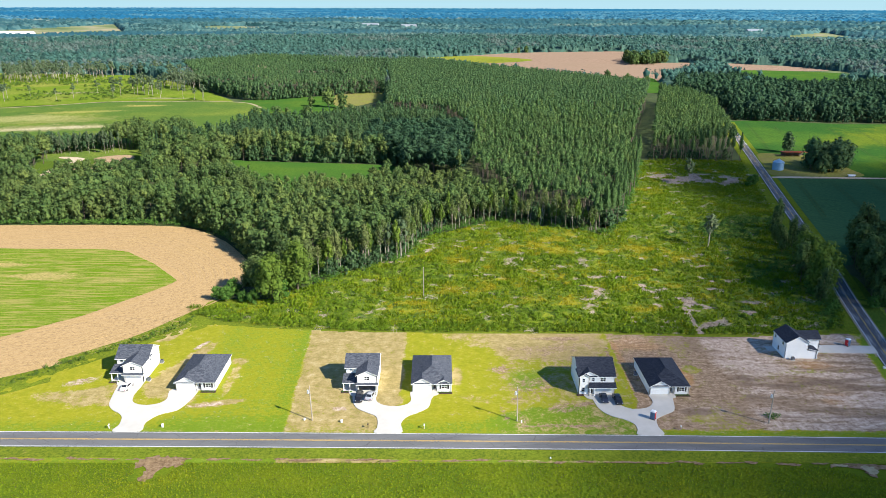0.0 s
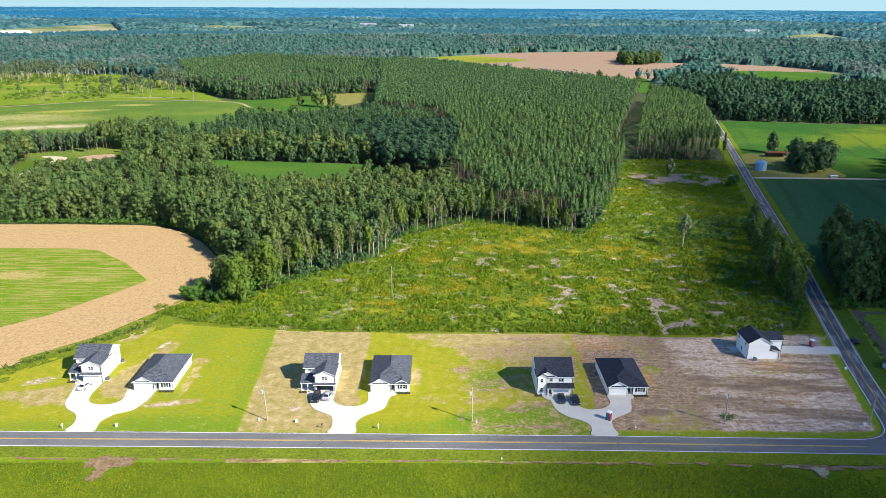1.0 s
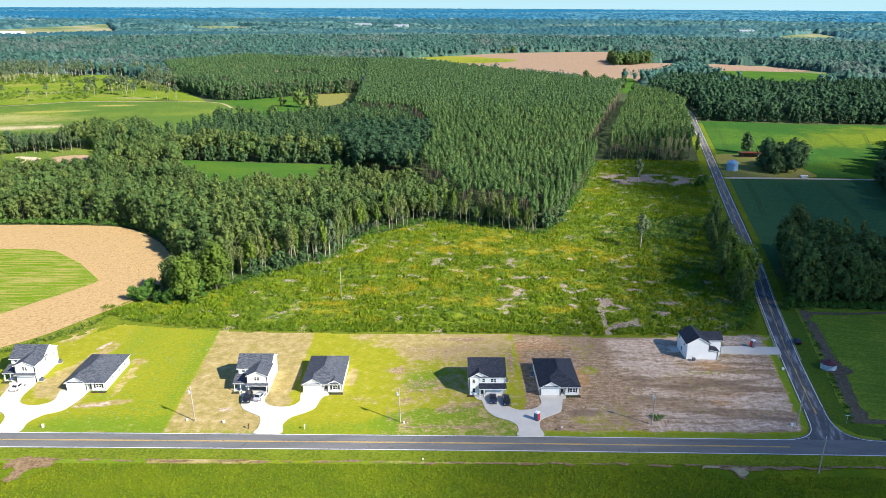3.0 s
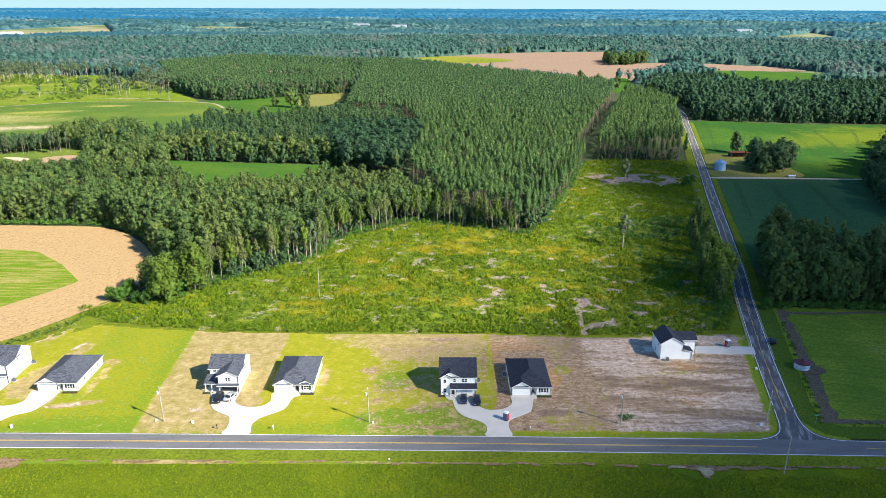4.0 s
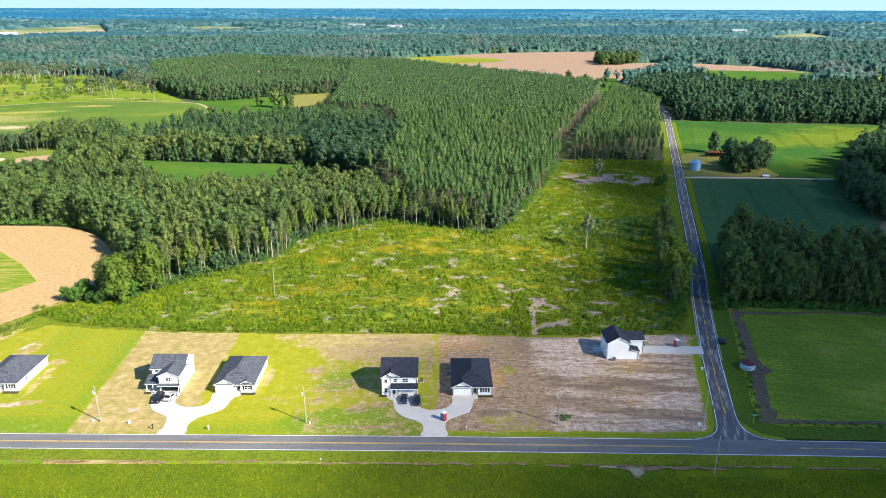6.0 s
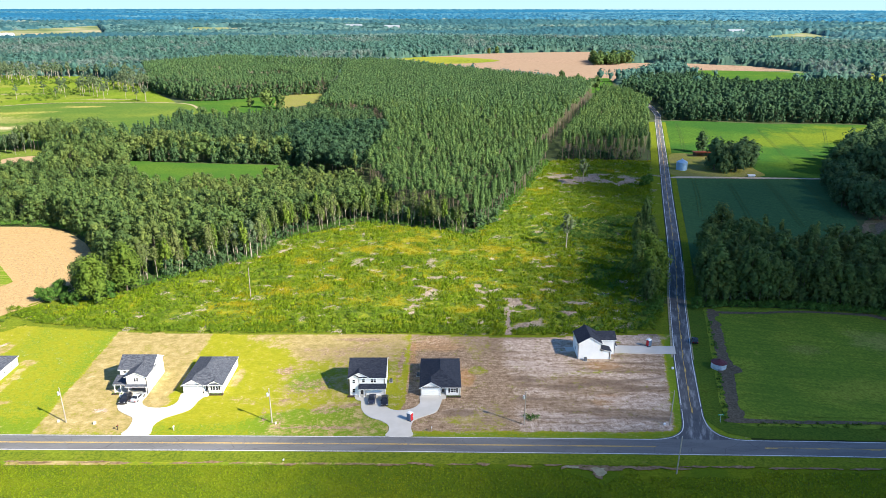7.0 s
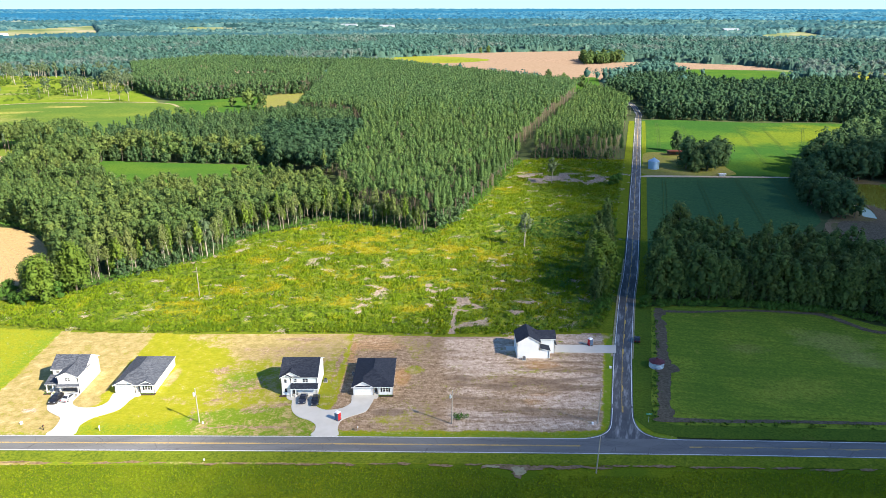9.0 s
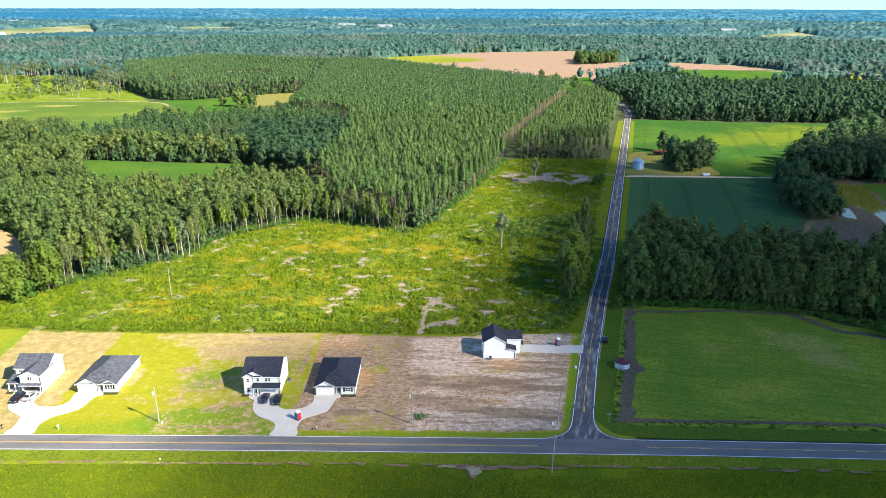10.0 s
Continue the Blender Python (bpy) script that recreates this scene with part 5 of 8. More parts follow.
def stand(name, points, kinds, leaf, wood_mat, label, low=0.8, high=1.2, seed=1, category="woods", zs=None, kind="stuff"):
    """Many trees in one mesh, each turned and scaled a little differently."""
    rng = np.random.default_rng(seed)
    points = np.asarray(points)
    pick = rng.integers(0, len(kinds), len(points))
    AV, AF, AI, AP, off = [], [], [], [], 0
    for k, ((wv, wf), (lv, lf)) in enumerate(kinds):
        sel = points[pick == k]
        m = len(sel)
        if not m:
            continue
        V = np.concatenate([wv, lv])
        Fk = np.concatenate([wf, lf + len(wv)])
        idx = np.concatenate([np.ones(len(wf), int), np.zeros(len(lf), int)])
        a = rng.uniform(0, 2 * math.pi, m)
        s = rng.uniform(low, high, m)
        sw = s * rng.uniform(0.9, 1.12, m)
        x = (V[None, :, 0] * np.cos(a)[:, None] - V[None, :, 1] * np.sin(a)[:, None]) * sw[:, None] + sel[:, 0:1]
        y = (V[None, :, 0] * np.sin(a)[:, None] + V[None, :, 1] * np.cos(a)[:, None]) * sw[:, None] + sel[:, 1:2]
        z = V[None, :, 2] * s[:, None] + (land(sel[:, 0], sel[:, 1])[:, None])
        AV.append(np.stack([x, y, z], -1).reshape(-1, 3))
        AF.append((Fk[None] + (np.arange(m) * len(V))[:, None, None] + off).reshape(-1, 3))
        AI.append(np.tile(idx, m))
        AP.append(np.repeat(rng.random(m), len(V)))
        off += m * len(V)
    me = quad_mesh(name, np.concatenate(AV), np.concatenate(AF), [leaf, wood_mat], np.concatenate(AI), flat=False)
    me.attributes.new("plant", 'FLOAT', 'POINT').data.foreach_set("value", np.concatenate(AP).astype(np.float32))
    return tagged(new(name, me), label, category, kind=kind)


def not_in(points, *polys):
    ok = np.ones(len(points), bool)
    for p in polys:
        ok &= ~inside(p, points[:, 0], points[:, 1])
    return points[ok]


MEADOW = [(-142, 480), (-30, 467), (-20, 448), (-32, 430), (-50, 400), (-84, 388), (-104, 400), (-126, 438)]
YARD = [(-264, 500), (-213, 507), (-200, 500), (-188, 462), (-152, 374), (-203, 360), (-243, 430)]
MIXED = [(-560, 336), (-205, 334), (-146, 334), (-116, 330), (-94, 313), (-77, 290), (-66, 270), (-60, 249), (-50, 256), (-37, 273), (-16, 291), (-10, 313), (24, 341), (42, 343), (19, 424), (-22, 441), (-35, 480), (-110, 505), (-215, 494), (-250, 486), (-285, 478), (-560, 440)]
DARK = [(-215, 496), (-110, 507), (-35, 482), (-20, 440), (15, 425), (25, 520), (5, 640), (-48, 672), (-60, 650), (-91, 625), (-126, 606), (-153, 620), (-169, 528)]
PINES = [(40, 345), (58, 332), (74, 323), (99, 390), (127, 478), (212, 756), (240, 850), (215, 885), (150, 970), (80, 1060), (0, 1180), (-60, 1210), (-75, 1100), (-55, 865), (-46, 674), (8, 640), (28, 520), (18, 425)]
PINES_EAST = [(143, 488), (199, 483), (222, 560), (247, 652), (259, 690), (254, 760), (240, 810), (223, 752)]
MIDWOOD = [(-204, 800), (-125, 840), (-60, 868), (-78, 1150), (-67, 1207), (-300, 1300), (-390, 1150), (-310, 962)]
EASTWOOD = [(266, 672), (350, 656), (432, 648), (490, 606), (640, 570), (640, 900), (545, 840), (400, 815), (380, 910), (310, 930), (285, 900), (272, 860), (290, 790), (280, 700)]
EAST_FAR = [(300, 938), (385, 918), (405, 822), (545, 847), (640, 905), (640, 995), (540, 980), (462, 962), (425, 1078), (330, 1042)]
POOLWOOD = [(312, 424), (302, 440), (318, 462), (345, 492), (384, 540), (425, 575), (520, 560), (460, 440), (420, 425), (372, 412), (346, 412)]
DITCHWOOD = [(290, 434), (300, 424), (298, 386), (286, 350), (281, 340), (268, 338), (268, 362), (276, 394)]
NEARWOOD = [(156, 238), (180, 236), (212, 229), (238, 220), (300, 215), (330, 250), (300, 262), (240, 266), (212, 272), (196, 276), (184, 290), (170, 288)]

leafy = [broadleaf(s, 16.5 + 0.4 * s, 4.3, 9.0, 240, 0.40, 7, 0, 0.2, sides=3, point=0.35) for s in range(8)]
rounder = [broadleaf(30 + s, 16.0, 5.2, 6.0, 300, 0.44, 9, 0, 0.22, sides=3) for s in range(5)]
tall = [broadleaf(40 + s, 19.5, 2.5, 9.0, 180, 0.40, 6, 1, 0.11, sides=3, point=0.4) for s in range(6)]
coned = [pine(20 + s, 15.5, 2.6, 0.4, 112, 0.60, 0.16, 3, 1.0) for s in range(5)]
pine_near = [pine(60 + s, 19.5, 2.25, (13.8, 14.8, 14.2, 14.8, 13.8, 14.0)[s], 64, 0.40, 0.12, 3, 0.6) for s in range(6)]
pine_far = [pine(70 + s, 19.5, 2.4, 14.4, 17, 0.72, 0.15, 3, 0.6, 4) for s in range(5)]
far_leafy = [broadleaf(80 + s, 16.0, 5.0, 3.0, 50, 0.84, 5, 0, 0.25, sides=3) for s in range(6)]
low_round = [broadleaf(180 + s, 15.0, 5.8, 0.8, 330, 0.52, 11, 0, 0.3, sides=3) for s in range(4)]
round_far = [broadleaf(190 + s, 14.5, 6.2, 1.5, 62, 0.95, 7, 0, 0.25, sides=3) for s in range(5)]
tiny = [clump_tree(90 + s, 14.0 + s, 4.4 + 0.4 * s, 19, 1.25) for s in range(6)]


def rows_in(poly, gap, turn, rng=RNG, spread=0.46):
    """Planted rows inside a polygon, turned by an angle from the y axis."""
    c, q = math.cos(turn), math.sin(turn)
    flat = scatter([(x * c + y * q, y * c - x * q) for x, y in poly], gap, rng, spread)
    return np.stack([flat[:, 0] * c - flat[:, 1] * q, flat[:, 0] * q + flat[:, 1] * c], 1)


LANE = [(-40, 452), (-34, 434), (4, 417), (24, 386), (33, 372), (41, 378), (32, 398), (15, 424), (-20, 442), (-36, 468)]
mixed = not_in(scatter(MIXED, 6.3, RNG, 0.5), MEADOW, YARD, LANE)
west_cut = mixed[:, 0] > -325
fringe = scatter([(-205, 364), (-152, 376), (-178, 436), (-226, 426)], 5.6, RNG)
stand("yard_woods", fringe, rounder + leafy[:2], M["broadleaf"], M["bark"], "lower round trees before a bare yard", 0.58, 0.8, 53)
low_front = inside([(-175, 325), (-10, 318), (34, 345), (38, 385), (8, 420), (-30, 446), (-160, 425)], mixed[:, 0], mixed[:, 1]) & (mixed[:, 1] > 338 + 0.12 * np.abs(mixed[:, 0] + 70))
stand("mixed_woods", mixed[west_cut & ~low_front], leafy[:5] + rounder + tall[:2], M["broadleaf"], M["bark"], "dense green mixed broad-leaved woods", 0.74, 1.12, 2)
lowest = inside([(-60, 380), (14, 372), (10, 420), (-34, 446), (-60, 405)], mixed[:, 0], mixed[:, 1])
stand("mixed_woods", mixed[west_cut & low_front & ~lowest], leafy[:5] + rounder[:4] + tall[:1], M["broadleaf"], M["bark"], "lower broad-leaved growth before the meadow", 0.64, 0.84, 18)
stand("mixed_woods", mixed[west_cut & low_front & lowest], leafy[:3] + rounder[:4], M["broadleaf"], M["bark"], "low broad-leaved growth beside the meadow's corner", 0.5, 0.68, 55)
dark = not_in(scatter(DARK, 5.2, RNG), MEADOW, YARD)
bend = (dark[:, 0] > -48) & (dark[:, 1] < 560)
stand("cedar_woods", dark[~bend], coned + leafy[:1], M["dark_trees"], M["bark"], "dark green cone-shaped trees behind a meadow", 0.82, 1.08, 3)
stand("shady_woods", dark[bend][RNG.random(bend.sum()) < 0.62], rounder, M["shade_trees"], M["bark"], "dark round broad-leaved trees beside a meadow", 0.88, 1.22, 27)
rows = rows_in(PINES, 4.2, radians(31))
near_rows = rows[:, 1] + 170 * (RNG.random(len(rows)) - 0.5) < 640
stand("pine_plantation", rows[near_rows], pine_near, M["pine"], M["pine_bark"], "plantation of slim dark green pines", 0.86, 1.07, 4)
stand("pine_plantation", rows[~near_rows], pine_far, M["pine_mid"], M["pine_bark"], "far rows of the pine plantation", 0.88, 1.06, 5)
stand("pine_block", rows_in(PINES_EAST, 4.3, radians(31)), pine_near, M["pine"], M["pine_bark"], "block of slim pines beside the side road", 0.92, 1.06, 6)
middle = scatter(MIDWOOD, 5.8, RNG)
patch = fbm(middle[:, 0], middle[:, 1], 90, 62)
leafed = (patch > 0.54) & (RNG.random(len(middle)) < 0.42)
stand("middle_woods", middle[leafed], far_leafy, M["dark_trees"], M["bark"], "dense dark woods beyond the narrow field", 0.85, 1.25, 7)
stand("middle_woods", middle[patch <= 0.54], pine_far, M["pine_mid"], M["pine_bark"], "pines among the woods beyond the narrow field", 0.86, 1.02, 28)
stand("east_woods", scatter(EASTWOOD, 9.0, RNG), round_far, M["shade_trees"], M["bark"], "broad-leaved woods beyond the soybean field", 0.78, 1.35, 8)
stand("east_woods", scatter(EAST_FAR, 8.8, RNG), round_far, M["shade_trees"], M["bark"], "dark woods before the bare field", 0.42, 0.78, 19)
stand("pond_woods", scatter(POOLWOOD, 8.4, RNG), low_round, M["dark_trees"], M["bark"], "dark broad-leaved woods above the pond", 1.05, 1.5, 9)
stand("ditch_trees", scatter(DITCHWOOD, 6.6, RNG), low_round, M["dark_trees"], M["bark"], "row of dark trees along a ditch", 0.72, 1.1, 10)
stand("roadside_woods", scatter(NEARWOOD, 5.0, RNG), leafy[:4] + rounder + tall[:2], M["broadleaf"], M["bark"], "dark broad-leaved woods behind the mown lot", 0.75, 1.15, 11)
CUTOVER = [(-800, 1380), (-480, 1335), (-312, 958), (-225, 790), (-330, 800), (-430, 770), (-800, 690)]
cut = scatter(CUTOVER, 9.0, RNG)
cut = cut[cut[:, 1] < 1085]
crowd = smooth(800, 1090, cut[:, 1]) * 0.62 + 2.2 * (fbm(cut[:, 0], cut[:, 1], 75, 61) - 0.55)
cut = cut[RNG.random(len(cut)) < np.clip(crowd, 0.012, 0.8)]
scrub_ = scatter(CUTOVER, 6.0, RNG, 1.2)
scrub_ = scrub_[(fbm(scrub_[:, 0], scrub_[:, 1], 40, 64) > 0.55) & (scrub_[:, 0] > -620)]
stand("cutover_bushes", scrub_, [clump_tree(110 + s, 2.0, 1.7, 9, 0.8, 4) for s in range(4)], M["hedge"], M["bark"], "low green bushes on cut-over land", 0.3, 1.2, 26, "bushes")
seed_tree = [broadleaf(130 + s, 20, 4.6, 11.0, 46, 0.9, 5, 3, 0.30, 0.9, sides=3, core=4) for s in range(6)]
stand("seed_trees", cut, seed_tree, M["thin_leaves"], M["pale_bark"], "scattered thin trees left standing on cut-over land", 0.6, 1.1, 12)
yard_back = scatter([(-238, 510), (-208, 508), (-180, 512), (-176, 536), (-200, 556), (-234, 546)], 5.6, RNG)
stand("yard_woods", yard_back, rounder + leafy[:3], M["broadleaf"], M["bark"], "dense round trees behind a bare yard", 0.82, 1.2, 37)
stand("yard_woods", scatter([(-340, 448), (-285, 476), (-262, 500), (-272, 520), (-345, 490)], 6.0, RNG), low_round, M["dark_trees"], M["bark"], "dark trees beside a sandy yard track", 0.6, 0.95, 38)
stand("yard_woods", scatter([(-266, 504), (-240, 510), (-240, 536), (-280, 520)], 6.5, RNG), low_round, M["dark_trees"], M["bark"], "dark leafy trees at the end of a sandy track", 0.5, 0.85, 54)
line = rounded([(-270, 500), (-246, 502), (-222, 508)], 40, closed=False)
stand("hedgerow_trees", np.array(line[::3]) + RNG.normal(0, 2.4, (len(line[::3]), 2)), tall, M["thin_leaves"], M["pale_bark"], "broken row of thin pale-trunked trees along the grass field", 0.5, 0.85, 13)
stand("hedgerow_trees", np.array([(-150 + 11 * k, 615 + 3.0 * k) for k in range(8)]) + RNG.normal(0, 3.0, (8, 2)), rounder, M["broadleaf"], M["bark"], "round trees beside the narrow field", 0.8, 1.2, 14)

# far woods: larger clumps with distance, with the open fields left out
OPEN = [[(-40, 1430), (60, 1512), (171, 1608), (300, 1650), (425, 1664), (360, 1420), (335, 1330), (440, 1345), (470, 1300), (330, 1050), (225, 960), (60, 1130), (-20, 1260), (-100, 1395), (-82, 1460)],
        [(430, 1080), (470, 1350), (590, 1275), (640, 1140), (540, 985), (462, 965)], [(640, 1000), (690, 1150), (830, 1050), (800, 930)],
        [(-900, 1110), (-600, 1095), (-430, 1070), (-375, 1010), (-312, 958), (-206, 765), (-184, 744), (-203, 626), (-324, 550), (-900, 480), (-900, 700)],
        [(-1500, 2240), (-1310, 2640), (-1200, 2830), (-1020, 2470), (-1250, 2290)], [(-860, 2690), (-840, 2850), (-640, 2830), (-660, 2680)], [(1040, 2220), (1080, 2420), (1280, 2540), (1290, 2240)]]
BUILT = [MIXED, DARK, PINES, PINES_EAST, MIDWOOD, EASTWOOD, EAST_FAR, POOLWOOD, NEARWOOD]
WEDGE = [(190, 400), (206, 700), (500, 700), (500, 300), (300, 200)], [(-270, 400), (-270, 300), (240, 300), (240, 900), (-60, 900), (-270, 760)], [(-600, 0), (-600, 332), (-200, 332), (0, 0)], [(214, 640), (300, 640), (300, 1000), (210, 1000)]


def far_points(r0, r1, gap0, gap1, rng=RNG):
    """Shaken points in the wedge of land ahead, wider apart with distance."""
    out, r = [], r0
    while r < r1:
        gap = gap0 + (gap1 - gap0) * (r - r0) / (r1 - r0)
        a = np.arange(radians(54), radians(126), gap / r)
        rr = r + rng.uniform(-0.5, 0.5, len(a)) * gap
        a = a + rng.uniform(-0.5, 0.5, len(a)) * gap / r
        out.append(np.stack([MID[0] + rr * np.cos(a), rr * np.sin(a)], 1))
        r += gap
    return not_in(np.concatenate(out), *OPEN, *BUILT, *WEDGE)


near_far = far_points(700, 2250, 9.2, 18.0)
near_far = near_far[near_far[:, 1] > 880]
bare_ = fbm(near_far[:, 0], near_far[:, 1], 160, 63) + 0.25 * (RNG.random(len(near_far)) - 0.5)
# Haze over these trees is in their blue-green leaf colours.
stand("far_woods", near_far[bare_ < 0.54], tiny, M["far_haze_leaves"], M["bark"], "far broad-leaved woods, tinted blue-green for haze", 0.8, 1.2, 15)
stand("far_woods", near_far[(bare_ >= 0.54) & (bare_ < 0.62)], tiny, M["far_dark"], M["bark"], "darker far woods, tinted blue-green for haze", 0.8, 1.15, 29)
stand("far_woods", near_far[bare_ >= 0.62], tiny, M["far_thin"], M["pale_bark"], "pale thin far woods, tinted blue-green for haze", 0.75, 1.05, 30)

# crowns of the distant woods in one ragged sheet, up to the horizon
radii = np.geomspace(985, 4900, 180)
cx, cy, cf = polar_sheet(radii, np.linspace(radians(54), radians(126), 640))
cr = np.hypot(cx - MID[0], cy)
grain = np.random.default_rng(70).random(len(cx))
bumps = np.where(cr < 2150, 7.5 + 6.0 * grain, 4.0 + 11.0 * grain + 4.0 * (fbm(cx, cy, 240, 73) - 0.45) + 3.0 * (fbm(cx, cy, 60, 74) - 0.5))
bumps = bumps * (1 - 0.75 * smooth(3300, 4700, cr))
hole = np.zeros(len(cx), bool)
for p in OPEN:
    hole |= inside(p, cx, cy)
for p in BUILT + [[(200, 860), (225, 905), (240, 1010), (300, 1075), (290, 950), (275, 860)]]:
    hole |= inside(p, cx, cy)
cf = cf[~hole[cf].any(1)]
ring = cr[cf].mean(1)
near = ring < 2350
uses = np.zeros(len(cx), int)
np.add.at(uses, cf.ravel(), 1)
cz = land(cx, cy) + np.where(uses < 4, -0.5, bumps * smooth(985, 1120, cr))
# Crown colours of the far canopy carry a painted blue haze.
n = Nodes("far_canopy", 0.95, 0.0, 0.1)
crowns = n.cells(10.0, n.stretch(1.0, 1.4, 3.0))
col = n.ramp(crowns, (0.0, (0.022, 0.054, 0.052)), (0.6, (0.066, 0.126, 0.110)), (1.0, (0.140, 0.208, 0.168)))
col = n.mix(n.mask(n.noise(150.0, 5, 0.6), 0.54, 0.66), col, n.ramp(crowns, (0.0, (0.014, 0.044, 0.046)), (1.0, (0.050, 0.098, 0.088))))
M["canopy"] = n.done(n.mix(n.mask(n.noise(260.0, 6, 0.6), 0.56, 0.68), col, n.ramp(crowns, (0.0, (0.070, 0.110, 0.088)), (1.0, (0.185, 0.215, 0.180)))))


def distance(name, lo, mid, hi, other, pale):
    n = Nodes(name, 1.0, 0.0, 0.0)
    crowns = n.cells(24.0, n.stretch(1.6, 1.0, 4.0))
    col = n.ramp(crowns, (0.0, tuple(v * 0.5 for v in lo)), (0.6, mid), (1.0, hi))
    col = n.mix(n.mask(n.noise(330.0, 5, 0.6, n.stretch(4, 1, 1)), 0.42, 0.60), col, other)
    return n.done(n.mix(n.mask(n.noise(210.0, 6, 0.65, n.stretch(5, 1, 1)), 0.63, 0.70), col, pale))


# Distance haze put into the backdrop's colours, bluer in the farther ring.
M["distant"] = distance("distant_haze_woods", (0.026, 0.078, 0.086), (0.056, 0.130, 0.130), (0.110, 0.186, 0.166), (0.030, 0.092, 0.114), (0.224, 0.269, 0.224))
M["farthest"] = distance("farthest_haze_woods", (0.018, 0.100, 0.180), (0.046, 0.160, 0.235), (0.100, 0.225, 0.270), (0.018, 0.112, 0.205), (0.14, 0.25, 0.27))
# Dark filler sheet between far trees; the shade of the gaps is its colour.
n = Nodes("crown_gap_shade", 1.0, 0.0, 0.0)
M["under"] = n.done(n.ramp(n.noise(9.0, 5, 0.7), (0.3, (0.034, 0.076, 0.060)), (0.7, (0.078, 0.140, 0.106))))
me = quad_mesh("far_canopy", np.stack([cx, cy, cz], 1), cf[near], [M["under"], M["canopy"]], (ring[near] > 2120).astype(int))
tagged(new("far_canopy", me), "closed canopy of far woods with haze in its colour", "woods", kind="stuff")
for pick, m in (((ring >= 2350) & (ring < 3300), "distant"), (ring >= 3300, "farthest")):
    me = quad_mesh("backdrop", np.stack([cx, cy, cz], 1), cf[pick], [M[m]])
    tagged(new("backdrop", me), "wooded distance up to the horizon, coloured blue-green for haze", "backdrop", kind="structure")
# Glowing arc added in front of the sky to colour the horizon pale blue.
haze = bpy.data.materials.new("horizon_sky_glow")
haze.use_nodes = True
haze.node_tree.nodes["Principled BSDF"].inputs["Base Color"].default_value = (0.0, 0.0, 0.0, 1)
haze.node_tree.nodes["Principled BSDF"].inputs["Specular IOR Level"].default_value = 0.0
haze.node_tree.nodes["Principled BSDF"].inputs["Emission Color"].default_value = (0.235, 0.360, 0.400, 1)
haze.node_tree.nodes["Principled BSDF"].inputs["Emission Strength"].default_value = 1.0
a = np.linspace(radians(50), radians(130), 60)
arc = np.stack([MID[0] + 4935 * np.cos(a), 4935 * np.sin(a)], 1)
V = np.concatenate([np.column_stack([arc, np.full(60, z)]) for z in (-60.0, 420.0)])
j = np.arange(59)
tagged(new("backdrop", quad_mesh("backdrop", V, np.stack([j, j + 60, j + 61, j + 1], 1), [haze], flat=False)), "glowing pale blue backdrop strip for the hazy sky over the horizon", "backdrop", kind="structure")

# ---- scrub, crop and hedges ----


def tuft(seed, r, h, count, size):
    """A low plant: a few leaf clumps round a short stem."""
    rng = np.random.default_rng(seed)
    a = rng.uniform(0, 2 * math.pi, count)
    rr = r * np.sqrt(rng.uniform(0.05, 1, count))
    C = np.stack([np.cos(a) * rr, np.sin(a) * rr, h * rng.uniform(0.35, 1.0, count) * (1.1 - 0.5 * rr / r)], 1)
    N = np.stack([np.cos(a) * 0.7, np.sin(a) * 0.7, np.full(count, 0.8)], 1) + rng.normal(0, 0.3, (count, 3))
    return stick((0, 0, -0.1), (0, 0, h * 0.6), 0.04, 0.02, 3), leaf_quads(C, N, size, rng)


pts = scatter(CLEAR, 1.12, RNG)
pts = pts[pts[:, 0] < np.interp(pts[:, 1], [p[1] for p in SIDE[:70]], [p[0] for p in SIDE[:70]]) - 8.5]
b = bare_at(pts[:, 0], pts[:, 1])
growth = fbm(pts[:, 0], pts[:, 1], 14, 51)
pts = pts[(b < 0.40) & (RNG.random(len(pts)) < 0.35 + growth)]
patch = yellow_at(pts[:, 0], pts[:, 1]) + 0.05 * (RNG.random(len(pts)) - 0.5)
lo, mid_, hi = np.quantile(patch, (0.27, 0.74, 0.94))


def blades(seed, r, h, count, size):
    """A grassy tuft: upright leaves that lean outwards from one root."""
    rng = np.random.default_rng(seed)
    a = rng.uniform(0, 2 * math.pi, count)
    rr = r * np.sqrt(rng.uniform(0, 1, count))
    foot = np.stack([np.cos(a) * rr * 0.6, np.sin(a) * rr * 0.6, np.zeros(count)], 1)
    tip = np.stack([np.cos(a) * rr * 1.3, np.sin(a) * rr * 1.3, h * rng.uniform(0.6, 1.1, count)], 1)
    side = np.stack([-np.sin(a + 1.2), np.cos(a + 1.2), np.zeros(count)], 1) * size * rng.uniform(0.7, 1.3, (count, 1))
    V = np.stack([foot - side * 0.6 + [0, 0, h * 0.1], foot + side * 0.6 + [0, 0, h * 0.25], tip + side * 0.2], 1).reshape(-1, 3)
    return stick((0, 0, -0.1), (0, 0, h * 0.6), 0.04, 0.02, 3), (V, np.arange(3 * count).reshape(count, 3))


weeds = [tuft(200 + s, 0.55, 0.9, 7, 0.19) for s in range(2)] + [blades(205 + s, 0.95, 1.05, 10, 0.30) for s in range(5)]
bushy = [tuft(210 + s, 0.95, 1.5, 30, 0.20) for s in range(5)]
stand("weeds", pts[(patch >= lo) & (patch < mid_)], weeds, M["scrub"], M["bark"], "waist-high yellow-green weeds", 0.5, 1.5, 21, "weeds")
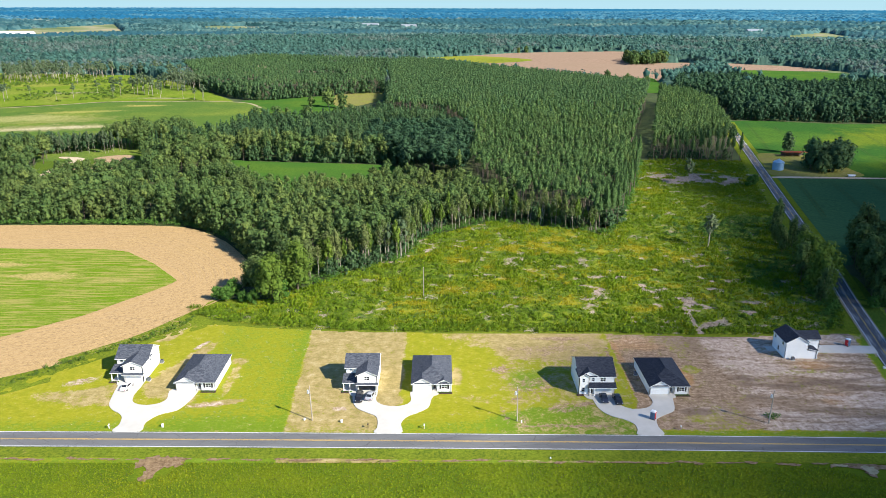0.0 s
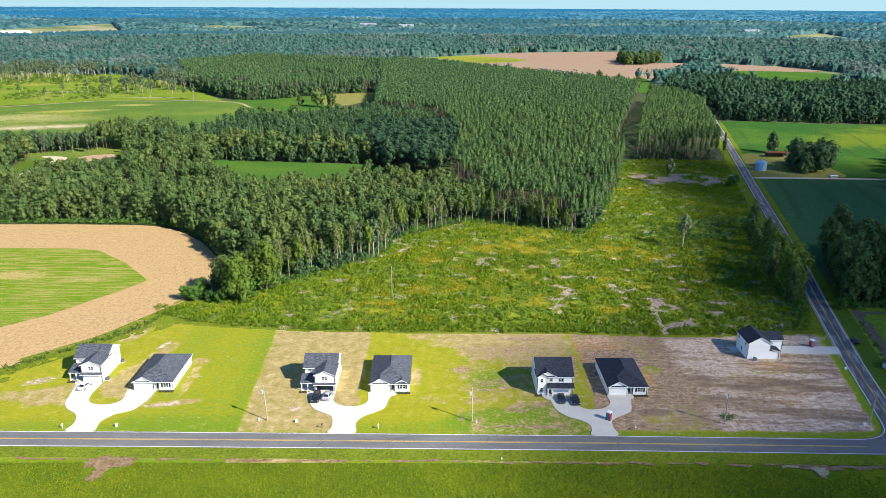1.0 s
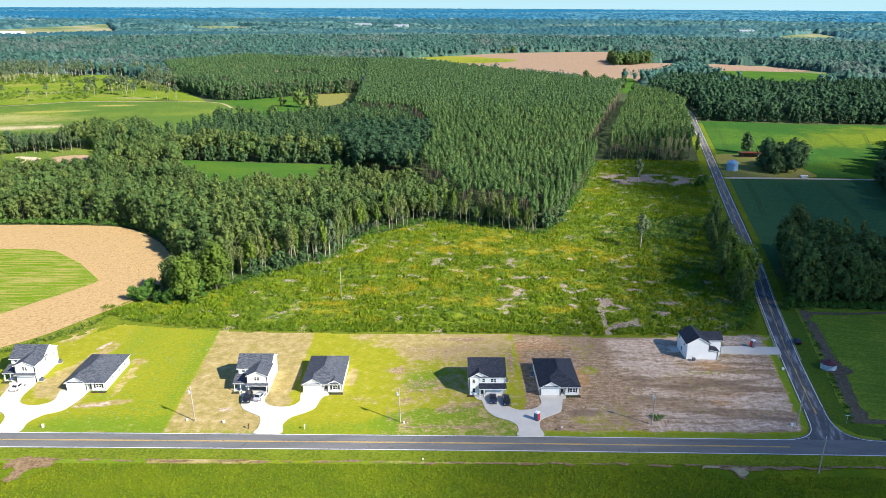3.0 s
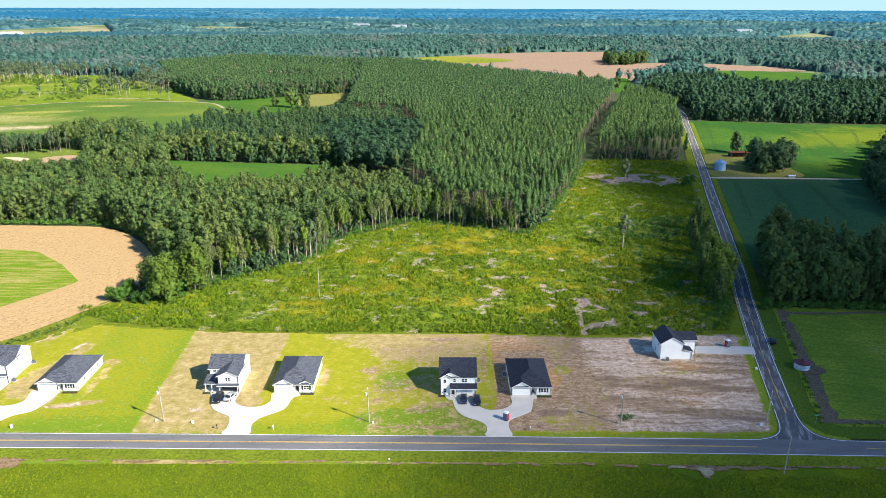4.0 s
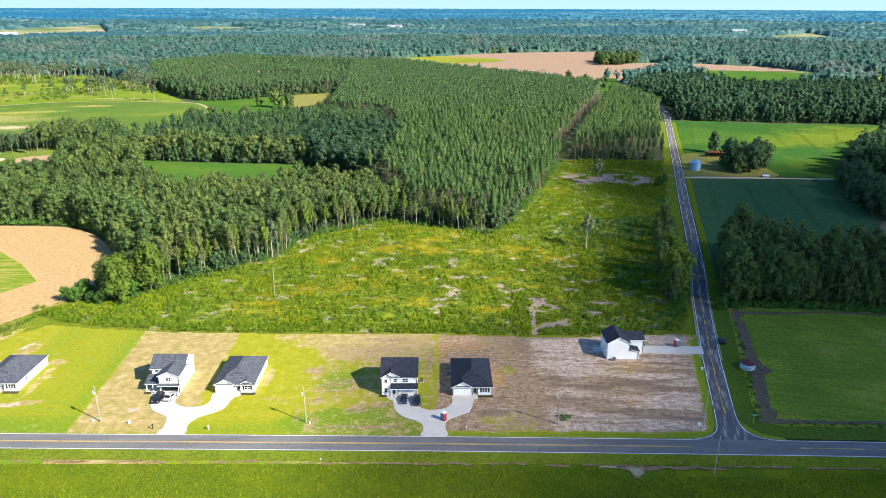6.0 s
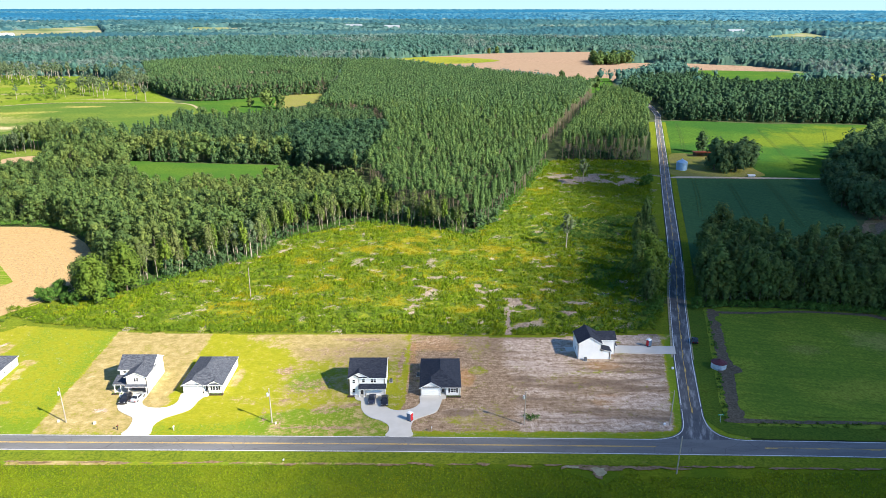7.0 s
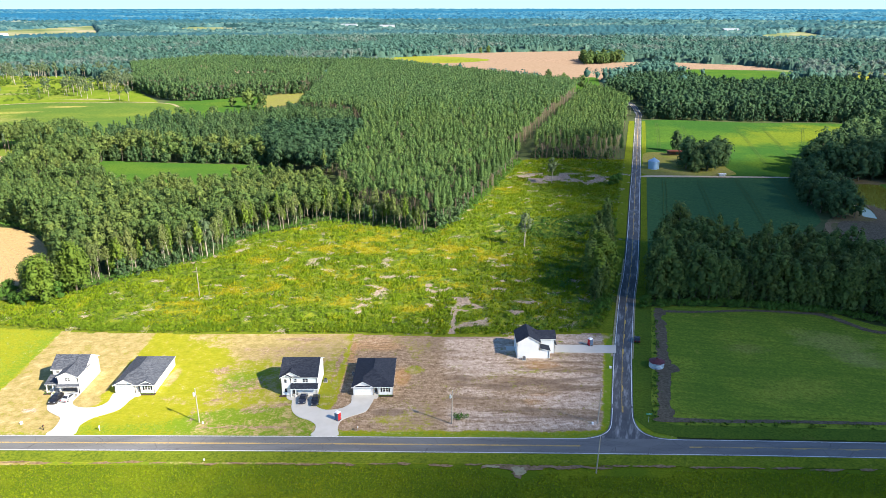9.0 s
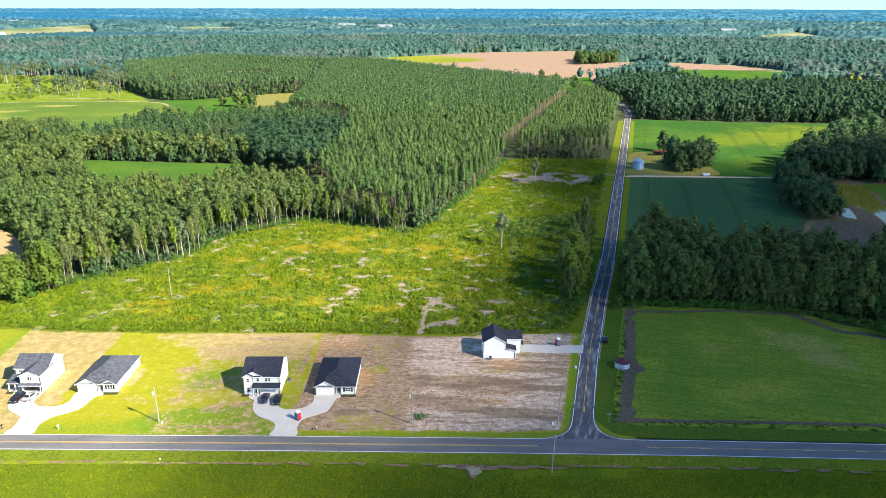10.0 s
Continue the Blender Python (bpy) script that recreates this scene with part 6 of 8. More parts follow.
stand("yellow_weeds", pts[(patch >= mid_) & (patch < hi)], weeds, M["yellow_scrub"], M["bark"], "yellow-green flowering weeds", 0.5, 1.2, 24, "weeds")
stand("goldenrod", pts[patch >= hi], weeds, M["goldenrod"], M["bark"], "yellow flowering goldenrod", 0.5, 1.0, 22, "weeds")
low_ = pts[patch < lo]
low_ = low_[RNG.random(len(low_)) < 0.42]
east_ = (low_[:, 0] > 104) & (low_[:, 1] < 345)
stand("saplings", low_[east_], bushy, M["bush"], M["bark"], "dark green saplings and brambles among the weeds", 0.5, 1.3, 25, "bushes")
stand("saplings", low_[~east_], bushy, M["sapling"], M["bark"], "dark green saplings among the weeds", 0.5, 1.35, 23, "bushes")


def belt(name, line, width, gap, kinds, leaf, label, low, high, seed, category="hedge"):
    """Bushes along a line."""
    rng = np.random.default_rng(seed)
    L = np.array(rounded(line, 40, closed=False))
    S = np.concatenate([[0], np.cumsum(np.linalg.norm(np.diff(L, axis=0), axis=1))])
    s = rng.uniform(0, S[-1], int(S[-1] * width / gap ** 2))
    p = np.stack([np.interp(s, S, L[:, 0]), np.interp(s, S, L[:, 1])], 1) + rng.uniform(-width / 2, width / 2, (len(s), 2))
    p = p[trail_at(p[:, 0] + 0.4, p[:, 1]) + trail_at(p[:, 0] - 0.4, p[:, 1]) < 0.3]
    return stand(name, p, kinds, M[leaf], M["bark"], label, low, high, seed, category)


thick = [tuft(220 + s, 1.1, 1.9, 46, 0.20) for s in range(5)]
belt("hedge", [(-84, 231), (-74, 226), (-58, 221), (-31, 217), (-2, 215.6), (53, 215)], 5.0, 1.3, thick, "sapling", "thick green hedge of brambles behind the lots", 0.4, 0.95, 31)
belt("hedge", [(53, 215), (82, 213), (103, 213.5), (128, 216), (136, 232)], 4.5, 1.3, thick, "sapling", "thick green bramble edge behind the dirt lot", 0.4, 0.95, 32)
belt("hedge", [(-150, 158), (-119, 178), (-109, 189.5), (-94.5, 203.8), (-84, 217), (-79, 227)], 2.6, 1.1, weeds, "hedge", "weedy green strip between stubble and lawn", 0.6, 1.2, 33)
belt("hedge", [(-205, 333), (-146, 333), (-116, 329), (-93, 311), (-76, 288), (-66, 268)], 3.5, 1.4, thick, "bush", "leafy wood edge along the stubble field", 0.6, 1.6, 34)
belt("hedge", [(-63, 247), (-50, 254), (-36, 271), (-15, 288), (-9, 311), (26, 339), (54, 331), (75, 321)], 8.0, 1.6, thick, "bush", "undergrowth along the edge of the woods", 0.4, 1.25, 35)
belt("hedge", [(77, 318), (103, 386), (131, 476)], 5.0, 1.7, thick, "bush", "undergrowth at the foot of the pines", 0.5, 2.0, 40)
belt("hedge", [(153, 234), (180, 233.5), (208, 228), (226, 217), (240, 206)], 4.5, 1.2, thick, "bush", "bramble edge below the roadside woods", 0.7, 1.5, 36)
belt("hedge", [(134, 228), (147, 280), (158, 328)], 8.0, 1.7, thick, "bush", "dark bramble strip along the side road", 0.6, 1.5, 37)
belt("ditch_weeds", [(133.2, 160), (138, 177), (143.5, 196), (150.5, 222)], 1.4, 1.0, weeds, "bush", "dark weeds in the roadside ditch", 0.4, 0.8, 38, "weeds")
belt("ditch_weeds", [(140, 158.5), (165, 157.8), (196, 156.2), (250, 153.5)], 2.4, 1.2, weeds, "hedge", "tall grass along the ditch", 0.3, 0.7, 39, "weeds")

stand("pole_weeds", np.array([(84.0, 161.6), (84.8, 162.3), (85.6, 161.8), (83.4, 162.4), (86.4, 162.0), (84.4, 160.9)]), thick, M["bush"], M["bark"], "dark green weeds at the foot of a pole", 0.5, 0.8, 45, "weeds")
skirt = [broadleaf(150 + s, 10.5, 3.4, 0.2, 230, 0.46, 8, 0, 0.12, sides=3) for s in range(5)]
belt("wood_edge", [(-330, 338), (-205, 336), (-146, 336.5), (-117, 332), (-95, 315), (-80, 293), (-68, 273)], 4.0, 2.9, skirt, "broadleaf", "low leafy trees along the edge of the woods", 0.7, 1.3, 46, "trees")
belt("wood_edge", [(-146, 483), (-110, 479), (-60, 474), (-30, 470), (-19, 452)], 4.0, 2.9, skirt, "dark_trees", "dark trees leafy to the ground behind the meadow", 0.7, 1.3, 47, "trees")
under = [broadleaf(170 + s, 7.0, 2.8, 0.2, 46, 0.5, 5, 0, 0.1, sides=3) for s in range(4)]
belt("undergrowth", [(-42, 263), (-24, 284), (-16, 303), (-2, 330), (26, 350), (54, 340), (80, 334), (98, 396), (122, 470)], 11.0, 2.6, under, "dark_trees", "shady saplings under the trees of the wood's edge", 0.5, 1.15, 51, "undergrowth")
belt("undergrowth", [(146, 492), (198, 488)], 8.0, 3.0, under, "dark_trees", "shady saplings under the pines", 0.5, 1.0, 52, "undergrowth")
far_skirt = [broadleaf(160 + s, 12.0, 4.0, 0.2, 60, 0.84, 6, 0, 0.2, sides=3) for s in range(4)]
belt("wood_edge", [(-320, 965), (-204, 803), (-125, 843), (-62, 866), (-50, 760), (-46, 690)], 6.0, 4.2, far_skirt, "dark_trees", "dark trees leafy to the ground round the narrow field", 1.0, 1.45, 49, "trees")
belt("wood_edge", [(266, 668), (350, 652), (432, 644), (490, 602), (600, 572)], 6.0, 4.6, far_skirt, "shade_trees", "dark trees leafy to the ground beyond the soybean field", 0.7, 1.2, 50, "trees")
belt("wood_edge", [(152, 240), (180, 238), (212, 231), (238, 221)], 5.0, 3.2, skirt, "broadleaf", "dark leafy trees behind the mown lot", 0.5, 1.1, 48, "trees")
SOY = [(-112, 143.2), (0, 142.3), (60, 141.4), (105, 140.3), (192, 137.6), (222, 136.0), (214, 116), (-104, 116)]
soy = scatter(SOY, 0.70, RNG)
gapy = (fbm(soy[:, 0], soy[:, 1], 3.0, 81) < 0.22) | (np.abs(soy[:, 0] - 32.5 - (soy[:, 1] - 120) * 0.12) < 0.22) | (np.abs(soy[:, 0] + 14.5 + (soy[:, 1] - 128) * 0.1) < 0.22)
patches = not_in(soy[~gapy], [(-66.5, 145), (-58, 145), (-58, 141), (-62, 136), (-67, 136), (-68, 141)], [(92, 143), (102, 142), (104, 139.4), (98, 135.6), (94, 137), (90, 140)], [(103, 142), (132, 140), (131, 137), (106, 138)])
stand("soybean_plants", patches, [tuft(240 + s, 0.42, 0.34, 7, 0.125) for s in range(6)], M["soy"], M["bark"], "rows of green soybean plants turning yellow", 0.75, 1.35, 41, "crop")
slash = scatter(CLEAR, 1.3, RNG)
slash = slash[(bare_at(slash[:, 0], slash[:, 1]) > 0.45) & (trail_at(slash[:, 0], slash[:, 1]) < 0.2)]
logs = []
for s in range(7):
    rng = np.random.default_rng(260 + s)
    sticks = []
    for k in range(6):
        a, m = rng.uniform(0, 2 * math.pi), rng.uniform(0.35, 1.3)
        c = rng.normal(0, 0.5, 2)
        sticks.append(stick((c[0] - m * math.cos(a), c[1] - m * math.sin(a), 0.08), (c[0] + m * math.cos(a), c[1] + m * math.sin(a), rng.uniform(0.1, 0.5)), rng.uniform(0.03, 0.085), 0.02, 3))
    logs.append((joined(sticks[:5]), sticks[5]))
stand("logging_slash", slash, logs, M["slash_wood"], M["slash_wood"], "bleached branches and logs left from felling", 0.5, 1.3, 42, "debris")

# ---- clouds: the shade over the eastern land ----


def cloud_mat(name, density):
    n = Nodes(name, 1.0, 0.0, 0.0)
    n.bsdf.inputs["Base Color"].default_value = (0.9, 0.9, 0.9, 1)
    clear = n.tree.nodes.new("ShaderNodeBsdfTransparent")
    veil = n.tree.nodes.new("ShaderNodeMixShader")
    veil.inputs[0].default_value = density
    n.link(clear.outputs[0], veil.inputs[1])
    n.link(n.bsdf.outputs[0], veil.inputs[2])
    n.link(veil.outputs[0], n.tree.nodes["Material Output"].inputs[0])
    return n.mat



CLOUD_HEIGHT = 1300.0


def cloud(name, outline, seed, density, label):
    """A fair-weather cloud layer, thin at its rim, whose shade falls on the outline on the ground."""
    xs, ys = [p[0] for p in outline], [p[1] for p in outline]
    gx_, gy_ = np.meshgrid(np.arange(min(xs) - 20, max(xs) + 20, 9.0), np.arange(min(ys) - 20, max(ys) + 20, 9.0), indexing="ij")
    wob = 11.0
    wx, wy = gx_ + wob * (fbm(gx_, gy_, 45, seed) - 0.5) * 2, gy_ + wob * (fbm(gx_, gy_, 45, seed + 9) - 0.5) * 2
    ok = inside(outline, wx, wy)
    lift = CLOUD_HEIGHT + 14.0 * seed
    off = np.array(SUN_DIR) * (lift / SUN_DIR.z)
    ni, nj = gx_.shape
    i, j = np.meshgrid(np.arange(ni - 1), np.arange(nj - 1), indexing="ij")
    F = np.stack([i * nj + j, (i + 1) * nj + j, (i + 1) * nj + j + 1, i * nj + j + 1], -1)[ok[:-1, :-1] & ok[1:, 1:] & ok[1:, :-1] & ok[:-1, 1:]].reshape(-1, 4)
    used = np.zeros(ni * nj, int)
    np.add.at(used, F.ravel(), 1)
    rim = (used < 4).reshape(ni, nj)
    top = np.where(rim, 0.0, 4.0 + 7.0 * fbm(gx_, gy_, 30, seed + 3))
    low = np.where(rim, -0.2, -2.0 - 3.0 * fbm(gx_, gy_, 30, seed + 4))
    V = np.concatenate([np.stack([gx_ + off[0], gy_ + off[1], off[2] + z], -1).reshape(-1, 3) for z in (top, low)])
    me = quad_mesh(name, V, np.concatenate([F, F[:, ::-1] + ni * nj]), [cloud_mat(name, density)], flat=False)
    return tagged(new(name, me), label, "cloud", kind="structure")


cloud("cloud", [(26, 40), (24, 120), (22, 142), (25, 158), (25, 180), (30, 205), (56, 222), (82, 248), (104, 290), (120, 340), (126, 395), (128, 470), (140, 515), (190, 545), (232, 540), (255, 480), (320, 490), (420, 545), (520, 560), (520, 40)], 1, 0.38, "thin white fair-weather cloud veil high over the fields")
cloud("cloud", [(62, 40), (62, 120), (64, 142), (70, 152), (84, 158), (108, 170), (122, 192), (123, 208), (112, 225), (112, 248), (124, 290), (138, 330), (150, 355), (140, 395), (136, 450), (156, 490), (205, 490), (236, 445), (310, 465), (400, 500), (520, 520), (520, 40)], 2, 0.52, "thin white fair-weather cloud veil high over the fields")
cloud("cloud", [(146, 40), (142, 130), (134, 150), (128, 164), (129, 196), (135, 225), (148, 258), (172, 280), (192, 330), (206, 395), (214, 424), (268, 424), (284, 345), (330, 310), (520, 300), (520, 40)], 3, 0.34, "thicker white fair-weather cloud high over the woods")

# ---- houses ----


class House:
    """A timber house built from wall panels, roofs and openings, in metres from its front left corner."""

    def __init__(self, x, y, label, name="house", turn=0.0):
        self.base = new(name)
        self.base.matrix_world = pose(x, y, 0.0, 0, 0, turn)
        tagged(self.base, label, "house", "new houses on the lots")

    def panel(self, a, b, z0, z1, holes=(), top=None, t=0.18, label=""):
        """One wall from a to b, its outside to the right, with openings (s0, s1, z0, z1) and a gable of height top."""
        A, B = Vector((*a, 0)), Vector((*b, 0))
        L = (B - A).length
        d = (B - A) / L
        inward = Vector((-d.y, d.x, 0))
        ss = sorted({0.0, L, *[q[0] for q in holes], *[q[1] for q in holes], *([L / 2] if top else [])})
        zz = sorted({z0, z1, *[q[2] for q in holes], *[q[3] for q in holes]})
        bm = bmesh.new()
        made = {}

        def at(s, z):
            key = (round(s, 4), round(z, 4))
            if key not in made:
                made[key] = bm.verts.new(A + d * s + Vector((0, 0, z)))
            return made[key]

        for s0, s1 in zip(ss, ss[1:]):
            for q0, q1 in zip(zz, zz[1:]):
                if not any(q[0] <= (s0 + s1) / 2 <= q[1] and q[2] <= (q0 + q1) / 2 <= q[3] for q in holes):
                    bm.faces.new((at(s0, q0), at(s1, q0), at(s1, q1), at(s0, q1)))
        if top:
            bm.faces.new([at(s, z1) for s in ss] + [at(L / 2, top)])
        ext = bmesh.ops.extrude_face_region(bm, geom=bm.faces[:])
        bmesh.ops.translate(bm, vec=inward * t, verts=[v for v in ext["geom"] if isinstance(v, bmesh.types.BMVert)])
        return part("wall", bm, M["siding"], self.base, label)

    def bars(self, bm, a, b, spans):
        """Boxes on a wall: (s0, s1, out0, out1, z0, z1)."""
        A, B = Vector((*a, 0)), Vector((*b, 0))
        d = (B - A).normalized()
        out = Vector((d.y, -d.x, 0))
        for s0, s1, o0, o1, z0, z1 in spans:
            prism(bm, [A + d * s0 + out * o0 + Vector((0, 0, z0)), A + d * s1 + out * o0 + Vector((0, 0, z0)),
                       A + d * s1 + out * o1 + Vector((0, 0, z0)), A + d * s0 + out * o1 + Vector((0, 0, z0))], Vector((0, 0, z1 - z0)))

    def ring(self, a, b, outer, inner, o0, o1, name):
        """A frame in one piece round an opening."""
        A, B = Vector((*a, 0)), Vector((*b, 0))
        d = (B - A).normalized()
        out = Vector((d.y, -d.x, 0))
        bm = bmesh.new()
        loops = []
        for s0, s1, z0, z1 in (outer, inner):
            loops.append([bm.verts.new(A + d * s + out * o0 + Vector((0, 0, z))) for s, z in ((s0, z0), (s1, z0), (s1, z1), (s0, z1))])
        for k in range(4):
            m = (k + 1) % 4
            bm.faces.new((loops[0][k], loops[0][m], loops[1][m], loops[1][k]))
        ext = bmesh.ops.extrude_face_region(bm, geom=bm.faces[:])
        bmesh.ops.translate(bm, vec=out * (o1 - o0), verts=[v for v in ext["geom"] if isinstance(v, bmesh.types.BMVert)])
        return part(name, bm, M["trim"], self.base)

    def window(self, a, b, hole, shutters=False, cross=True):
        s0, s1, z0, z1 = hole
        w = 0.09
        frame_ob = self.ring(a, b, (s0 - w, s1 + w, z0 - w, z1 + w), (s0 + 0.03, s1 - 0.03, z0 + 0.03, z1 - 0.03), -0.1, 0.04, "window")
        if cross:
            zm, sm = (z0 + z1) / 2, (s0 + s1) / 2
            bm = bmesh.new()
            self.bars(bm, a, b, [(s0 + 0.03, s1 - 0.03, -0.045, 0.0, zm - 0.03, zm + 0.03)])
            part("glazing_bar", bm, M["trim"], frame_ob)
            if s1 - s0 > 1.1:
                bm = bmesh.new()
                self.bars(bm, a, b, [(sm - 0.06, sm + 0.06, -0.045, 0.02, z0 + 0.03, z1 - 0.03)])
                part("glazing_bar", bm, M["trim"], frame_ob)
        bm = bmesh.new()
        self.bars(bm, a, b, [(s0 + 0.02, s1 - 0.02, -0.07, -0.05, z0 + 0.02, z1 - 0.02)])
        part("pane", bm, M["glass"], frame_ob)
        if shutters:
            for q0, q1 in ((s0 - 0.55, s0 - w - 0.02), (s1 + w + 0.02, s1 + 0.55)):
                bm = bmesh.new()
                self.bars(bm, a, b, [(q0, q1, 0.0, 0.05, z0 - 0.05, z1 + 0.05)])
                part("shutter", bm, M["black"], self.base, "black shutter")

    def garage_door(self, a, b, hole):
        s0, s1, z0, z1 = hole
        door = self.ring(a, b, (s0 - 0.1, s1 + 0.1, z0 - 0.02, z1 + 0.1), (s0, s1, z0, z1), -0.1, 0.03, "garage_door")
        door["label"] = "white panelled garage door"
        A, B = Vector((*a, 0)), Vector((*b, 0))
        d = (B - A).normalized()
        out = Vector((d.y, -d.x, 0))
        h = (z1 - z0) / 4
        for j in range(4):
            bm = bmesh.new()
            low, up = z0 + h * j + 0.012, z0 + h * (j + 1) - 0.012
            cols = [[bm.verts.new(A + d * (s0 + (s1 - s0) * k / 4) + out * -0.14 + Vector((0, 0, z))) for z in (low, up)] for k in range(5)]
            fronts = [bm.faces.new((cols[k][0], cols[k + 1][0], cols[k + 1][1], cols[k][1])) for k in range(4)]
            ext = bmesh.ops.extrude_face_region(bm, geom=fronts)
            bmesh.ops.translate(bm, vec=out * 0.04, verts=[v for v in ext["geom"] if isinstance(v, bmesh.types.BMVert)])
            bmesh.ops.inset_individual(bm, faces=[f for f in ext["geom"] if isinstance(f, bmesh.types.BMFace)], thickness=0.11, depth=0.02)
            part("panel", bm, M["garage"], door)

    def door(self, a, b, hole):
        s0, s1, z0, z1 = hole
        bm = bmesh.new()
        self.bars(bm, a, b, [(s0 + 0.05, s1 - 0.05, -0.12, -0.07, z0, z1 - 0.05)])
        d = part("door", bm, M["door_paint"], self.base, "dark front door")
        self.ring(a, b, (s0 - 0.05, s1 + 0.05, z0 - 0.05, z1 + 0.06), (s0 + 0.05, s1 - 0.05, z0, z1 - 0.05), -0.12, 0.03, "door_frame")

    def roof(self, rings, material, lift, label=""):
        bm = bmesh.new()
        for ring in rings:
            prism(bm, ring, lift)
        return part("roof", bm, material, self.base, label)

    def gable_roof(self, x0, x1, y0, y1, ze, zr, along, material, over=0.32, thick=0.2, back=None):
        """A pitched roof; the ridge runs along x or y."""
        if along == 'x':
            m, o = (y0 + y1) / 2, over * (zr - ze) / ((y1 - y0) / 2)
            ring = [(x0 - over, y0 - over, ze - o), (x0 - over, m, zr), (x0 - over, y1 + over, ze - o)]
            lift = Vector((x1 - x0 + 2 * over, 0, 0))
        else:
            m, o = (x0 + x1) / 2, over * (zr - ze) / ((x1 - x0) / 2)
            ring = [(x0 - over, y0 - over, ze - o), (m, y0 - over, zr), (x1 + over, y0 - over, ze - o)]
            lift = Vector((0, y1 - y0 + over, 0))
        low = [(p[0], p[1], p[2] - thick) for p in ring[::-1]]
        up = [(p[0], p[1], p[2] + 0.04) for p in ring]
        # white fascia under dark shingles
        bm = bmesh.new()
        prism(bm, ring + low, lift)
        part("fascia", bm, M["trim"], self.base)
        bm = bmesh.new()
        step_in = lift.normalized() * -0.04
        prism(bm, [Vector(p) + step_in for p in up] + [Vector((p[0], p[1], p[2] + 0.002)) + step_in for p in ring[::-1]], lift + step_in * -2)
        return part("roof", bm, material, self.base)

    def hip_roof(self, x0, x1, y0, y1, ze, pitch, material, over=0.32):
        x0, x1, y0, y1 = x0 - over, x1 + over, y0 - over, y1 + over
        h = (x1 - x0) / 2
        m = (x0 + x1) / 2
        bm = bmesh.new()
        e = [bm.verts.new(p) for p in ((x0, y0, ze), (x1, y0, ze), (x1, y1, ze), (x0, y1, ze))]
        a, b = bm.verts.new((m, y0 + h, ze + h * pitch)), bm.verts.new((m, y1 - h, ze + h * pitch))
        for f in ((e[0], e[1], a), (e[1], e[2], b, a), (e[2], e[3], b), (e[3], e[0], a, b), e[::-1]):
            bm.faces.new(f)
        part("roof", bm, material, self.base)
        bm = bmesh.new()
        box(bm, x0 + 0.01, x1 - 0.01, y0 + 0.01, y1 - 0.01, ze - 0.18, ze - 0.004)
        part("fascia", bm, M["trim"], self.base)
        bm = bmesh.new()
        prism(bm, [(m - 0.14, y0 + h, ze + h * pitch - 0.02), (m, y0 + h, ze + h * pitch + 0.06), (m + 0.14, y0 + h, ze + h * pitch - 0.02)], (0, y1 - y0 - 2 * h, 0))
        part("ridge_cap", bm, material, self.base)

    def slab(self, x0, x1, y0, y1, z=0.25):
        bm = bmesh.new()
        box(bm, x0, x1, y0, y1, -0.3, z)
        part("foundation", bm, M["concrete"], self.base)

    def lean_roof(self, x0, x1, y0, y1, z0, z1, material, axis='y'):
        """A single-slope roof from z0 at y0 (or x0) to z1 at y1 (or x1)."""
        if axis == 'y':
            top = [(x0, y0, z0), (x1, y0, z0), (x1, y1, z1), (x0, y1, z1)]
        else:
            top = [(x0, y0, z0), (x1, y0, z1), (x1, y1, z1), (x0, y1, z0)]
        bm = bmesh.new()
        prism(bm, top, Vector((0, 0, 0.06)))
        part("roof", bm, material, self.base)
        bm = bmesh.new()
        prism(bm, [(p[0], p[1], p[2] - 0.17) for p in top], Vector((0, 0, 0.165)))
        part("fascia", bm, M["trim"], self.base)

    def post(self, x, y, z):
        bm = bmesh.new()
        box(bm, x - 0.11, x + 0.11, y - 0.11, y + 0.11, 0.1, z, 0.015)
        box(bm, x - 0.15, x + 0.15, y - 0.15, y + 0.15, 0.1, 0.35)
        part("post", bm, M["trim"], self.base, "white porch post")

    def gutter(self, x, y, z):
        bm = bmesh.new()
        tube(bm, x, y, 0.1, z, 0.05, 0.05, 6)
        part("downpipe", bm, M["trim"], self.base)

    def floor_dark(self, x0, x1, y0, y1, z):
        bm = bmesh.new()
        box(bm, x0, x1, y0, y1, z, z + 0.15)
        part("floor", bm, M["dark_room"], self.base)


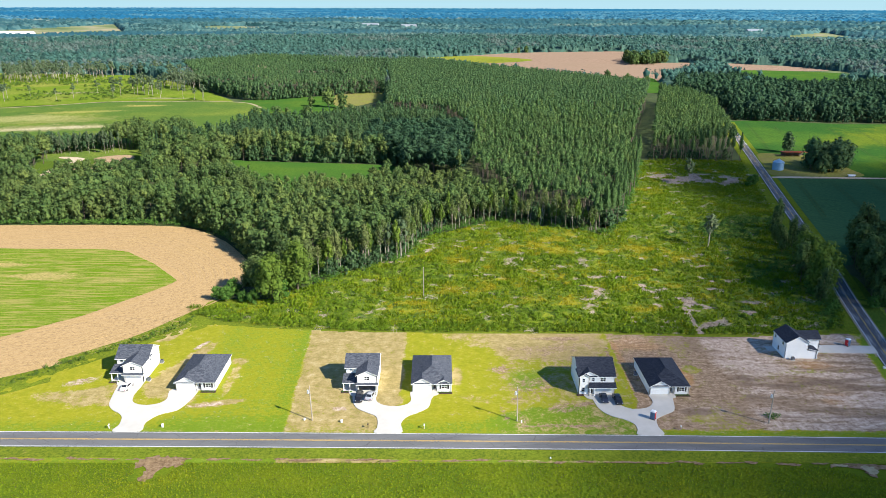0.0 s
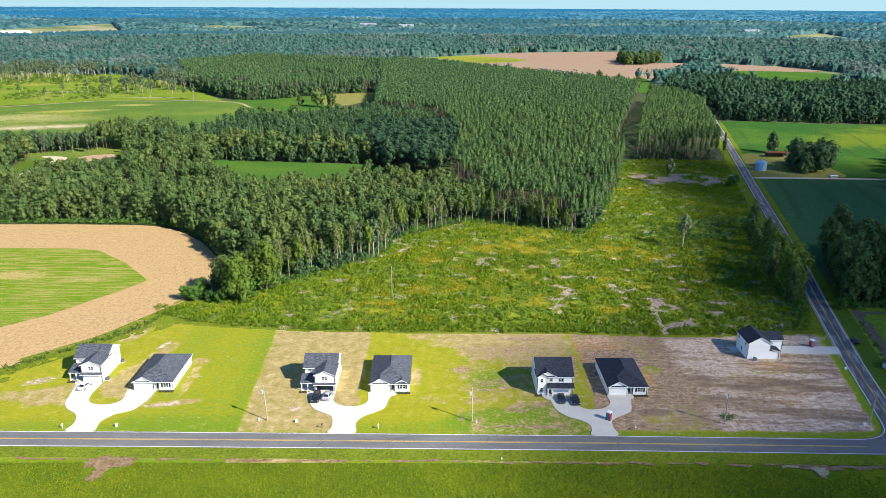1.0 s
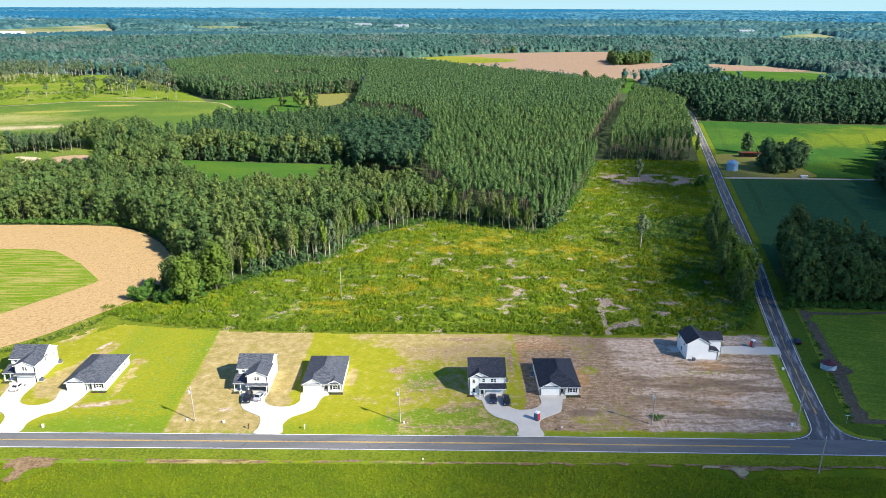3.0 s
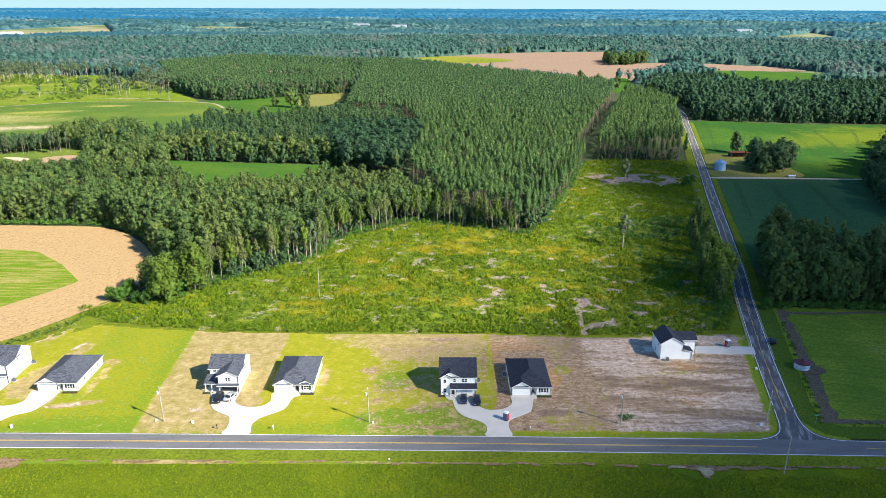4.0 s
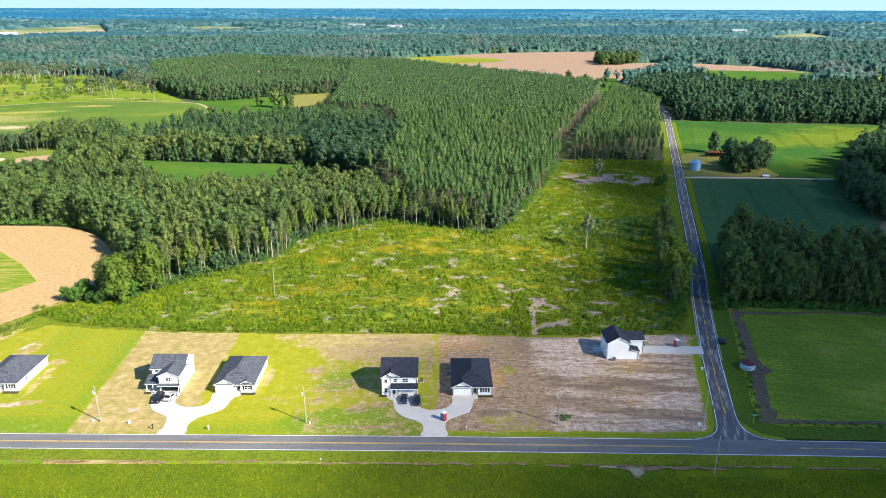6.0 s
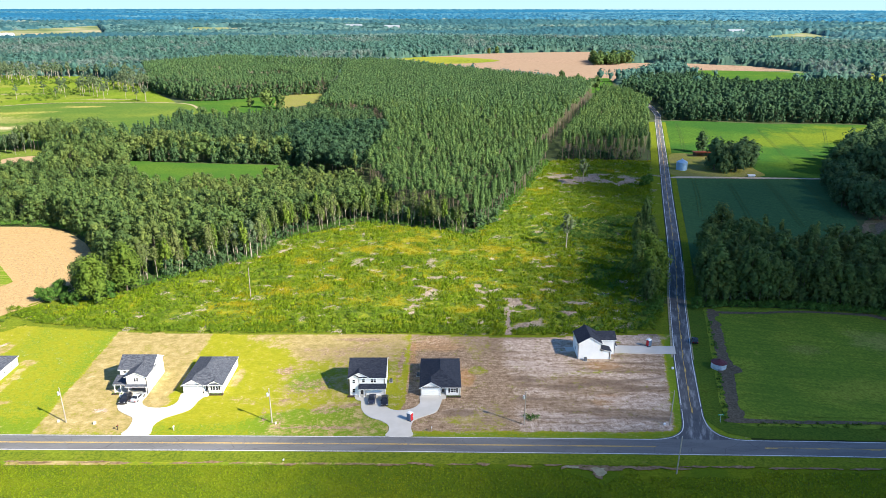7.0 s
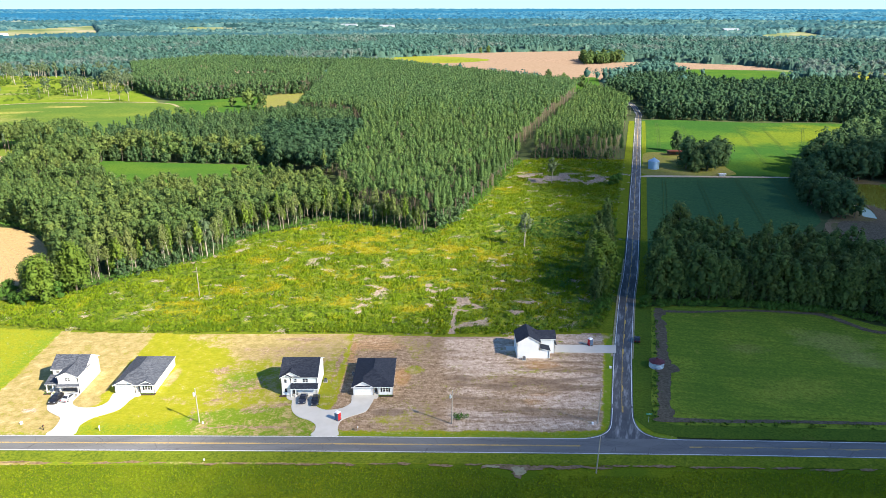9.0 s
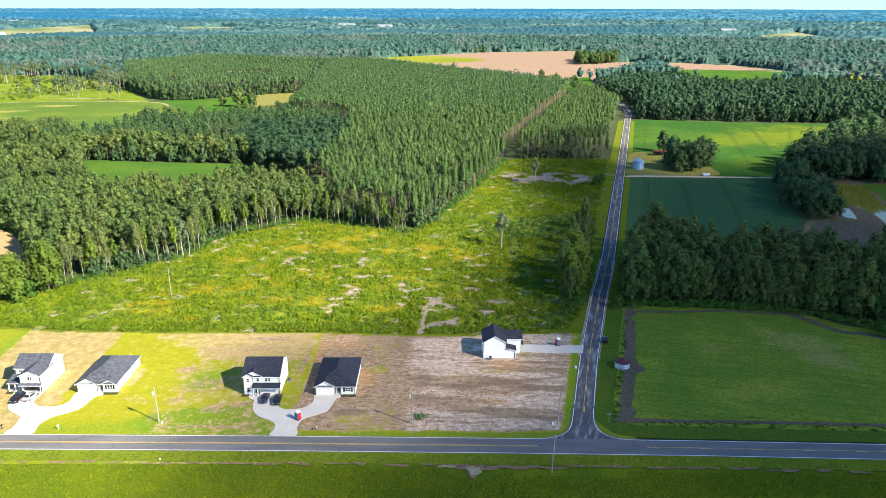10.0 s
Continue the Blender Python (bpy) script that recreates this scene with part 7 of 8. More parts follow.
def ranch(x, y, label, shingles, entry_gable=False, depth=16.3, width=10.5):
    """One-storey house: hip roof, garage under a front gable, recessed entry, window wall."""
    h = House(x, y, label)
    W, D, E = width, depth, 2.75
    h.slab(0.02, W - 0.02, 0.32, D - 0.02)
    h.slab(0.02, 5.4, 0.02, 0.34)
    g, win = (0.35, 5.2, 0.12, 2.3), (1.35, 2.75, 1.0, 2.2)
    h.panel((0, 0), (5.5, 0), 0, E, [g], 4.25, label="white siding with a gable")
    h.garage_door((0, 0), (5.5, 0), g)
    door = (0.15, 0.95, 0.3, 2.3)
    h.panel((5.5, 1.5), (6.6, 1.5), 0, E, [door])
    h.door((5.5, 1.5), (6.6, 1.5), door)
    h.panel((5.5, 0), (5.5, 1.5), 0, E)
    h.panel((6.6, 1.5), (6.6, 0.3), 0, E)
    h.panel((6.6, 0.3), (W, 0.3), 0, E, [win])
    h.window((6.6, 0.3), (W, 0.3), win, shutters=True)
    side = [(4.2, 4.9, 1.0, 2.1), (8.6, 9.3, 1.0, 2.1), (12.2, 12.9, 1.0, 2.1)]
    h.panel((W, 0.3), (W, D), 0, E, side)
    for q in side:
        h.window((W, 0.3), (W, D), q)
    h.panel((W, D), (0, D), 0, E)
    h.panel((0, D), (0, 0), 0, E)
    h.floor_dark(0.2, W - 0.2, 1.7, D - 0.2, 0.26)
    h.hip_roof(0, W, 0, D, E, 0.50, shingles)
    h.gable_roof(0, 5.5, 0, 3.6, E, 4.35, 'y', shingles)
    if entry_gable:
        h.gable_roof(6.5, W, 0.25, 2.6, E, 3.85, 'y', shingles)
        h.panel((6.6, 0.26), (W, 0.26), E, E + 0.02, (), 3.75)
    for px in (0.02, W + 0.06):
        h.gutter(px, 0.25, E)
    bm = bmesh.new()
    box(bm, 6.7, W + 0.3, -0.9, 0.28, -0.05, 0.14)
    bmesh.ops.bevel(bm, geom=bm.edges[:], offset=0.05, segments=1, affect='EDGES')
    tagged(part("mulch_bed", bm, M["mulch"]), "dark mulch bed along a house front", "flower bed").location = (x, y, 0)
    rng = random.Random(int(x * 7) & 255)
    for k in range(5):
        shrub(x + 7.1 + k * 0.75, y - 0.35, 0.32 * rng.uniform(0.8, 1.2))
    return h


def two_storey(x, y, label, open_garage=False):
    """Two-storey house with a long side wall, a front wing over the garage and a side porch."""
    h = House(x, y, label)
    W, D, E = 8.8, 12.4, 5.35
    S = M["shingle"]
    h.slab(3.42, W - 0.02, 0.02, D - 0.02)
    h.slab(0.02, 3.4, 4.32, D - 0.02)
    h.slab(-0.3, 3.4, 0.9, 4.3, 0.2)
    g = (0.4, 5.0, 0.12, 2.35)
    up = (2.05, 3.35, 3.75, 4.85)
    h.panel((3.4, 0), (W, 0), 0, E, [g, up], 6.5, label="white siding with a gable")
    h.window((3.4, 0), (W, 0), up)
    if not open_garage:
        h.garage_door((3.4, 0), (W, 0), g)
    low, high, door = (0.5, 1.5, 0.9, 2.2), (1.0, 1.9, 4.05, 4.75), (2.2, 3.1, 0.22, 2.3)
    h.panel((0, 4.3), (3.4, 4.3), 0, E, [low, high, door])
    h.window((0, 4.3), (3.4, 4.3), low)
    h.window((0, 4.3), (3.4, 4.3), high)
    h.door((0, 4.3), (3.4, 4.3), door)
    h.panel((3.4, 4.3), (3.4, 0), 0, E)
    side = [(5.6, 6.3, 3.7, 4.8), (9.9, 10.6, 3.6, 4.7)]
    h.panel((W, 0), (W, D), 0, E, side)
    h.panel((W, 4.3), (W, D), E, E + 0.02, (), 7.5)
    for q in side:
        h.window((W, 0), (W, D), q)
    h.panel((W, D), (0, D), 0, E)
    h.panel((0, D), (0, 4.3), 0, E, (), 7.5)
    h.floor_dark(3.6, W - 0.2, 6.5, D - 0.2, 0.26)
    h.floor_dark(0.2, W - 0.2, 4.6, D - 0.2, 2.8)
    h.floor_dark(3.6, W - 0.2, 0.2, 4.6, 2.8)
    h.gable_roof(0, W, 4.3, D, E, 7.6, 'x', S)
    h.gable_roof(3.4, W, 0, 7.0, E, 6.6, 'y', S)
    h.lean_roof(-0.6, 3.38, 0.5, 4.28, 2.62, 3.55, S)
    h.lean_roof(3.1, W + 0.3, -0.7, -0.01, 2.62, 3.0, S)
    for px in (-0.25, 1.4, 3.1):
        h.post(px, 0.85, 2.45)
    h.gutter(W + 0.06, 0.2, E)
    h.gutter(W + 0.06, D - 0.2, E)
    bm = bmesh.new()
    box(bm, -0.9, 3.0, -0.4, 0.78, -0.05, 0.13)
    tagged(part("mulch_bed", bm, M["mulch"]), "dark mulch bed below a porch", "flower bed").location = (x, y, 0)
    for k in range(3):
        shrub(x - 0.5 + k * 1.1, y + 0.15, 0.4)
    return h


def porch_house(x, y, label):
    """Two-storey house with a bay under a gable and a long porch roof over the garage."""
    h = House(x, y, label)
    W, D, E = 9.5, 11.2, 5.4
    S = M["shingle_dark"]
    h.slab(0.02, W - 0.02, 0.02, D - 0.02)
    h.slab(2.7, W - 0.02, -0.68, 0.0)
    bay = [(0.9, 1.6, 0.9, 2.1), (0.9, 1.6, 3.7, 4.75)]
    h.panel((0, -0.3), (2.7, -0.3), 0, E, bay, 6.2, label="white siding with a gable")
    for q in bay:
        h.window((0, -0.3), (2.7, -0.3), q)
    h.panel((2.7, -0.3), (2.7, 0), 0, E)
    ups, door = [(0.75, 1.45, 3.75, 4.75), (3.0, 4.4, 3.75, 4.75)], (0.25, 1.15, 0.25, 2.35)
    h.panel((2.7, 0), (W, 0), 0, E, ups + [door])
    for q in ups:
        h.window((2.7, 0), (W, 0), q)
    h.door((2.7, 0), (W, 0), door)
    g = (0.25, 5.05, 0.12, 2.35)
    h.panel((4.2, -0.7), (W, -0.7), 0, 2.6, [g])
    h.garage_door((4.2, -0.7), (W, -0.7), g)
    h.panel((4.2, 0), (4.2, -0.7), 0, 2.6)
    h.panel((W, -0.7), (W, 0), 0, 2.6)
    side = [(7.0, 7.6, 3.7, 4.7)]
    h.panel((W, 0), (W, D), 0, E, side, 8.05)
    for q in side:
        h.window((W, 0), (W, D), q)
    h.panel((W, D), (0, D), 0, E)
    h.panel((0, D), (0, -0.3), 0, E)
    h.panel((0, D), (0, 0), E, E + 0.02, (), 8.05)
    h.floor_dark(0.2, W - 0.2, 0.4, D - 0.2, 2.8)
    h.floor_dark(0.2, W - 0.2, 0.4, D - 0.2, 0.26)
    h.gable_roof(0, W, 0, D, E, 8.2, 'x', S)
    h.gable_roof(0, 5.2, 0.1, 4.2, E, 6.75, 'y', S)
    h.panel((0.1, -0.02), (5.1, -0.02), E, E + 0.02, (), 6.65)
    h.gable_roof(0, 2.7, -0.3, 2.0, E, 6.2, 'y', S, 0.25)
    h.lean_roof(2.5, W + 0.35, -1.7, -0.02, 2.62, 3.4, S)
    for px in (2.85, 4.0):
        h.post(px, -1.45, 2.45)
    h.slab(2.7, 4.15, -1.6, -0.7, 0.2)
    h.gutter(W + 0.06, 0.2, E)
    bm = bmesh.new()
    box(bm, -0.5, 2.6, -1.3, -0.34, -0.05, 0.13)
    tagged(part("mulch_bed", bm, M["mulch"]), "dark mulch bed below a bay", "flower bed").location = (x, y, 0)
    return h


def corner_house(x, y, label):
    """Two-storey house with its gable end to the main road and its front to the side road."""
    h = House(x, y, label)
    E, S = 5.3, M["shingle_dark"]
    h.slab(0.02, 9.5, 0.02, 8.4)
    h.panel((0, 0), (6.6, 0), 0, E, (), 7.15, label="plain white siding with a gable")
    rear = [(3.6, 4.6, 0.9, 2.2), (1.0, 2.0, 3.6, 4.8), (6.0, 7.0, 3.6, 4.8)]
    h.panel((0, 8.5), (0, 0), 0, E, rear)
    for q in rear:
        h.window((0, 8.5), (0, 0), q)
    h.panel((6.6, 0), (6.6, 3.2), 2.6, E)
    h.panel((6.6, 0.0), (9.3, 0.0), 0, 2.6)
    h.panel((9.3, 0.0), (9.3, 3.2), 0, 2.6)
    east = [(0.8, 4.6, 0.12, 2.3), (1.2, 2.2, 3.4, 4.5), (3.3, 4.3, 3.4, 4.5)]
    h.panel((6.6, 3.2), (11.4, 3.2), 0, 4.95)
    h.panel((11.4, 3.2), (11.4, 8.5), 0, 4.95, east, 6.35)
    for q in east[1:]:
        h.window((11.4, 3.2), (11.4, 8.5), q)
    h.garage_door((11.4, 3.2), (11.4, 8.5), east[0])
    h.panel((11.4, 8.5), (0, 8.5), 0, 4.95)
    h.panel((6.6, 8.5), (0, 8.5), 4.95, E, (), 7.15)
    h.floor_dark(0.2, 11.0, 3.6, 8.2, 2.8)
    h.floor_dark(0.2, 6.4, 0.3, 3.4, 2.8)
    h.gable_roof(0, 6.6, 0, 8.5, E, 7.25, 'y', S)
    h.gable_roof(4.0, 11.4, 3.2, 8.5, 4.95, 6.45, 'x', S)
    h.lean_roof(6.62, 9.7, -0.3, 3.18, 3.35, 2.6, S, 'x')
    h.lean_roof(11.42, 12.1, 3.0, 8.7, 3.0, 2.65, S, 'x')
    h.post(9.4, -0.1, 2.45)
    h.gutter(0.06, -0.05, E)
    return h


SHRUBS = []


def shrub(x, y, r):
    """A small round bush of leaf clumps."""
    if not SHRUBS:
        for s in range(3):
            wv, lv = tuft(300 + s, 1.0, 1.6, 46, 0.3)
            base = new("bush")
            tagged(base, "small green foundation bush", "bush", "foundation bushes")
            for nm, (v, f), m in (("stem", wv, M["bark"]), ("leaves", lv, M["bush"])):
                ob = new(nm, quad_mesh(nm, v, f, [m]))
                ob.parent = base
            base.scale = (r, r, r)
            base.location = (x, y, 0.08)
            SHRUBS.append(base)
            return base
    m = pose(x, y, 0.08, 0, 0, (x * 97) % 360)
    return copy_thing(SHRUBS[0], m)


ranch(-70.2, 175.0, "white one-storey house with a grey hip roof and a garage", M["shingle"])
ranch(-6.8, 174.3, "white one-storey house with a grey hip roof and an entry gable", M["shingle"], True)
ranch(56.6, 172.9, "white one-storey house with a charcoal hip roof and a garage", M["shingle_dark"])
two_storey(-89.3, 179.6, "white two-storey house with grey roofs, porch and closed garage")
two_storey(-24.9, 174.2, "white two-storey house with grey roofs, porch and open garage", True)
porch_house(37.7, 173.6, "white two-storey house with charcoal roofs and a long porch roof")
corner_house(102.3, 194.2, "plain white two-storey house with charcoal roofs by the side road")


def ac_unit(x, y):
    base = new("air_conditioner")
    bm = bmesh.new()
    box(bm, -0.42, 0.42, -0.42, 0.42, 0.1, 0.95, 0.04)
    part("cabinet", bm, M["ac"], base)
    bm = bmesh.new()
    tube(bm, 0, 0, 0.95, 0.99, 0.34, 0.30, 12)
    part("fan_grille", bm, M["black"], base)
    bm = bmesh.new()
    box(bm, -0.55, 0.55, -0.55, 0.55, 0.0, 0.1)
    part("pad", bm, M["concrete"], base)
    base.location = (x, y, 0.08)
    return tagged(base, "grey outdoor air conditioner on a concrete pad", "air conditioner", "air conditioners")


ac0 = ac_unit(48.3, 180.5)
for p in ((-79.6, 180.8), (-79.8, 191.4), (104.3, 193.2), (55.7, 184.0)):
    copy_thing(ac0, pose(*p, 0.08))

# ---- cars ----


def car(name, paint_mat, x, y, turn, label, length=4.7, width=1.85, height=1.45, tall=False):
    """A parked car: body shell, glass, lamps, and wheels with rims. Its nose points along +x before turning."""
    base = new(name)
    base.matrix_world = pose(x, y, 0.17, 0, 0, turn)
    L, W, H = length / 2, width / 2, height
    waist = 0.62 * H if tall else 0.6 * H
    side = [(-L, 0.32), (-L, waist * 0.92), (-L + 0.25, waist), (-L + (0.35 if tall else 0.75), waist + 0.02), (-L + (0.65 if tall else 1.35), H - 0.03), (-L + 1.6, H), (L - 2.2, H - 0.02),
            (L - 1.25, waist + 0.02), (L - 0.35, waist * 0.9), (L, waist * 0.72), (L, 0.32)]
    bm = bmesh.new()
    rows = []
    for v in (-1, -0.86, 0.86, 1):
        row = []
        for px, pz in side:
            inner = abs(v) < 0.9
            w = W * (0.74 if pz > waist + 0.2 else 1.0) * (abs(v) if pz <= waist + 0.2 else (0.9 if inner else 1.0))
            lower = 0.0 if inner else (-0.06 if pz > 0.4 else 0.06)
            row.append(bm.verts.new((px * (0.99 if not inner else 1.0), math.copysign(w, v), pz + lower)))
        rows.append(row)
    for a, b in zip(rows, rows[1:]):
        for k in range(len(side)):
            j = (k + 1) % len(side)
            bm.faces.new((a[k], a[j], b[j], b[k]))
    bm.faces.new(rows[0])
    bm.faces.new(rows[-1][::-1])
    bmesh.ops.bevel(bm, geom=bm.edges[:], offset=0.045, segments=2, affect='EDGES', profile=0.6)
    for f in bm.faces:
        f.smooth = True
    part("body", bm, paint_mat, base)

    def glass(name_, ring, push):
        b2 = bmesh.new()
        prism(b2, ring, push)
        part(name_, b2, M["car_glass"], base)

    zt, zb, w0, w1 = H - 0.10, waist + 0.07, W * 0.86, W * 0.66
    xr0, xr1 = -L + (0.35 if tall else 0.75), -L + (0.65 if tall else 1.35)
    glass("windscreen", [(L - 1.33, -w0 * 0.88, zb), (L - 1.33, w0 * 0.88, zb), (L - 2.1, w1, zt + 0.03), (L - 2.1, -w1, zt + 0.03)], (0.03, 0, 0.04))
    glass("rear_window", [(xr0 + 0.05, w0 * 0.85, zb), (xr0 + 0.05, -w0 * 0.85, zb), (xr1 - 0.02, -w1, zt), (xr1 - 0.02, w1, zt)], (-0.03, 0, 0.04))
    for s in (-1, 1):
        glass("side_window", [(L - 1.5, s * W * 0.93, zb), (xr0 + 0.3, s * W * 0.93, zb), (xr1 + 0.15, s * W * 0.745, zt), (L - 2.25, s * W * 0.745, zt)], (0, s * 0.04, 0))
        for nm, px, m in (("headlight", L - 0.1, "lamp"), ("tail_light", -L - 0.02, "tail")):
            bm = bmesh.new()
            box(bm, px - 0.05, px + 0.10, s * W * 0.74 - 0.15, s * W * 0.74 + 0.15, waist * 0.66, waist * 0.84, 0.02)
            part(nm, bm, M[m], base)
        for px in (-L + 0.85, L - 0.9):
            bm = bmesh.new()
            tube(bm, 0, 0, -0.11, 0.11, 0.34, 0.34, 16)
            bmesh.ops.rotate(bm, matrix=Matrix.Rotation(radians(90), 3, 'X'), verts=bm.verts[:])
            bmesh.ops.translate(bm, vec=(px, s * (W - 0.1), 0.34), verts=bm.verts[:])
            wheel = part("wheel", bm, M["tyre"], base)
            bm = bmesh.new()
            tube(bm, 0, 0, -0.02, 0.02, 0.2, 0.2, 10)
            bmesh.ops.rotate(bm, matrix=Matrix.Rotation(radians(90), 3, 'X'), verts=bm.verts[:])
            bmesh.ops.translate(bm, vec=(px, s * (W + 0.02), 0.34), verts=bm.verts[:])
            part("rim", bm, M["rim"], wheel)
        bm = bmesh.new()
        box(bm, L - 1.75, L - 1.55, s * (W + 0.02) - 0.09, s * (W + 0.02) + 0.09, waist + 0.02, waist + 0.16, 0.02)
        part("mirror", bm, paint_mat, base)
    return tagged(base, label, "car", "parked cars")


car("car", M["car_white"], -83.9, 176.6, 82, "white sedan parked on the driveway before a garage")
car("car", M["car_black"], -20.6, 170.7, -90, "large black car parked on the driveway", 4.9, 1.9, 1.7, True)
car("car", M["car_silver"], -17.7, 171.6, 78, "silver sedan parked on the driveway before an open garage")
car("car", M["car_navy"], 43.9, 170.3, -91, "dark navy sedan parked on the driveway", 4.5, 1.8, 1.42)
car("car", M["car_black"], 47.3, 169.6, -88, "black car parked beside a sedan on the driveway", 4.9, 1.85, 1.58)
car("car", M["car_black"], 140.4, 205.4, 76, "small black car parked on the road verge", 3.9, 1.75, 1.6, True)

# ---- yard things ----


def portable_toilet(x, y, turn, front, label):
    base = new("portable_toilet")
    bm = bmesh.new()
    box(bm, -0.56, 0.56, -0.58, 0.58, 0.12, 2.08, 0.03)
    for k in range(4):
        box(bm, -0.60, -0.555, -0.42 + 0.26 * k, -0.34 + 0.26 * k, 0.25, 1.95)
        box(bm, 0.555, 0.60, -0.42 + 0.26 * k, -0.34 + 0.26 * k, 0.25, 1.95)
    part("cabin", bm, M["blue_grey"], base, "blue-grey plastic cabin")
    bm = bmesh.new()
    box(bm, -0.48, 0.48, -0.64, -0.585, 0.2, 2.0, 0.015)
    d = part("door", bm, front, base, "red door")
    bm = bmesh.new()
    box(bm, 0.30, 0.40, -0.68, -0.642, 1.0, 1.15)
    part("latch", bm, M["white_plastic"], d)
    bm = bmesh.new()
    vs = [bm.verts.new(p) for p in ((-0.62, -0.66, 2.085), (0.62, -0.66, 2.085), (0.62, 0.64, 2.085), (-0.62, 0.64, 2.085), (-0.42, -0.42, 2.36), (0.42, -0.42, 2.36), (0.42, 0.42, 2.36), (-0.42, 0.42, 2.36))]
    for f in ((3, 2, 1, 0), (4, 5, 6, 7), (0, 1, 5, 4), (1, 2, 6, 5), (2, 3, 7, 6), (3, 0, 4, 7)):
        bm.faces.new([vs[i] for i in f])
    part("roof", bm, M["white_plastic"], base, "translucent white roof")
    bm = bmesh.new()
    box(bm, -0.62, 0.62, -0.66, 0.64, 0.0, 0.118, 0.02)
    part("base", bm, M["black"], base)
    base.matrix_world = pose(x, y, 0.17, 0, 0, turn)
    return tagged(base, label, "portable toilet", "portable toilets")


portable_toilet(54.2, 160.9, 55, M["red"], "red and blue-grey portable toilet on a driveway")
portable_toilet(125.4, 202.6, -60, M["red"], "red and blue-grey portable toilet beside a driveway")


def utility_pole(x, y, height, lean=(0, 0), can=True, label="weathered wooden utility pole with a grey transformer", z=0.0):
    base = new("utility_pole")
    base.location = (x, y, z)
    bm = bmesh.new()
    tube(bm, 0, 0, -0.5, height, 0.17, 0.11, 10, lean[0], lean[1])
    part("shaft", bm, M["pole"], base)
    tx, ty = lean
    bm = bmesh.new()
    tube(bm, tx, ty, height, height + 0.28, 0.05, 0.03, 8)
    part("insulator", bm, M["white_plastic"], base)
    if can:
        k = 0.84
        bm = bmesh.new()
        tube(bm, tx * k - 0.45, ty * k, height * k - 0.45, height * k + 0.4, 0.27, 0.27, 12)
        tr = part("transformer", bm, M["can"], base, "grey steel transformer can")
        bm = bmesh.new()
        tube(bm, tx * k - 0.5, ty * k, height * k + 0.4, height * k + 0.62, 0.05, 0.03, 6)
        part("bushing", bm, M["white_plastic"], tr)
        bm = bmesh.new()
        box(bm, tx * k - 0.2, tx * k, -0.05, 0.05, height * k - 0.2, height * k + 0.1)
        part("bracket", bm, M["can"], base)
    return tagged(base, label, "utility pole", "utility poles")


utility_pole(-31.2, 160.4, 9.6, (-0.35, 0.1))
utility_pole(20.0, 160.0, 9.4, (-0.2, 0.1))
utility_pole(82.6, 158.9, 9.2, (0.1, 0.0))
utility_pole(118.6, 158.6, 9.4, (0.3, 0.0), False, "weathered leaning wooden utility pole")
utility_pole(114.2, 138.8, 9.3, (0.35, 0.1), False, "weathered wooden utility pole at the crop's edge")
utility_pole(-5.0, 241.5, 11.2, (0.0, 0.0), False, "pale slim wooden pole in the clearing")
utility_pole(-136.0, 187.0, 8.6, (-0.3, 0.0), False, "weathered wooden utility pole beside the stubble field")


def mailbox(x, y, post_mat, label, low=False):
    base = new("mailbox")
    base.location = (x, y, 0.05)
    bm = bmesh.new()
    box(bm, -0.06, 0.06, -0.06, 0.06, -0.2, 1.0)
    part("post", bm, post_mat, base)
    bm = bmesh.new()
    ring = [(-0.14, -0.3, 1.0), (0.14, -0.3, 1.0)] + [(0.14 * math.cos(a), -0.3, 1.14 + 0.14 * math.sin(a)) for a in np.linspace(0, math.pi, 7)]
    prism(bm, ring, (0, 0.55, 0))
    part("box", bm, M["white_plastic"] if not low else M["black"], base)
    bm = bmesh.new()
    box(bm, 0.15, 0.17, -0.1, 0.05, 1.1, 1.3)
    part("flag", bm, M["red"], base)
    return tagged(base, label, "mailbox", "mailboxes")


mailbox(-80.3, 156.6, M["white_plastic"], "white mailbox on a white post at the roadside")
mailbox(-17.0, 156.9, M["black"], "black mailbox on a dark post at the roadside", True)
mailbox(-3.2, 156.6, M["white_plastic"], "white mailbox on a white post at the roadside")
mailbox(59.7, 155.9, M["pole"], "white mailbox on a wooden post at the roadside")


def utility_box(x, y, w, h, m, label):
    base = new("utility_box")
    base.location = (x, y, 0.03)
    bm = bmesh.new()
    box(bm, -w, w, -w, w, 0, h, 0.04)
    part("cabinet", bm, m, base)
    bm = bmesh.new()
    box(bm, -w * 1.04, w * 1.04, -w * 1.04, w * 1.04, h * 0.8, h + 0.05, 0.03)
    part("lid", bm, m, base)
    return tagged(base, label, "utility box", "utility boxes")


utility_box(-67.5, 157.4, 0.23, 0.83, M["white_plastic"], "pale telephone pedestal on the grass")
utility_box(-23.8, 159.6, 0.26, 0.60, M["white_plastic"], "pale utility box on the dry grass")
utility_box(-33.2, 160.5, 0.20, 0.52, M["white_plastic"], "pale meter box at the foot of a pole")
utility_box(21.0, 159.4, 0.16, 0.52, M["white_plastic"], "pale meter box at the foot of a pole")
utility_box(128.3, 188.0, 0.29, 0.52, M["white_plastic"], "pale box beside the side road")
utility_box(117.4, 158.6, 0.23, 0.52, M["white_plastic"], "pale meter box among debris")
utility_box(26.0, 144.0, 0.16, 0.38, M["white_plastic"], "small pale litter box on the verge")

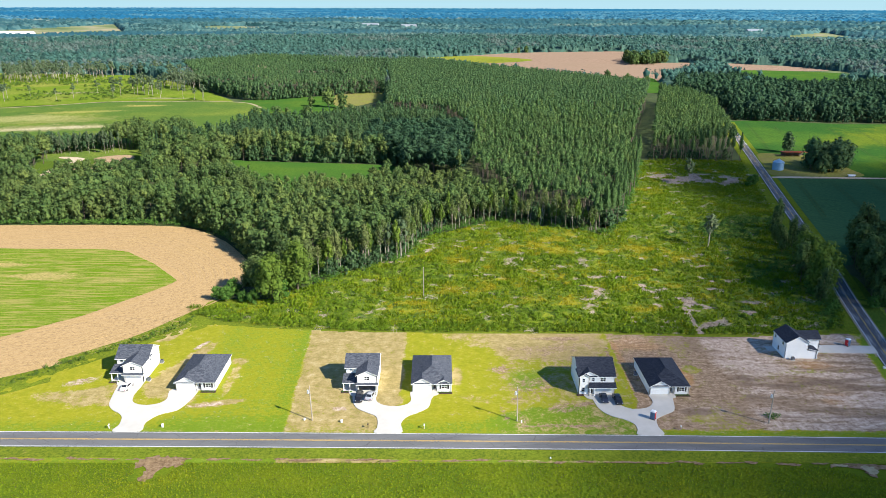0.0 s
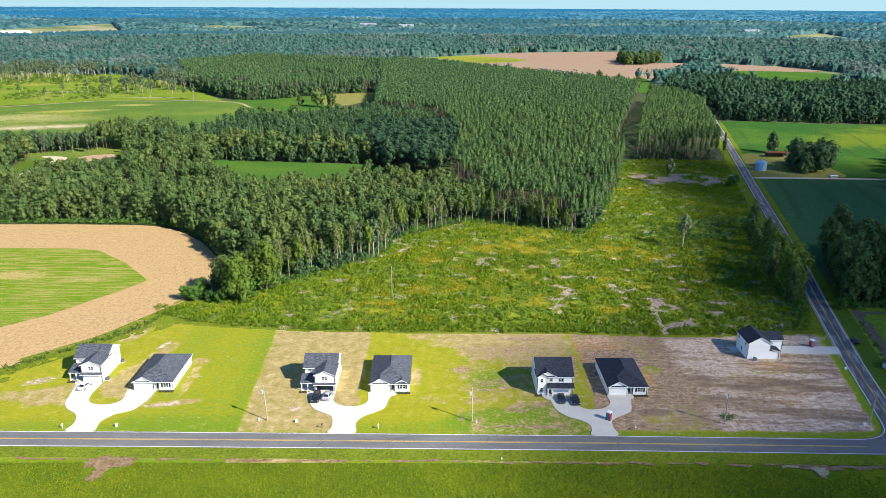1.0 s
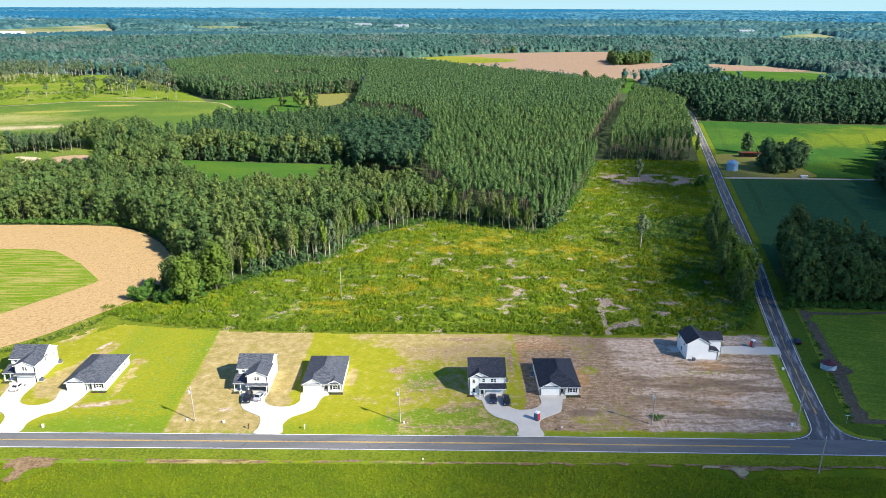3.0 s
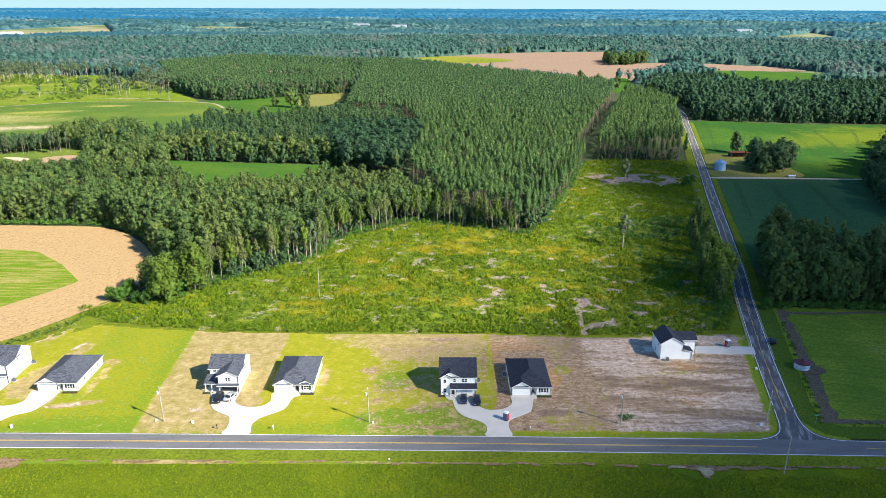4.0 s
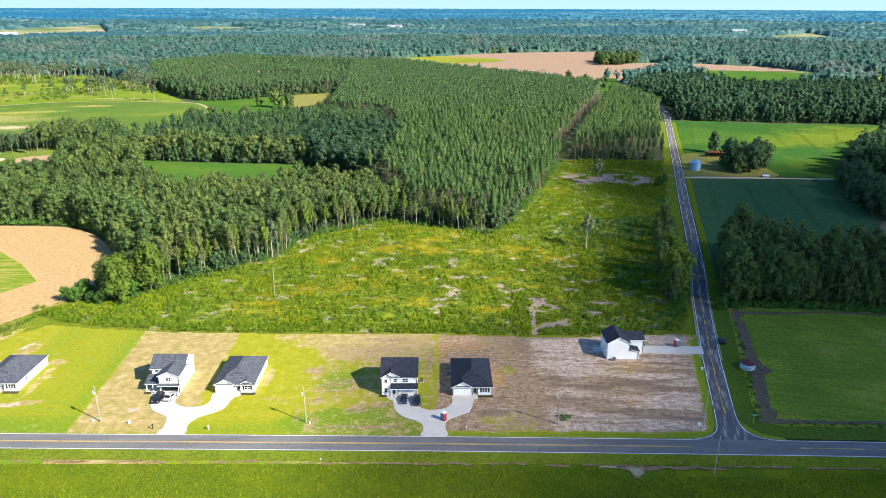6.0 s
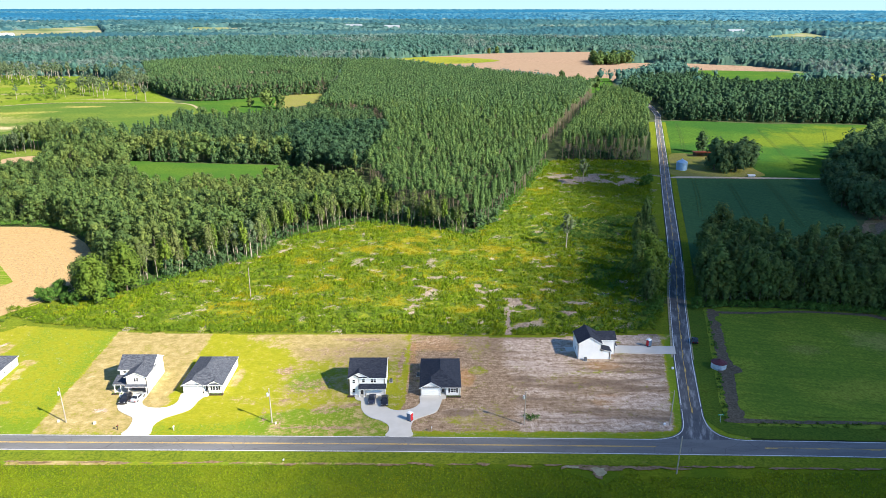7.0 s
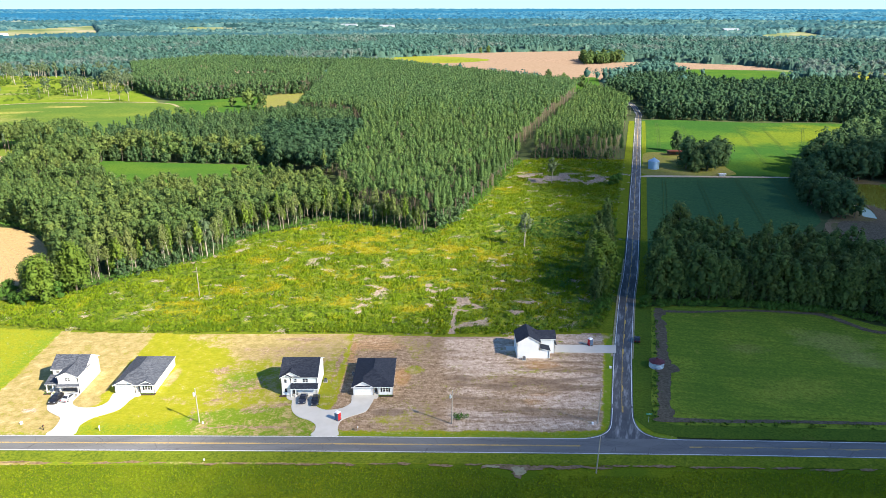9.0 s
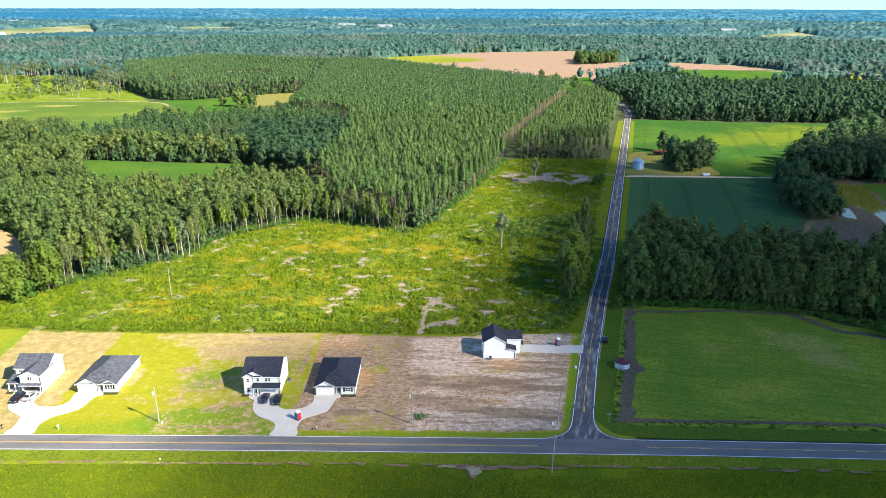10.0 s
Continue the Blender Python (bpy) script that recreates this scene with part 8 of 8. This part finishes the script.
sign = new("street_sign")
sign.location = (131.4, 159.4, 0.05)
bm = bmesh.new()
tube(bm, 0, 0, -0.2, 2.5, 0.04, 0.04, 8)
part("post", bm, M["can"], sign)
bm = bmesh.new()
box(bm, -0.75, 0.75, -0.03, 0.03, 2.2, 2.55)
part("blade", bm, M["green_sign"], sign, "green name plate")
bm = bmesh.new()
box(bm, -0.5, 0.5, -0.036, -0.031, 2.32, 2.43)
part("lettering", bm, M["white_plastic"], sign, "white bar")
tagged(sign, "green street name sign on a grey post", "street sign")


def round_tank(name, x, y, r, wall, eave, lid, wall_mat, lid_mat, label, category, ribs=6):
    """A round corrugated bin with a low cone for a lid."""
    base = new(name)
    base.location = (x, y, 0.02)
    bm = bmesh.new()
    n_ = 32
    rings = []
    for k in range(ribs * 4 + 1):
        z = wall * k / (ribs * 4)
        rr = r + 0.05 * math.sin(k * math.pi / 2)
        rings.append([bm.verts.new((rr * math.cos(2 * math.pi * a / n_), rr * math.sin(2 * math.pi * a / n_), z)) for a in range(n_)])
    for a, b in zip(rings, rings[1:]):
        for k in range(n_):
            bm.faces.new((a[k], a[(k + 1) % n_], b[(k + 1) % n_], b[k]))
    bm.faces.new(rings[0][::-1])
    part("wall", bm, wall_mat, base)
    bm = bmesh.new()
    low = [bm.verts.new((eave * math.cos(2 * math.pi * a / n_), eave * math.sin(2 * math.pi * a / n_), wall - 0.05 + (0.05 if a % 2 else 0))) for a in range(n_)]
    up = [bm.verts.new((0.3 * math.cos(2 * math.pi * a / n_), 0.3 * math.sin(2 * math.pi * a / n_), wall + lid)) for a in range(n_)]
    for k in range(n_):
        bm.faces.new((low[k], low[(k + 1) % n_], up[(k + 1) % n_], up[k]))
    bm.faces.new(up)
    bm.faces.new(low[::-1])
    top = part("lid", bm, lid_mat, base)
    bm = bmesh.new()
    tube(bm, 0, 0, wall + lid - 0.02, wall + lid + 0.25, 0.32, 0.28, 12)
    part("cap", bm, lid_mat, top)
    return tagged(base, label, category)


round_tank("grain_bin", 141.7, 188.8, 2.1, 1.8, 2.3, 0.8, M["zinc"], M["maroon"], "low grey corrugated bin with a maroon lid", "grain bin", 4)
round_tank("silo", 215.0, 454.8, 3.4, 5.0, 3.55, 1.8, M["silo"], M["silo"], "pale blue steel grain silo in the farmyard", "silo", 8)

shed = new("shed")
shed.location = (245.0, 498.0, 0)
for sx in (-7.5, -2.5, 2.5, 7.5):
    for sy in (-3, 3):
        bm = bmesh.new()
        box(bm, sx - 0.12, sx + 0.12, sy - 0.12, sy + 0.12, 0, 3.4 if sy < 0 else 3.0)
        part("post", bm, M["grey_wood"], shed)
bm = bmesh.new()
box(bm, -7.6, 7.6, 2.9, 3.05, 0, 2.9)
part("back_wall", bm, M["grey_wood"], shed)
bm = bmesh.new()
for k in range(40):
    x0 = -8.4 + k * 0.42
    prism(bm, [(x0, -3.8, 3.45), (x0 + 0.42, -3.8, 3.45), (x0 + 0.21, -3.8, 3.57)], (0, 7.4, -0.5))
prism(bm, [(-8.4, -3.8, 3.35), (8.4, -3.8, 3.35), (8.4, 3.6, 2.85), (-8.4, 3.6, 2.85)], (0, 0, 0.1))
part("roof", bm, M["rust_roof"], shed, "rusty red tin roof")
tagged(shed, "open farm shed with a rusty red tin roof", "shed")


def long_barn(name, x, y, length, width, height, turn, label, wall, roof_mat):
    base = new(name)
    base.matrix_world = pose(x, y, float(land(x, y)), 0, 0, turn)
    bm = bmesh.new()
    box(bm, -length / 2, length / 2, -width / 2, width / 2, 0, height)
    part("wall", bm, wall, base)
    bm = bmesh.new()
    prism(bm, [(-length / 2 - 0.5, -width / 2 - 0.6, height), (-length / 2 - 0.5, 0, height + width * 0.25), (-length / 2 - 0.5, width / 2 + 0.6, height)], (length + 1, 0, 0))
    part("roof", bm, roof_mat, base)
    return tagged(base, label, "barn", "far farm buildings")


long_barn("barn", -1300, 2270, 190, 26, 8, 8, "long white far farm shed", M["white_plastic"], M["white_plastic"])
long_barn("barn", -1440, 2330, 120, 24, 8, 5, "long white far farm shed", M["white_plastic"], M["white_plastic"])
long_barn("barn", -255, 2880, 60, 22, 10, 0, "far pale barn among woods", M["white_plastic"], M["zinc"])
long_barn("barn", -110, 2840, 55, 20, 10, 10, "far pale barn among woods", M["white_plastic"], M["zinc"])
long_barn("barn", 1060, 2560, 60, 22, 9, 15, "far pale barn among woods", M["white_plastic"], M["zinc"])
long_barn("trailer", 251, 434.5, 3.4, 1.6, 1.1, 0, "small white trailer on the farm track", M["white_plastic"], M["white_plastic"])

# ---- single trees ----


def tree_kind(name, made, leaf, wood_mat, label, group, category="tree"):
    base = new(name)
    for nm, (v, f), m in (("trunk", made[0], wood_mat), ("crown", made[1], leaf)):
        ob = new(nm, quad_mesh(nm, v, f, [m], flat=False))
        ob.parent = base
    base.location = (0, -60, -300)
    return tagged(base, label, category, group)


def plant(kinds, spots, low, high, seed):
    """Put copies of the kinds on the spots; the first ones are the kinds themselves."""
    rng = random.Random(seed)
    for k, (x, y) in enumerate(spots):
        s = rng.uniform(low, high)
        src = kinds[k % len(kinds)]
        m = pose(x, y, 0, 0, 0, rng.uniform(0, 360))
        if k < len(kinds):
            src.matrix_basis = m @ Matrix.Diagonal((s, s, s, 1))
        else:
            keep_scale = src.scale.copy()
            src.scale = (s, s, s)
            copy_thing(src, m)
            src.scale = keep_scale


def along(line, gap, width, seed):
    rng = np.random.default_rng(seed)
    L = np.array(rounded(line, 30, closed=False))
    S = np.concatenate([[0], np.cumsum(np.linalg.norm(np.diff(L, axis=0), axis=1))])
    s = np.arange(0, S[-1], gap) + rng.uniform(-0.3, 0.3, len(np.arange(0, S[-1], gap))) * gap
    return np.stack([np.interp(s, S, L[:, 0]), np.interp(s, S, L[:, 1])], 1) + rng.uniform(-width, width, (len(s), 2))


EDGE_BASE = (8.5, 6.5, 8.0, 9.5, 7.0, 9.0, 7.5, 10.0, 5.0, 8.5)
PALE = (0, 2, 3, 5, 7, 9)
edge = [tree_kind("tree", broadleaf(400 + s, 17.0, 2.3 + 0.12 * (s % 4), EDGE_BASE[s], 330, 0.31, 9, 6, 0.13, 1.0, core=0 if s in PALE else 4, point=0.2), M["hedge"] if s in (4, 6, 8) else M["edge_leaves"], M["pale_bark"] if s in PALE else M["bark"],
                  "tall thin green tree with a pale bare trunk" if s in PALE else "tall slim green tree of the wood's edge", "trees at the wood's edge") for s in range(10)]
plant(edge, along([(-50, 253), (-37, 270), (-16, 287), (-11, 309), (2, 322), (26, 339), (54, 330), (74, 321)], 1.7, 2.8, 1).tolist(), 0.5, 1.04, 1)
edge_pine = [tree_kind("pine_tree", pine(420 + s, 19.0, 2.0, (9.0, 11.0, 10.0, 8.0)[s], 300, 0.36, 0.16, 5), M["pine"], M["pine_bark"], "slim pine with a long bare trunk", "pines at the plantation's edge") for s in range(4)]
plant(edge_pine, along([(76, 320), (101, 386), (129, 477)], 2.6, 3.6, 2).tolist() + along([(145, 485), (199, 480)], 3.6, 1.2, 3).tolist(), 0.85, 1.05, 2)
dead = [tree_kind("bare_tree", broadleaf(440 + s, 15.0, 3.4, 6.5, 230, 0.36, 8, 8, 0.30, 0.6), M["thin_leaves"], M["pale_bark"], "half-dead tree with pale bare limbs", "half-dead trees") for s in range(2)]
plant(dead, [(116.0, 298.0), (144.7, 413.6), (-15.0, 284.5), (222.0, 232.0), (-20.0, 282.0)], 0.95, 1.2, 3)
round_tree = [tree_kind("tree", broadleaf(460 + s, 13.0, 5.2, 1.2, 1700, 0.31, 13, 4, 0.34, 0.4), M["broadleaf"], M["bark"], "broad round green tree leafy to the ground", "broad trees") for s in range(4)]
plant(round_tree, [(-63.0, 243.0), (-57.0, 249.5), (-66.5, 247.0)], 1.0, 1.35, 4)
yard_trees = [tree_kind("tree", broadleaf(465 + s, 11.5 + 1.5 * s, 4.8 + 0.4 * s, 0.2, 620, 0.5, 13, 4, 0.42, 0.4), M["dark_trees"], M["bark"], "large dark broad-leaved tree beside the farmyard", "farmyard trees") for s in range(3)]
plant(yard_trees, [(238.5, 446.0), (246.5, 448.0), (254.5, 456.5), (244.0, 457.0), (251.5, 463.5), (258.0, 468.0), (247.0, 468.0), (235.5, 454.5), (261.0, 463.0)], 1.05, 1.6, 14)
plant([tree_kind("tree", broadleaf(469, 13.0, 4.6, 0.6, 500, 0.5, 12, 4, 0.34, 0.4), M["dark_trees"], M["bark"], "dark tree behind the farm shed", "farmyard trees")], [(246.5, 511.0)], 1.0, 1.1, 15)
light_tree = [tree_kind("tree", broadleaf(470 + s, 13.5, 4.3, 1.0, 1900, 0.27, 14, 4, 0.3, 0.4), M["hedge"], M["bark"], "bright green leafy tree at the wood's corner", "bright trees") for s in range(2)]
plant(light_tree, [(-57.5, 237.5), (-50.5, 246.5), (140.0, 262.0), (-44.0, 266.0), (138.0, 244.0)], 1.0, 1.5, 5)
small = [tree_kind("tree", broadleaf(480 + s, 6.5, 3.0, 0.4, 620, 0.28, 9, 3, 0.16, 0.2), M["bush"], M["bark"], "small bushy green tree", "small trees") for s in range(3)]
plant(small, [(-72.5, 243.0), (-77.0, 238.5), (-68.0, 237.5), (-74.0, 238.0), (-64.0, 236.0), (228, 209), (240, 203), (245, 196), (150, 232), (-55, 242), (183, 414), (179, 409)], 0.65, 1.1, 6)
roadside = [tree_kind("tree", broadleaf(490 + s, 18.0, 3.5, 1.5, 760, 0.38, 12, 3, 0.2, 0.5), M["broadleaf"], M["bark"], "dark green roadside tree", "roadside trees") for s in range(4)]
plant(roadside, [(133.5, 236.0), (137.0, 241.0), (139.5, 250.0), (140.5, 263.0), (145.5, 276.0), (144.0, 290.0), (151.5, 297.0), (150.7, 313.0), (156.5, 323.0), (148.5, 284.0), (143.0, 270.0), (136.0, 256.0), (147.0, 303.0)], 0.62, 1.0, 7)
plant([tree_kind("tree", broadleaf(500 + s, 19.0, 4.2, 2.0, 820, 0.42, 12, 3, 0.25, 0.5), M["broadleaf"], M["bark"], "tall dark green tree at the lot's edge", "trees behind the mown lot") for s in range(4)],
      along([(156, 238), (180, 237), (210, 230), (234, 220), (252, 210)], 4.2, 1.6, 8).tolist() + along([(157, 240), (164, 262), (172, 288), (186, 296)], 6.0, 2.0, 9).tolist(), 0.75, 1.1, 8)
field_trees = [tree_kind("tree", broadleaf(520 + s, 17.0, 6.0, 1.5, 320, 0.9, 10, 2, 0.4, 0.4), M["broadleaf"], M["bark"], "round dark field tree", "field trees") for s in range(3)]
plant(field_trees, [(228, 1010), (225, 960), (206, 1000), (-110, 742), (-95, 735), (-128, 748), (236, 930), (254, 912), (168, 1590), (185, 1600), (-560, 700)], 0.6, 1.15, 9)
grove = scatter([(330, 1290), (380, 1300), (420, 1370), (410, 1420), (345, 1400)], 11, RNG)
plant([tree_kind("tree", broadleaf(530, 16.0, 6.5, 1.0, 200, 1.1, 9, 1, 0.4, 0.4), M["broadleaf"], M["bark"], "round dark tree of a field grove", "grove in the bare field")], grove.tolist(), 0.8, 1.3, 10)
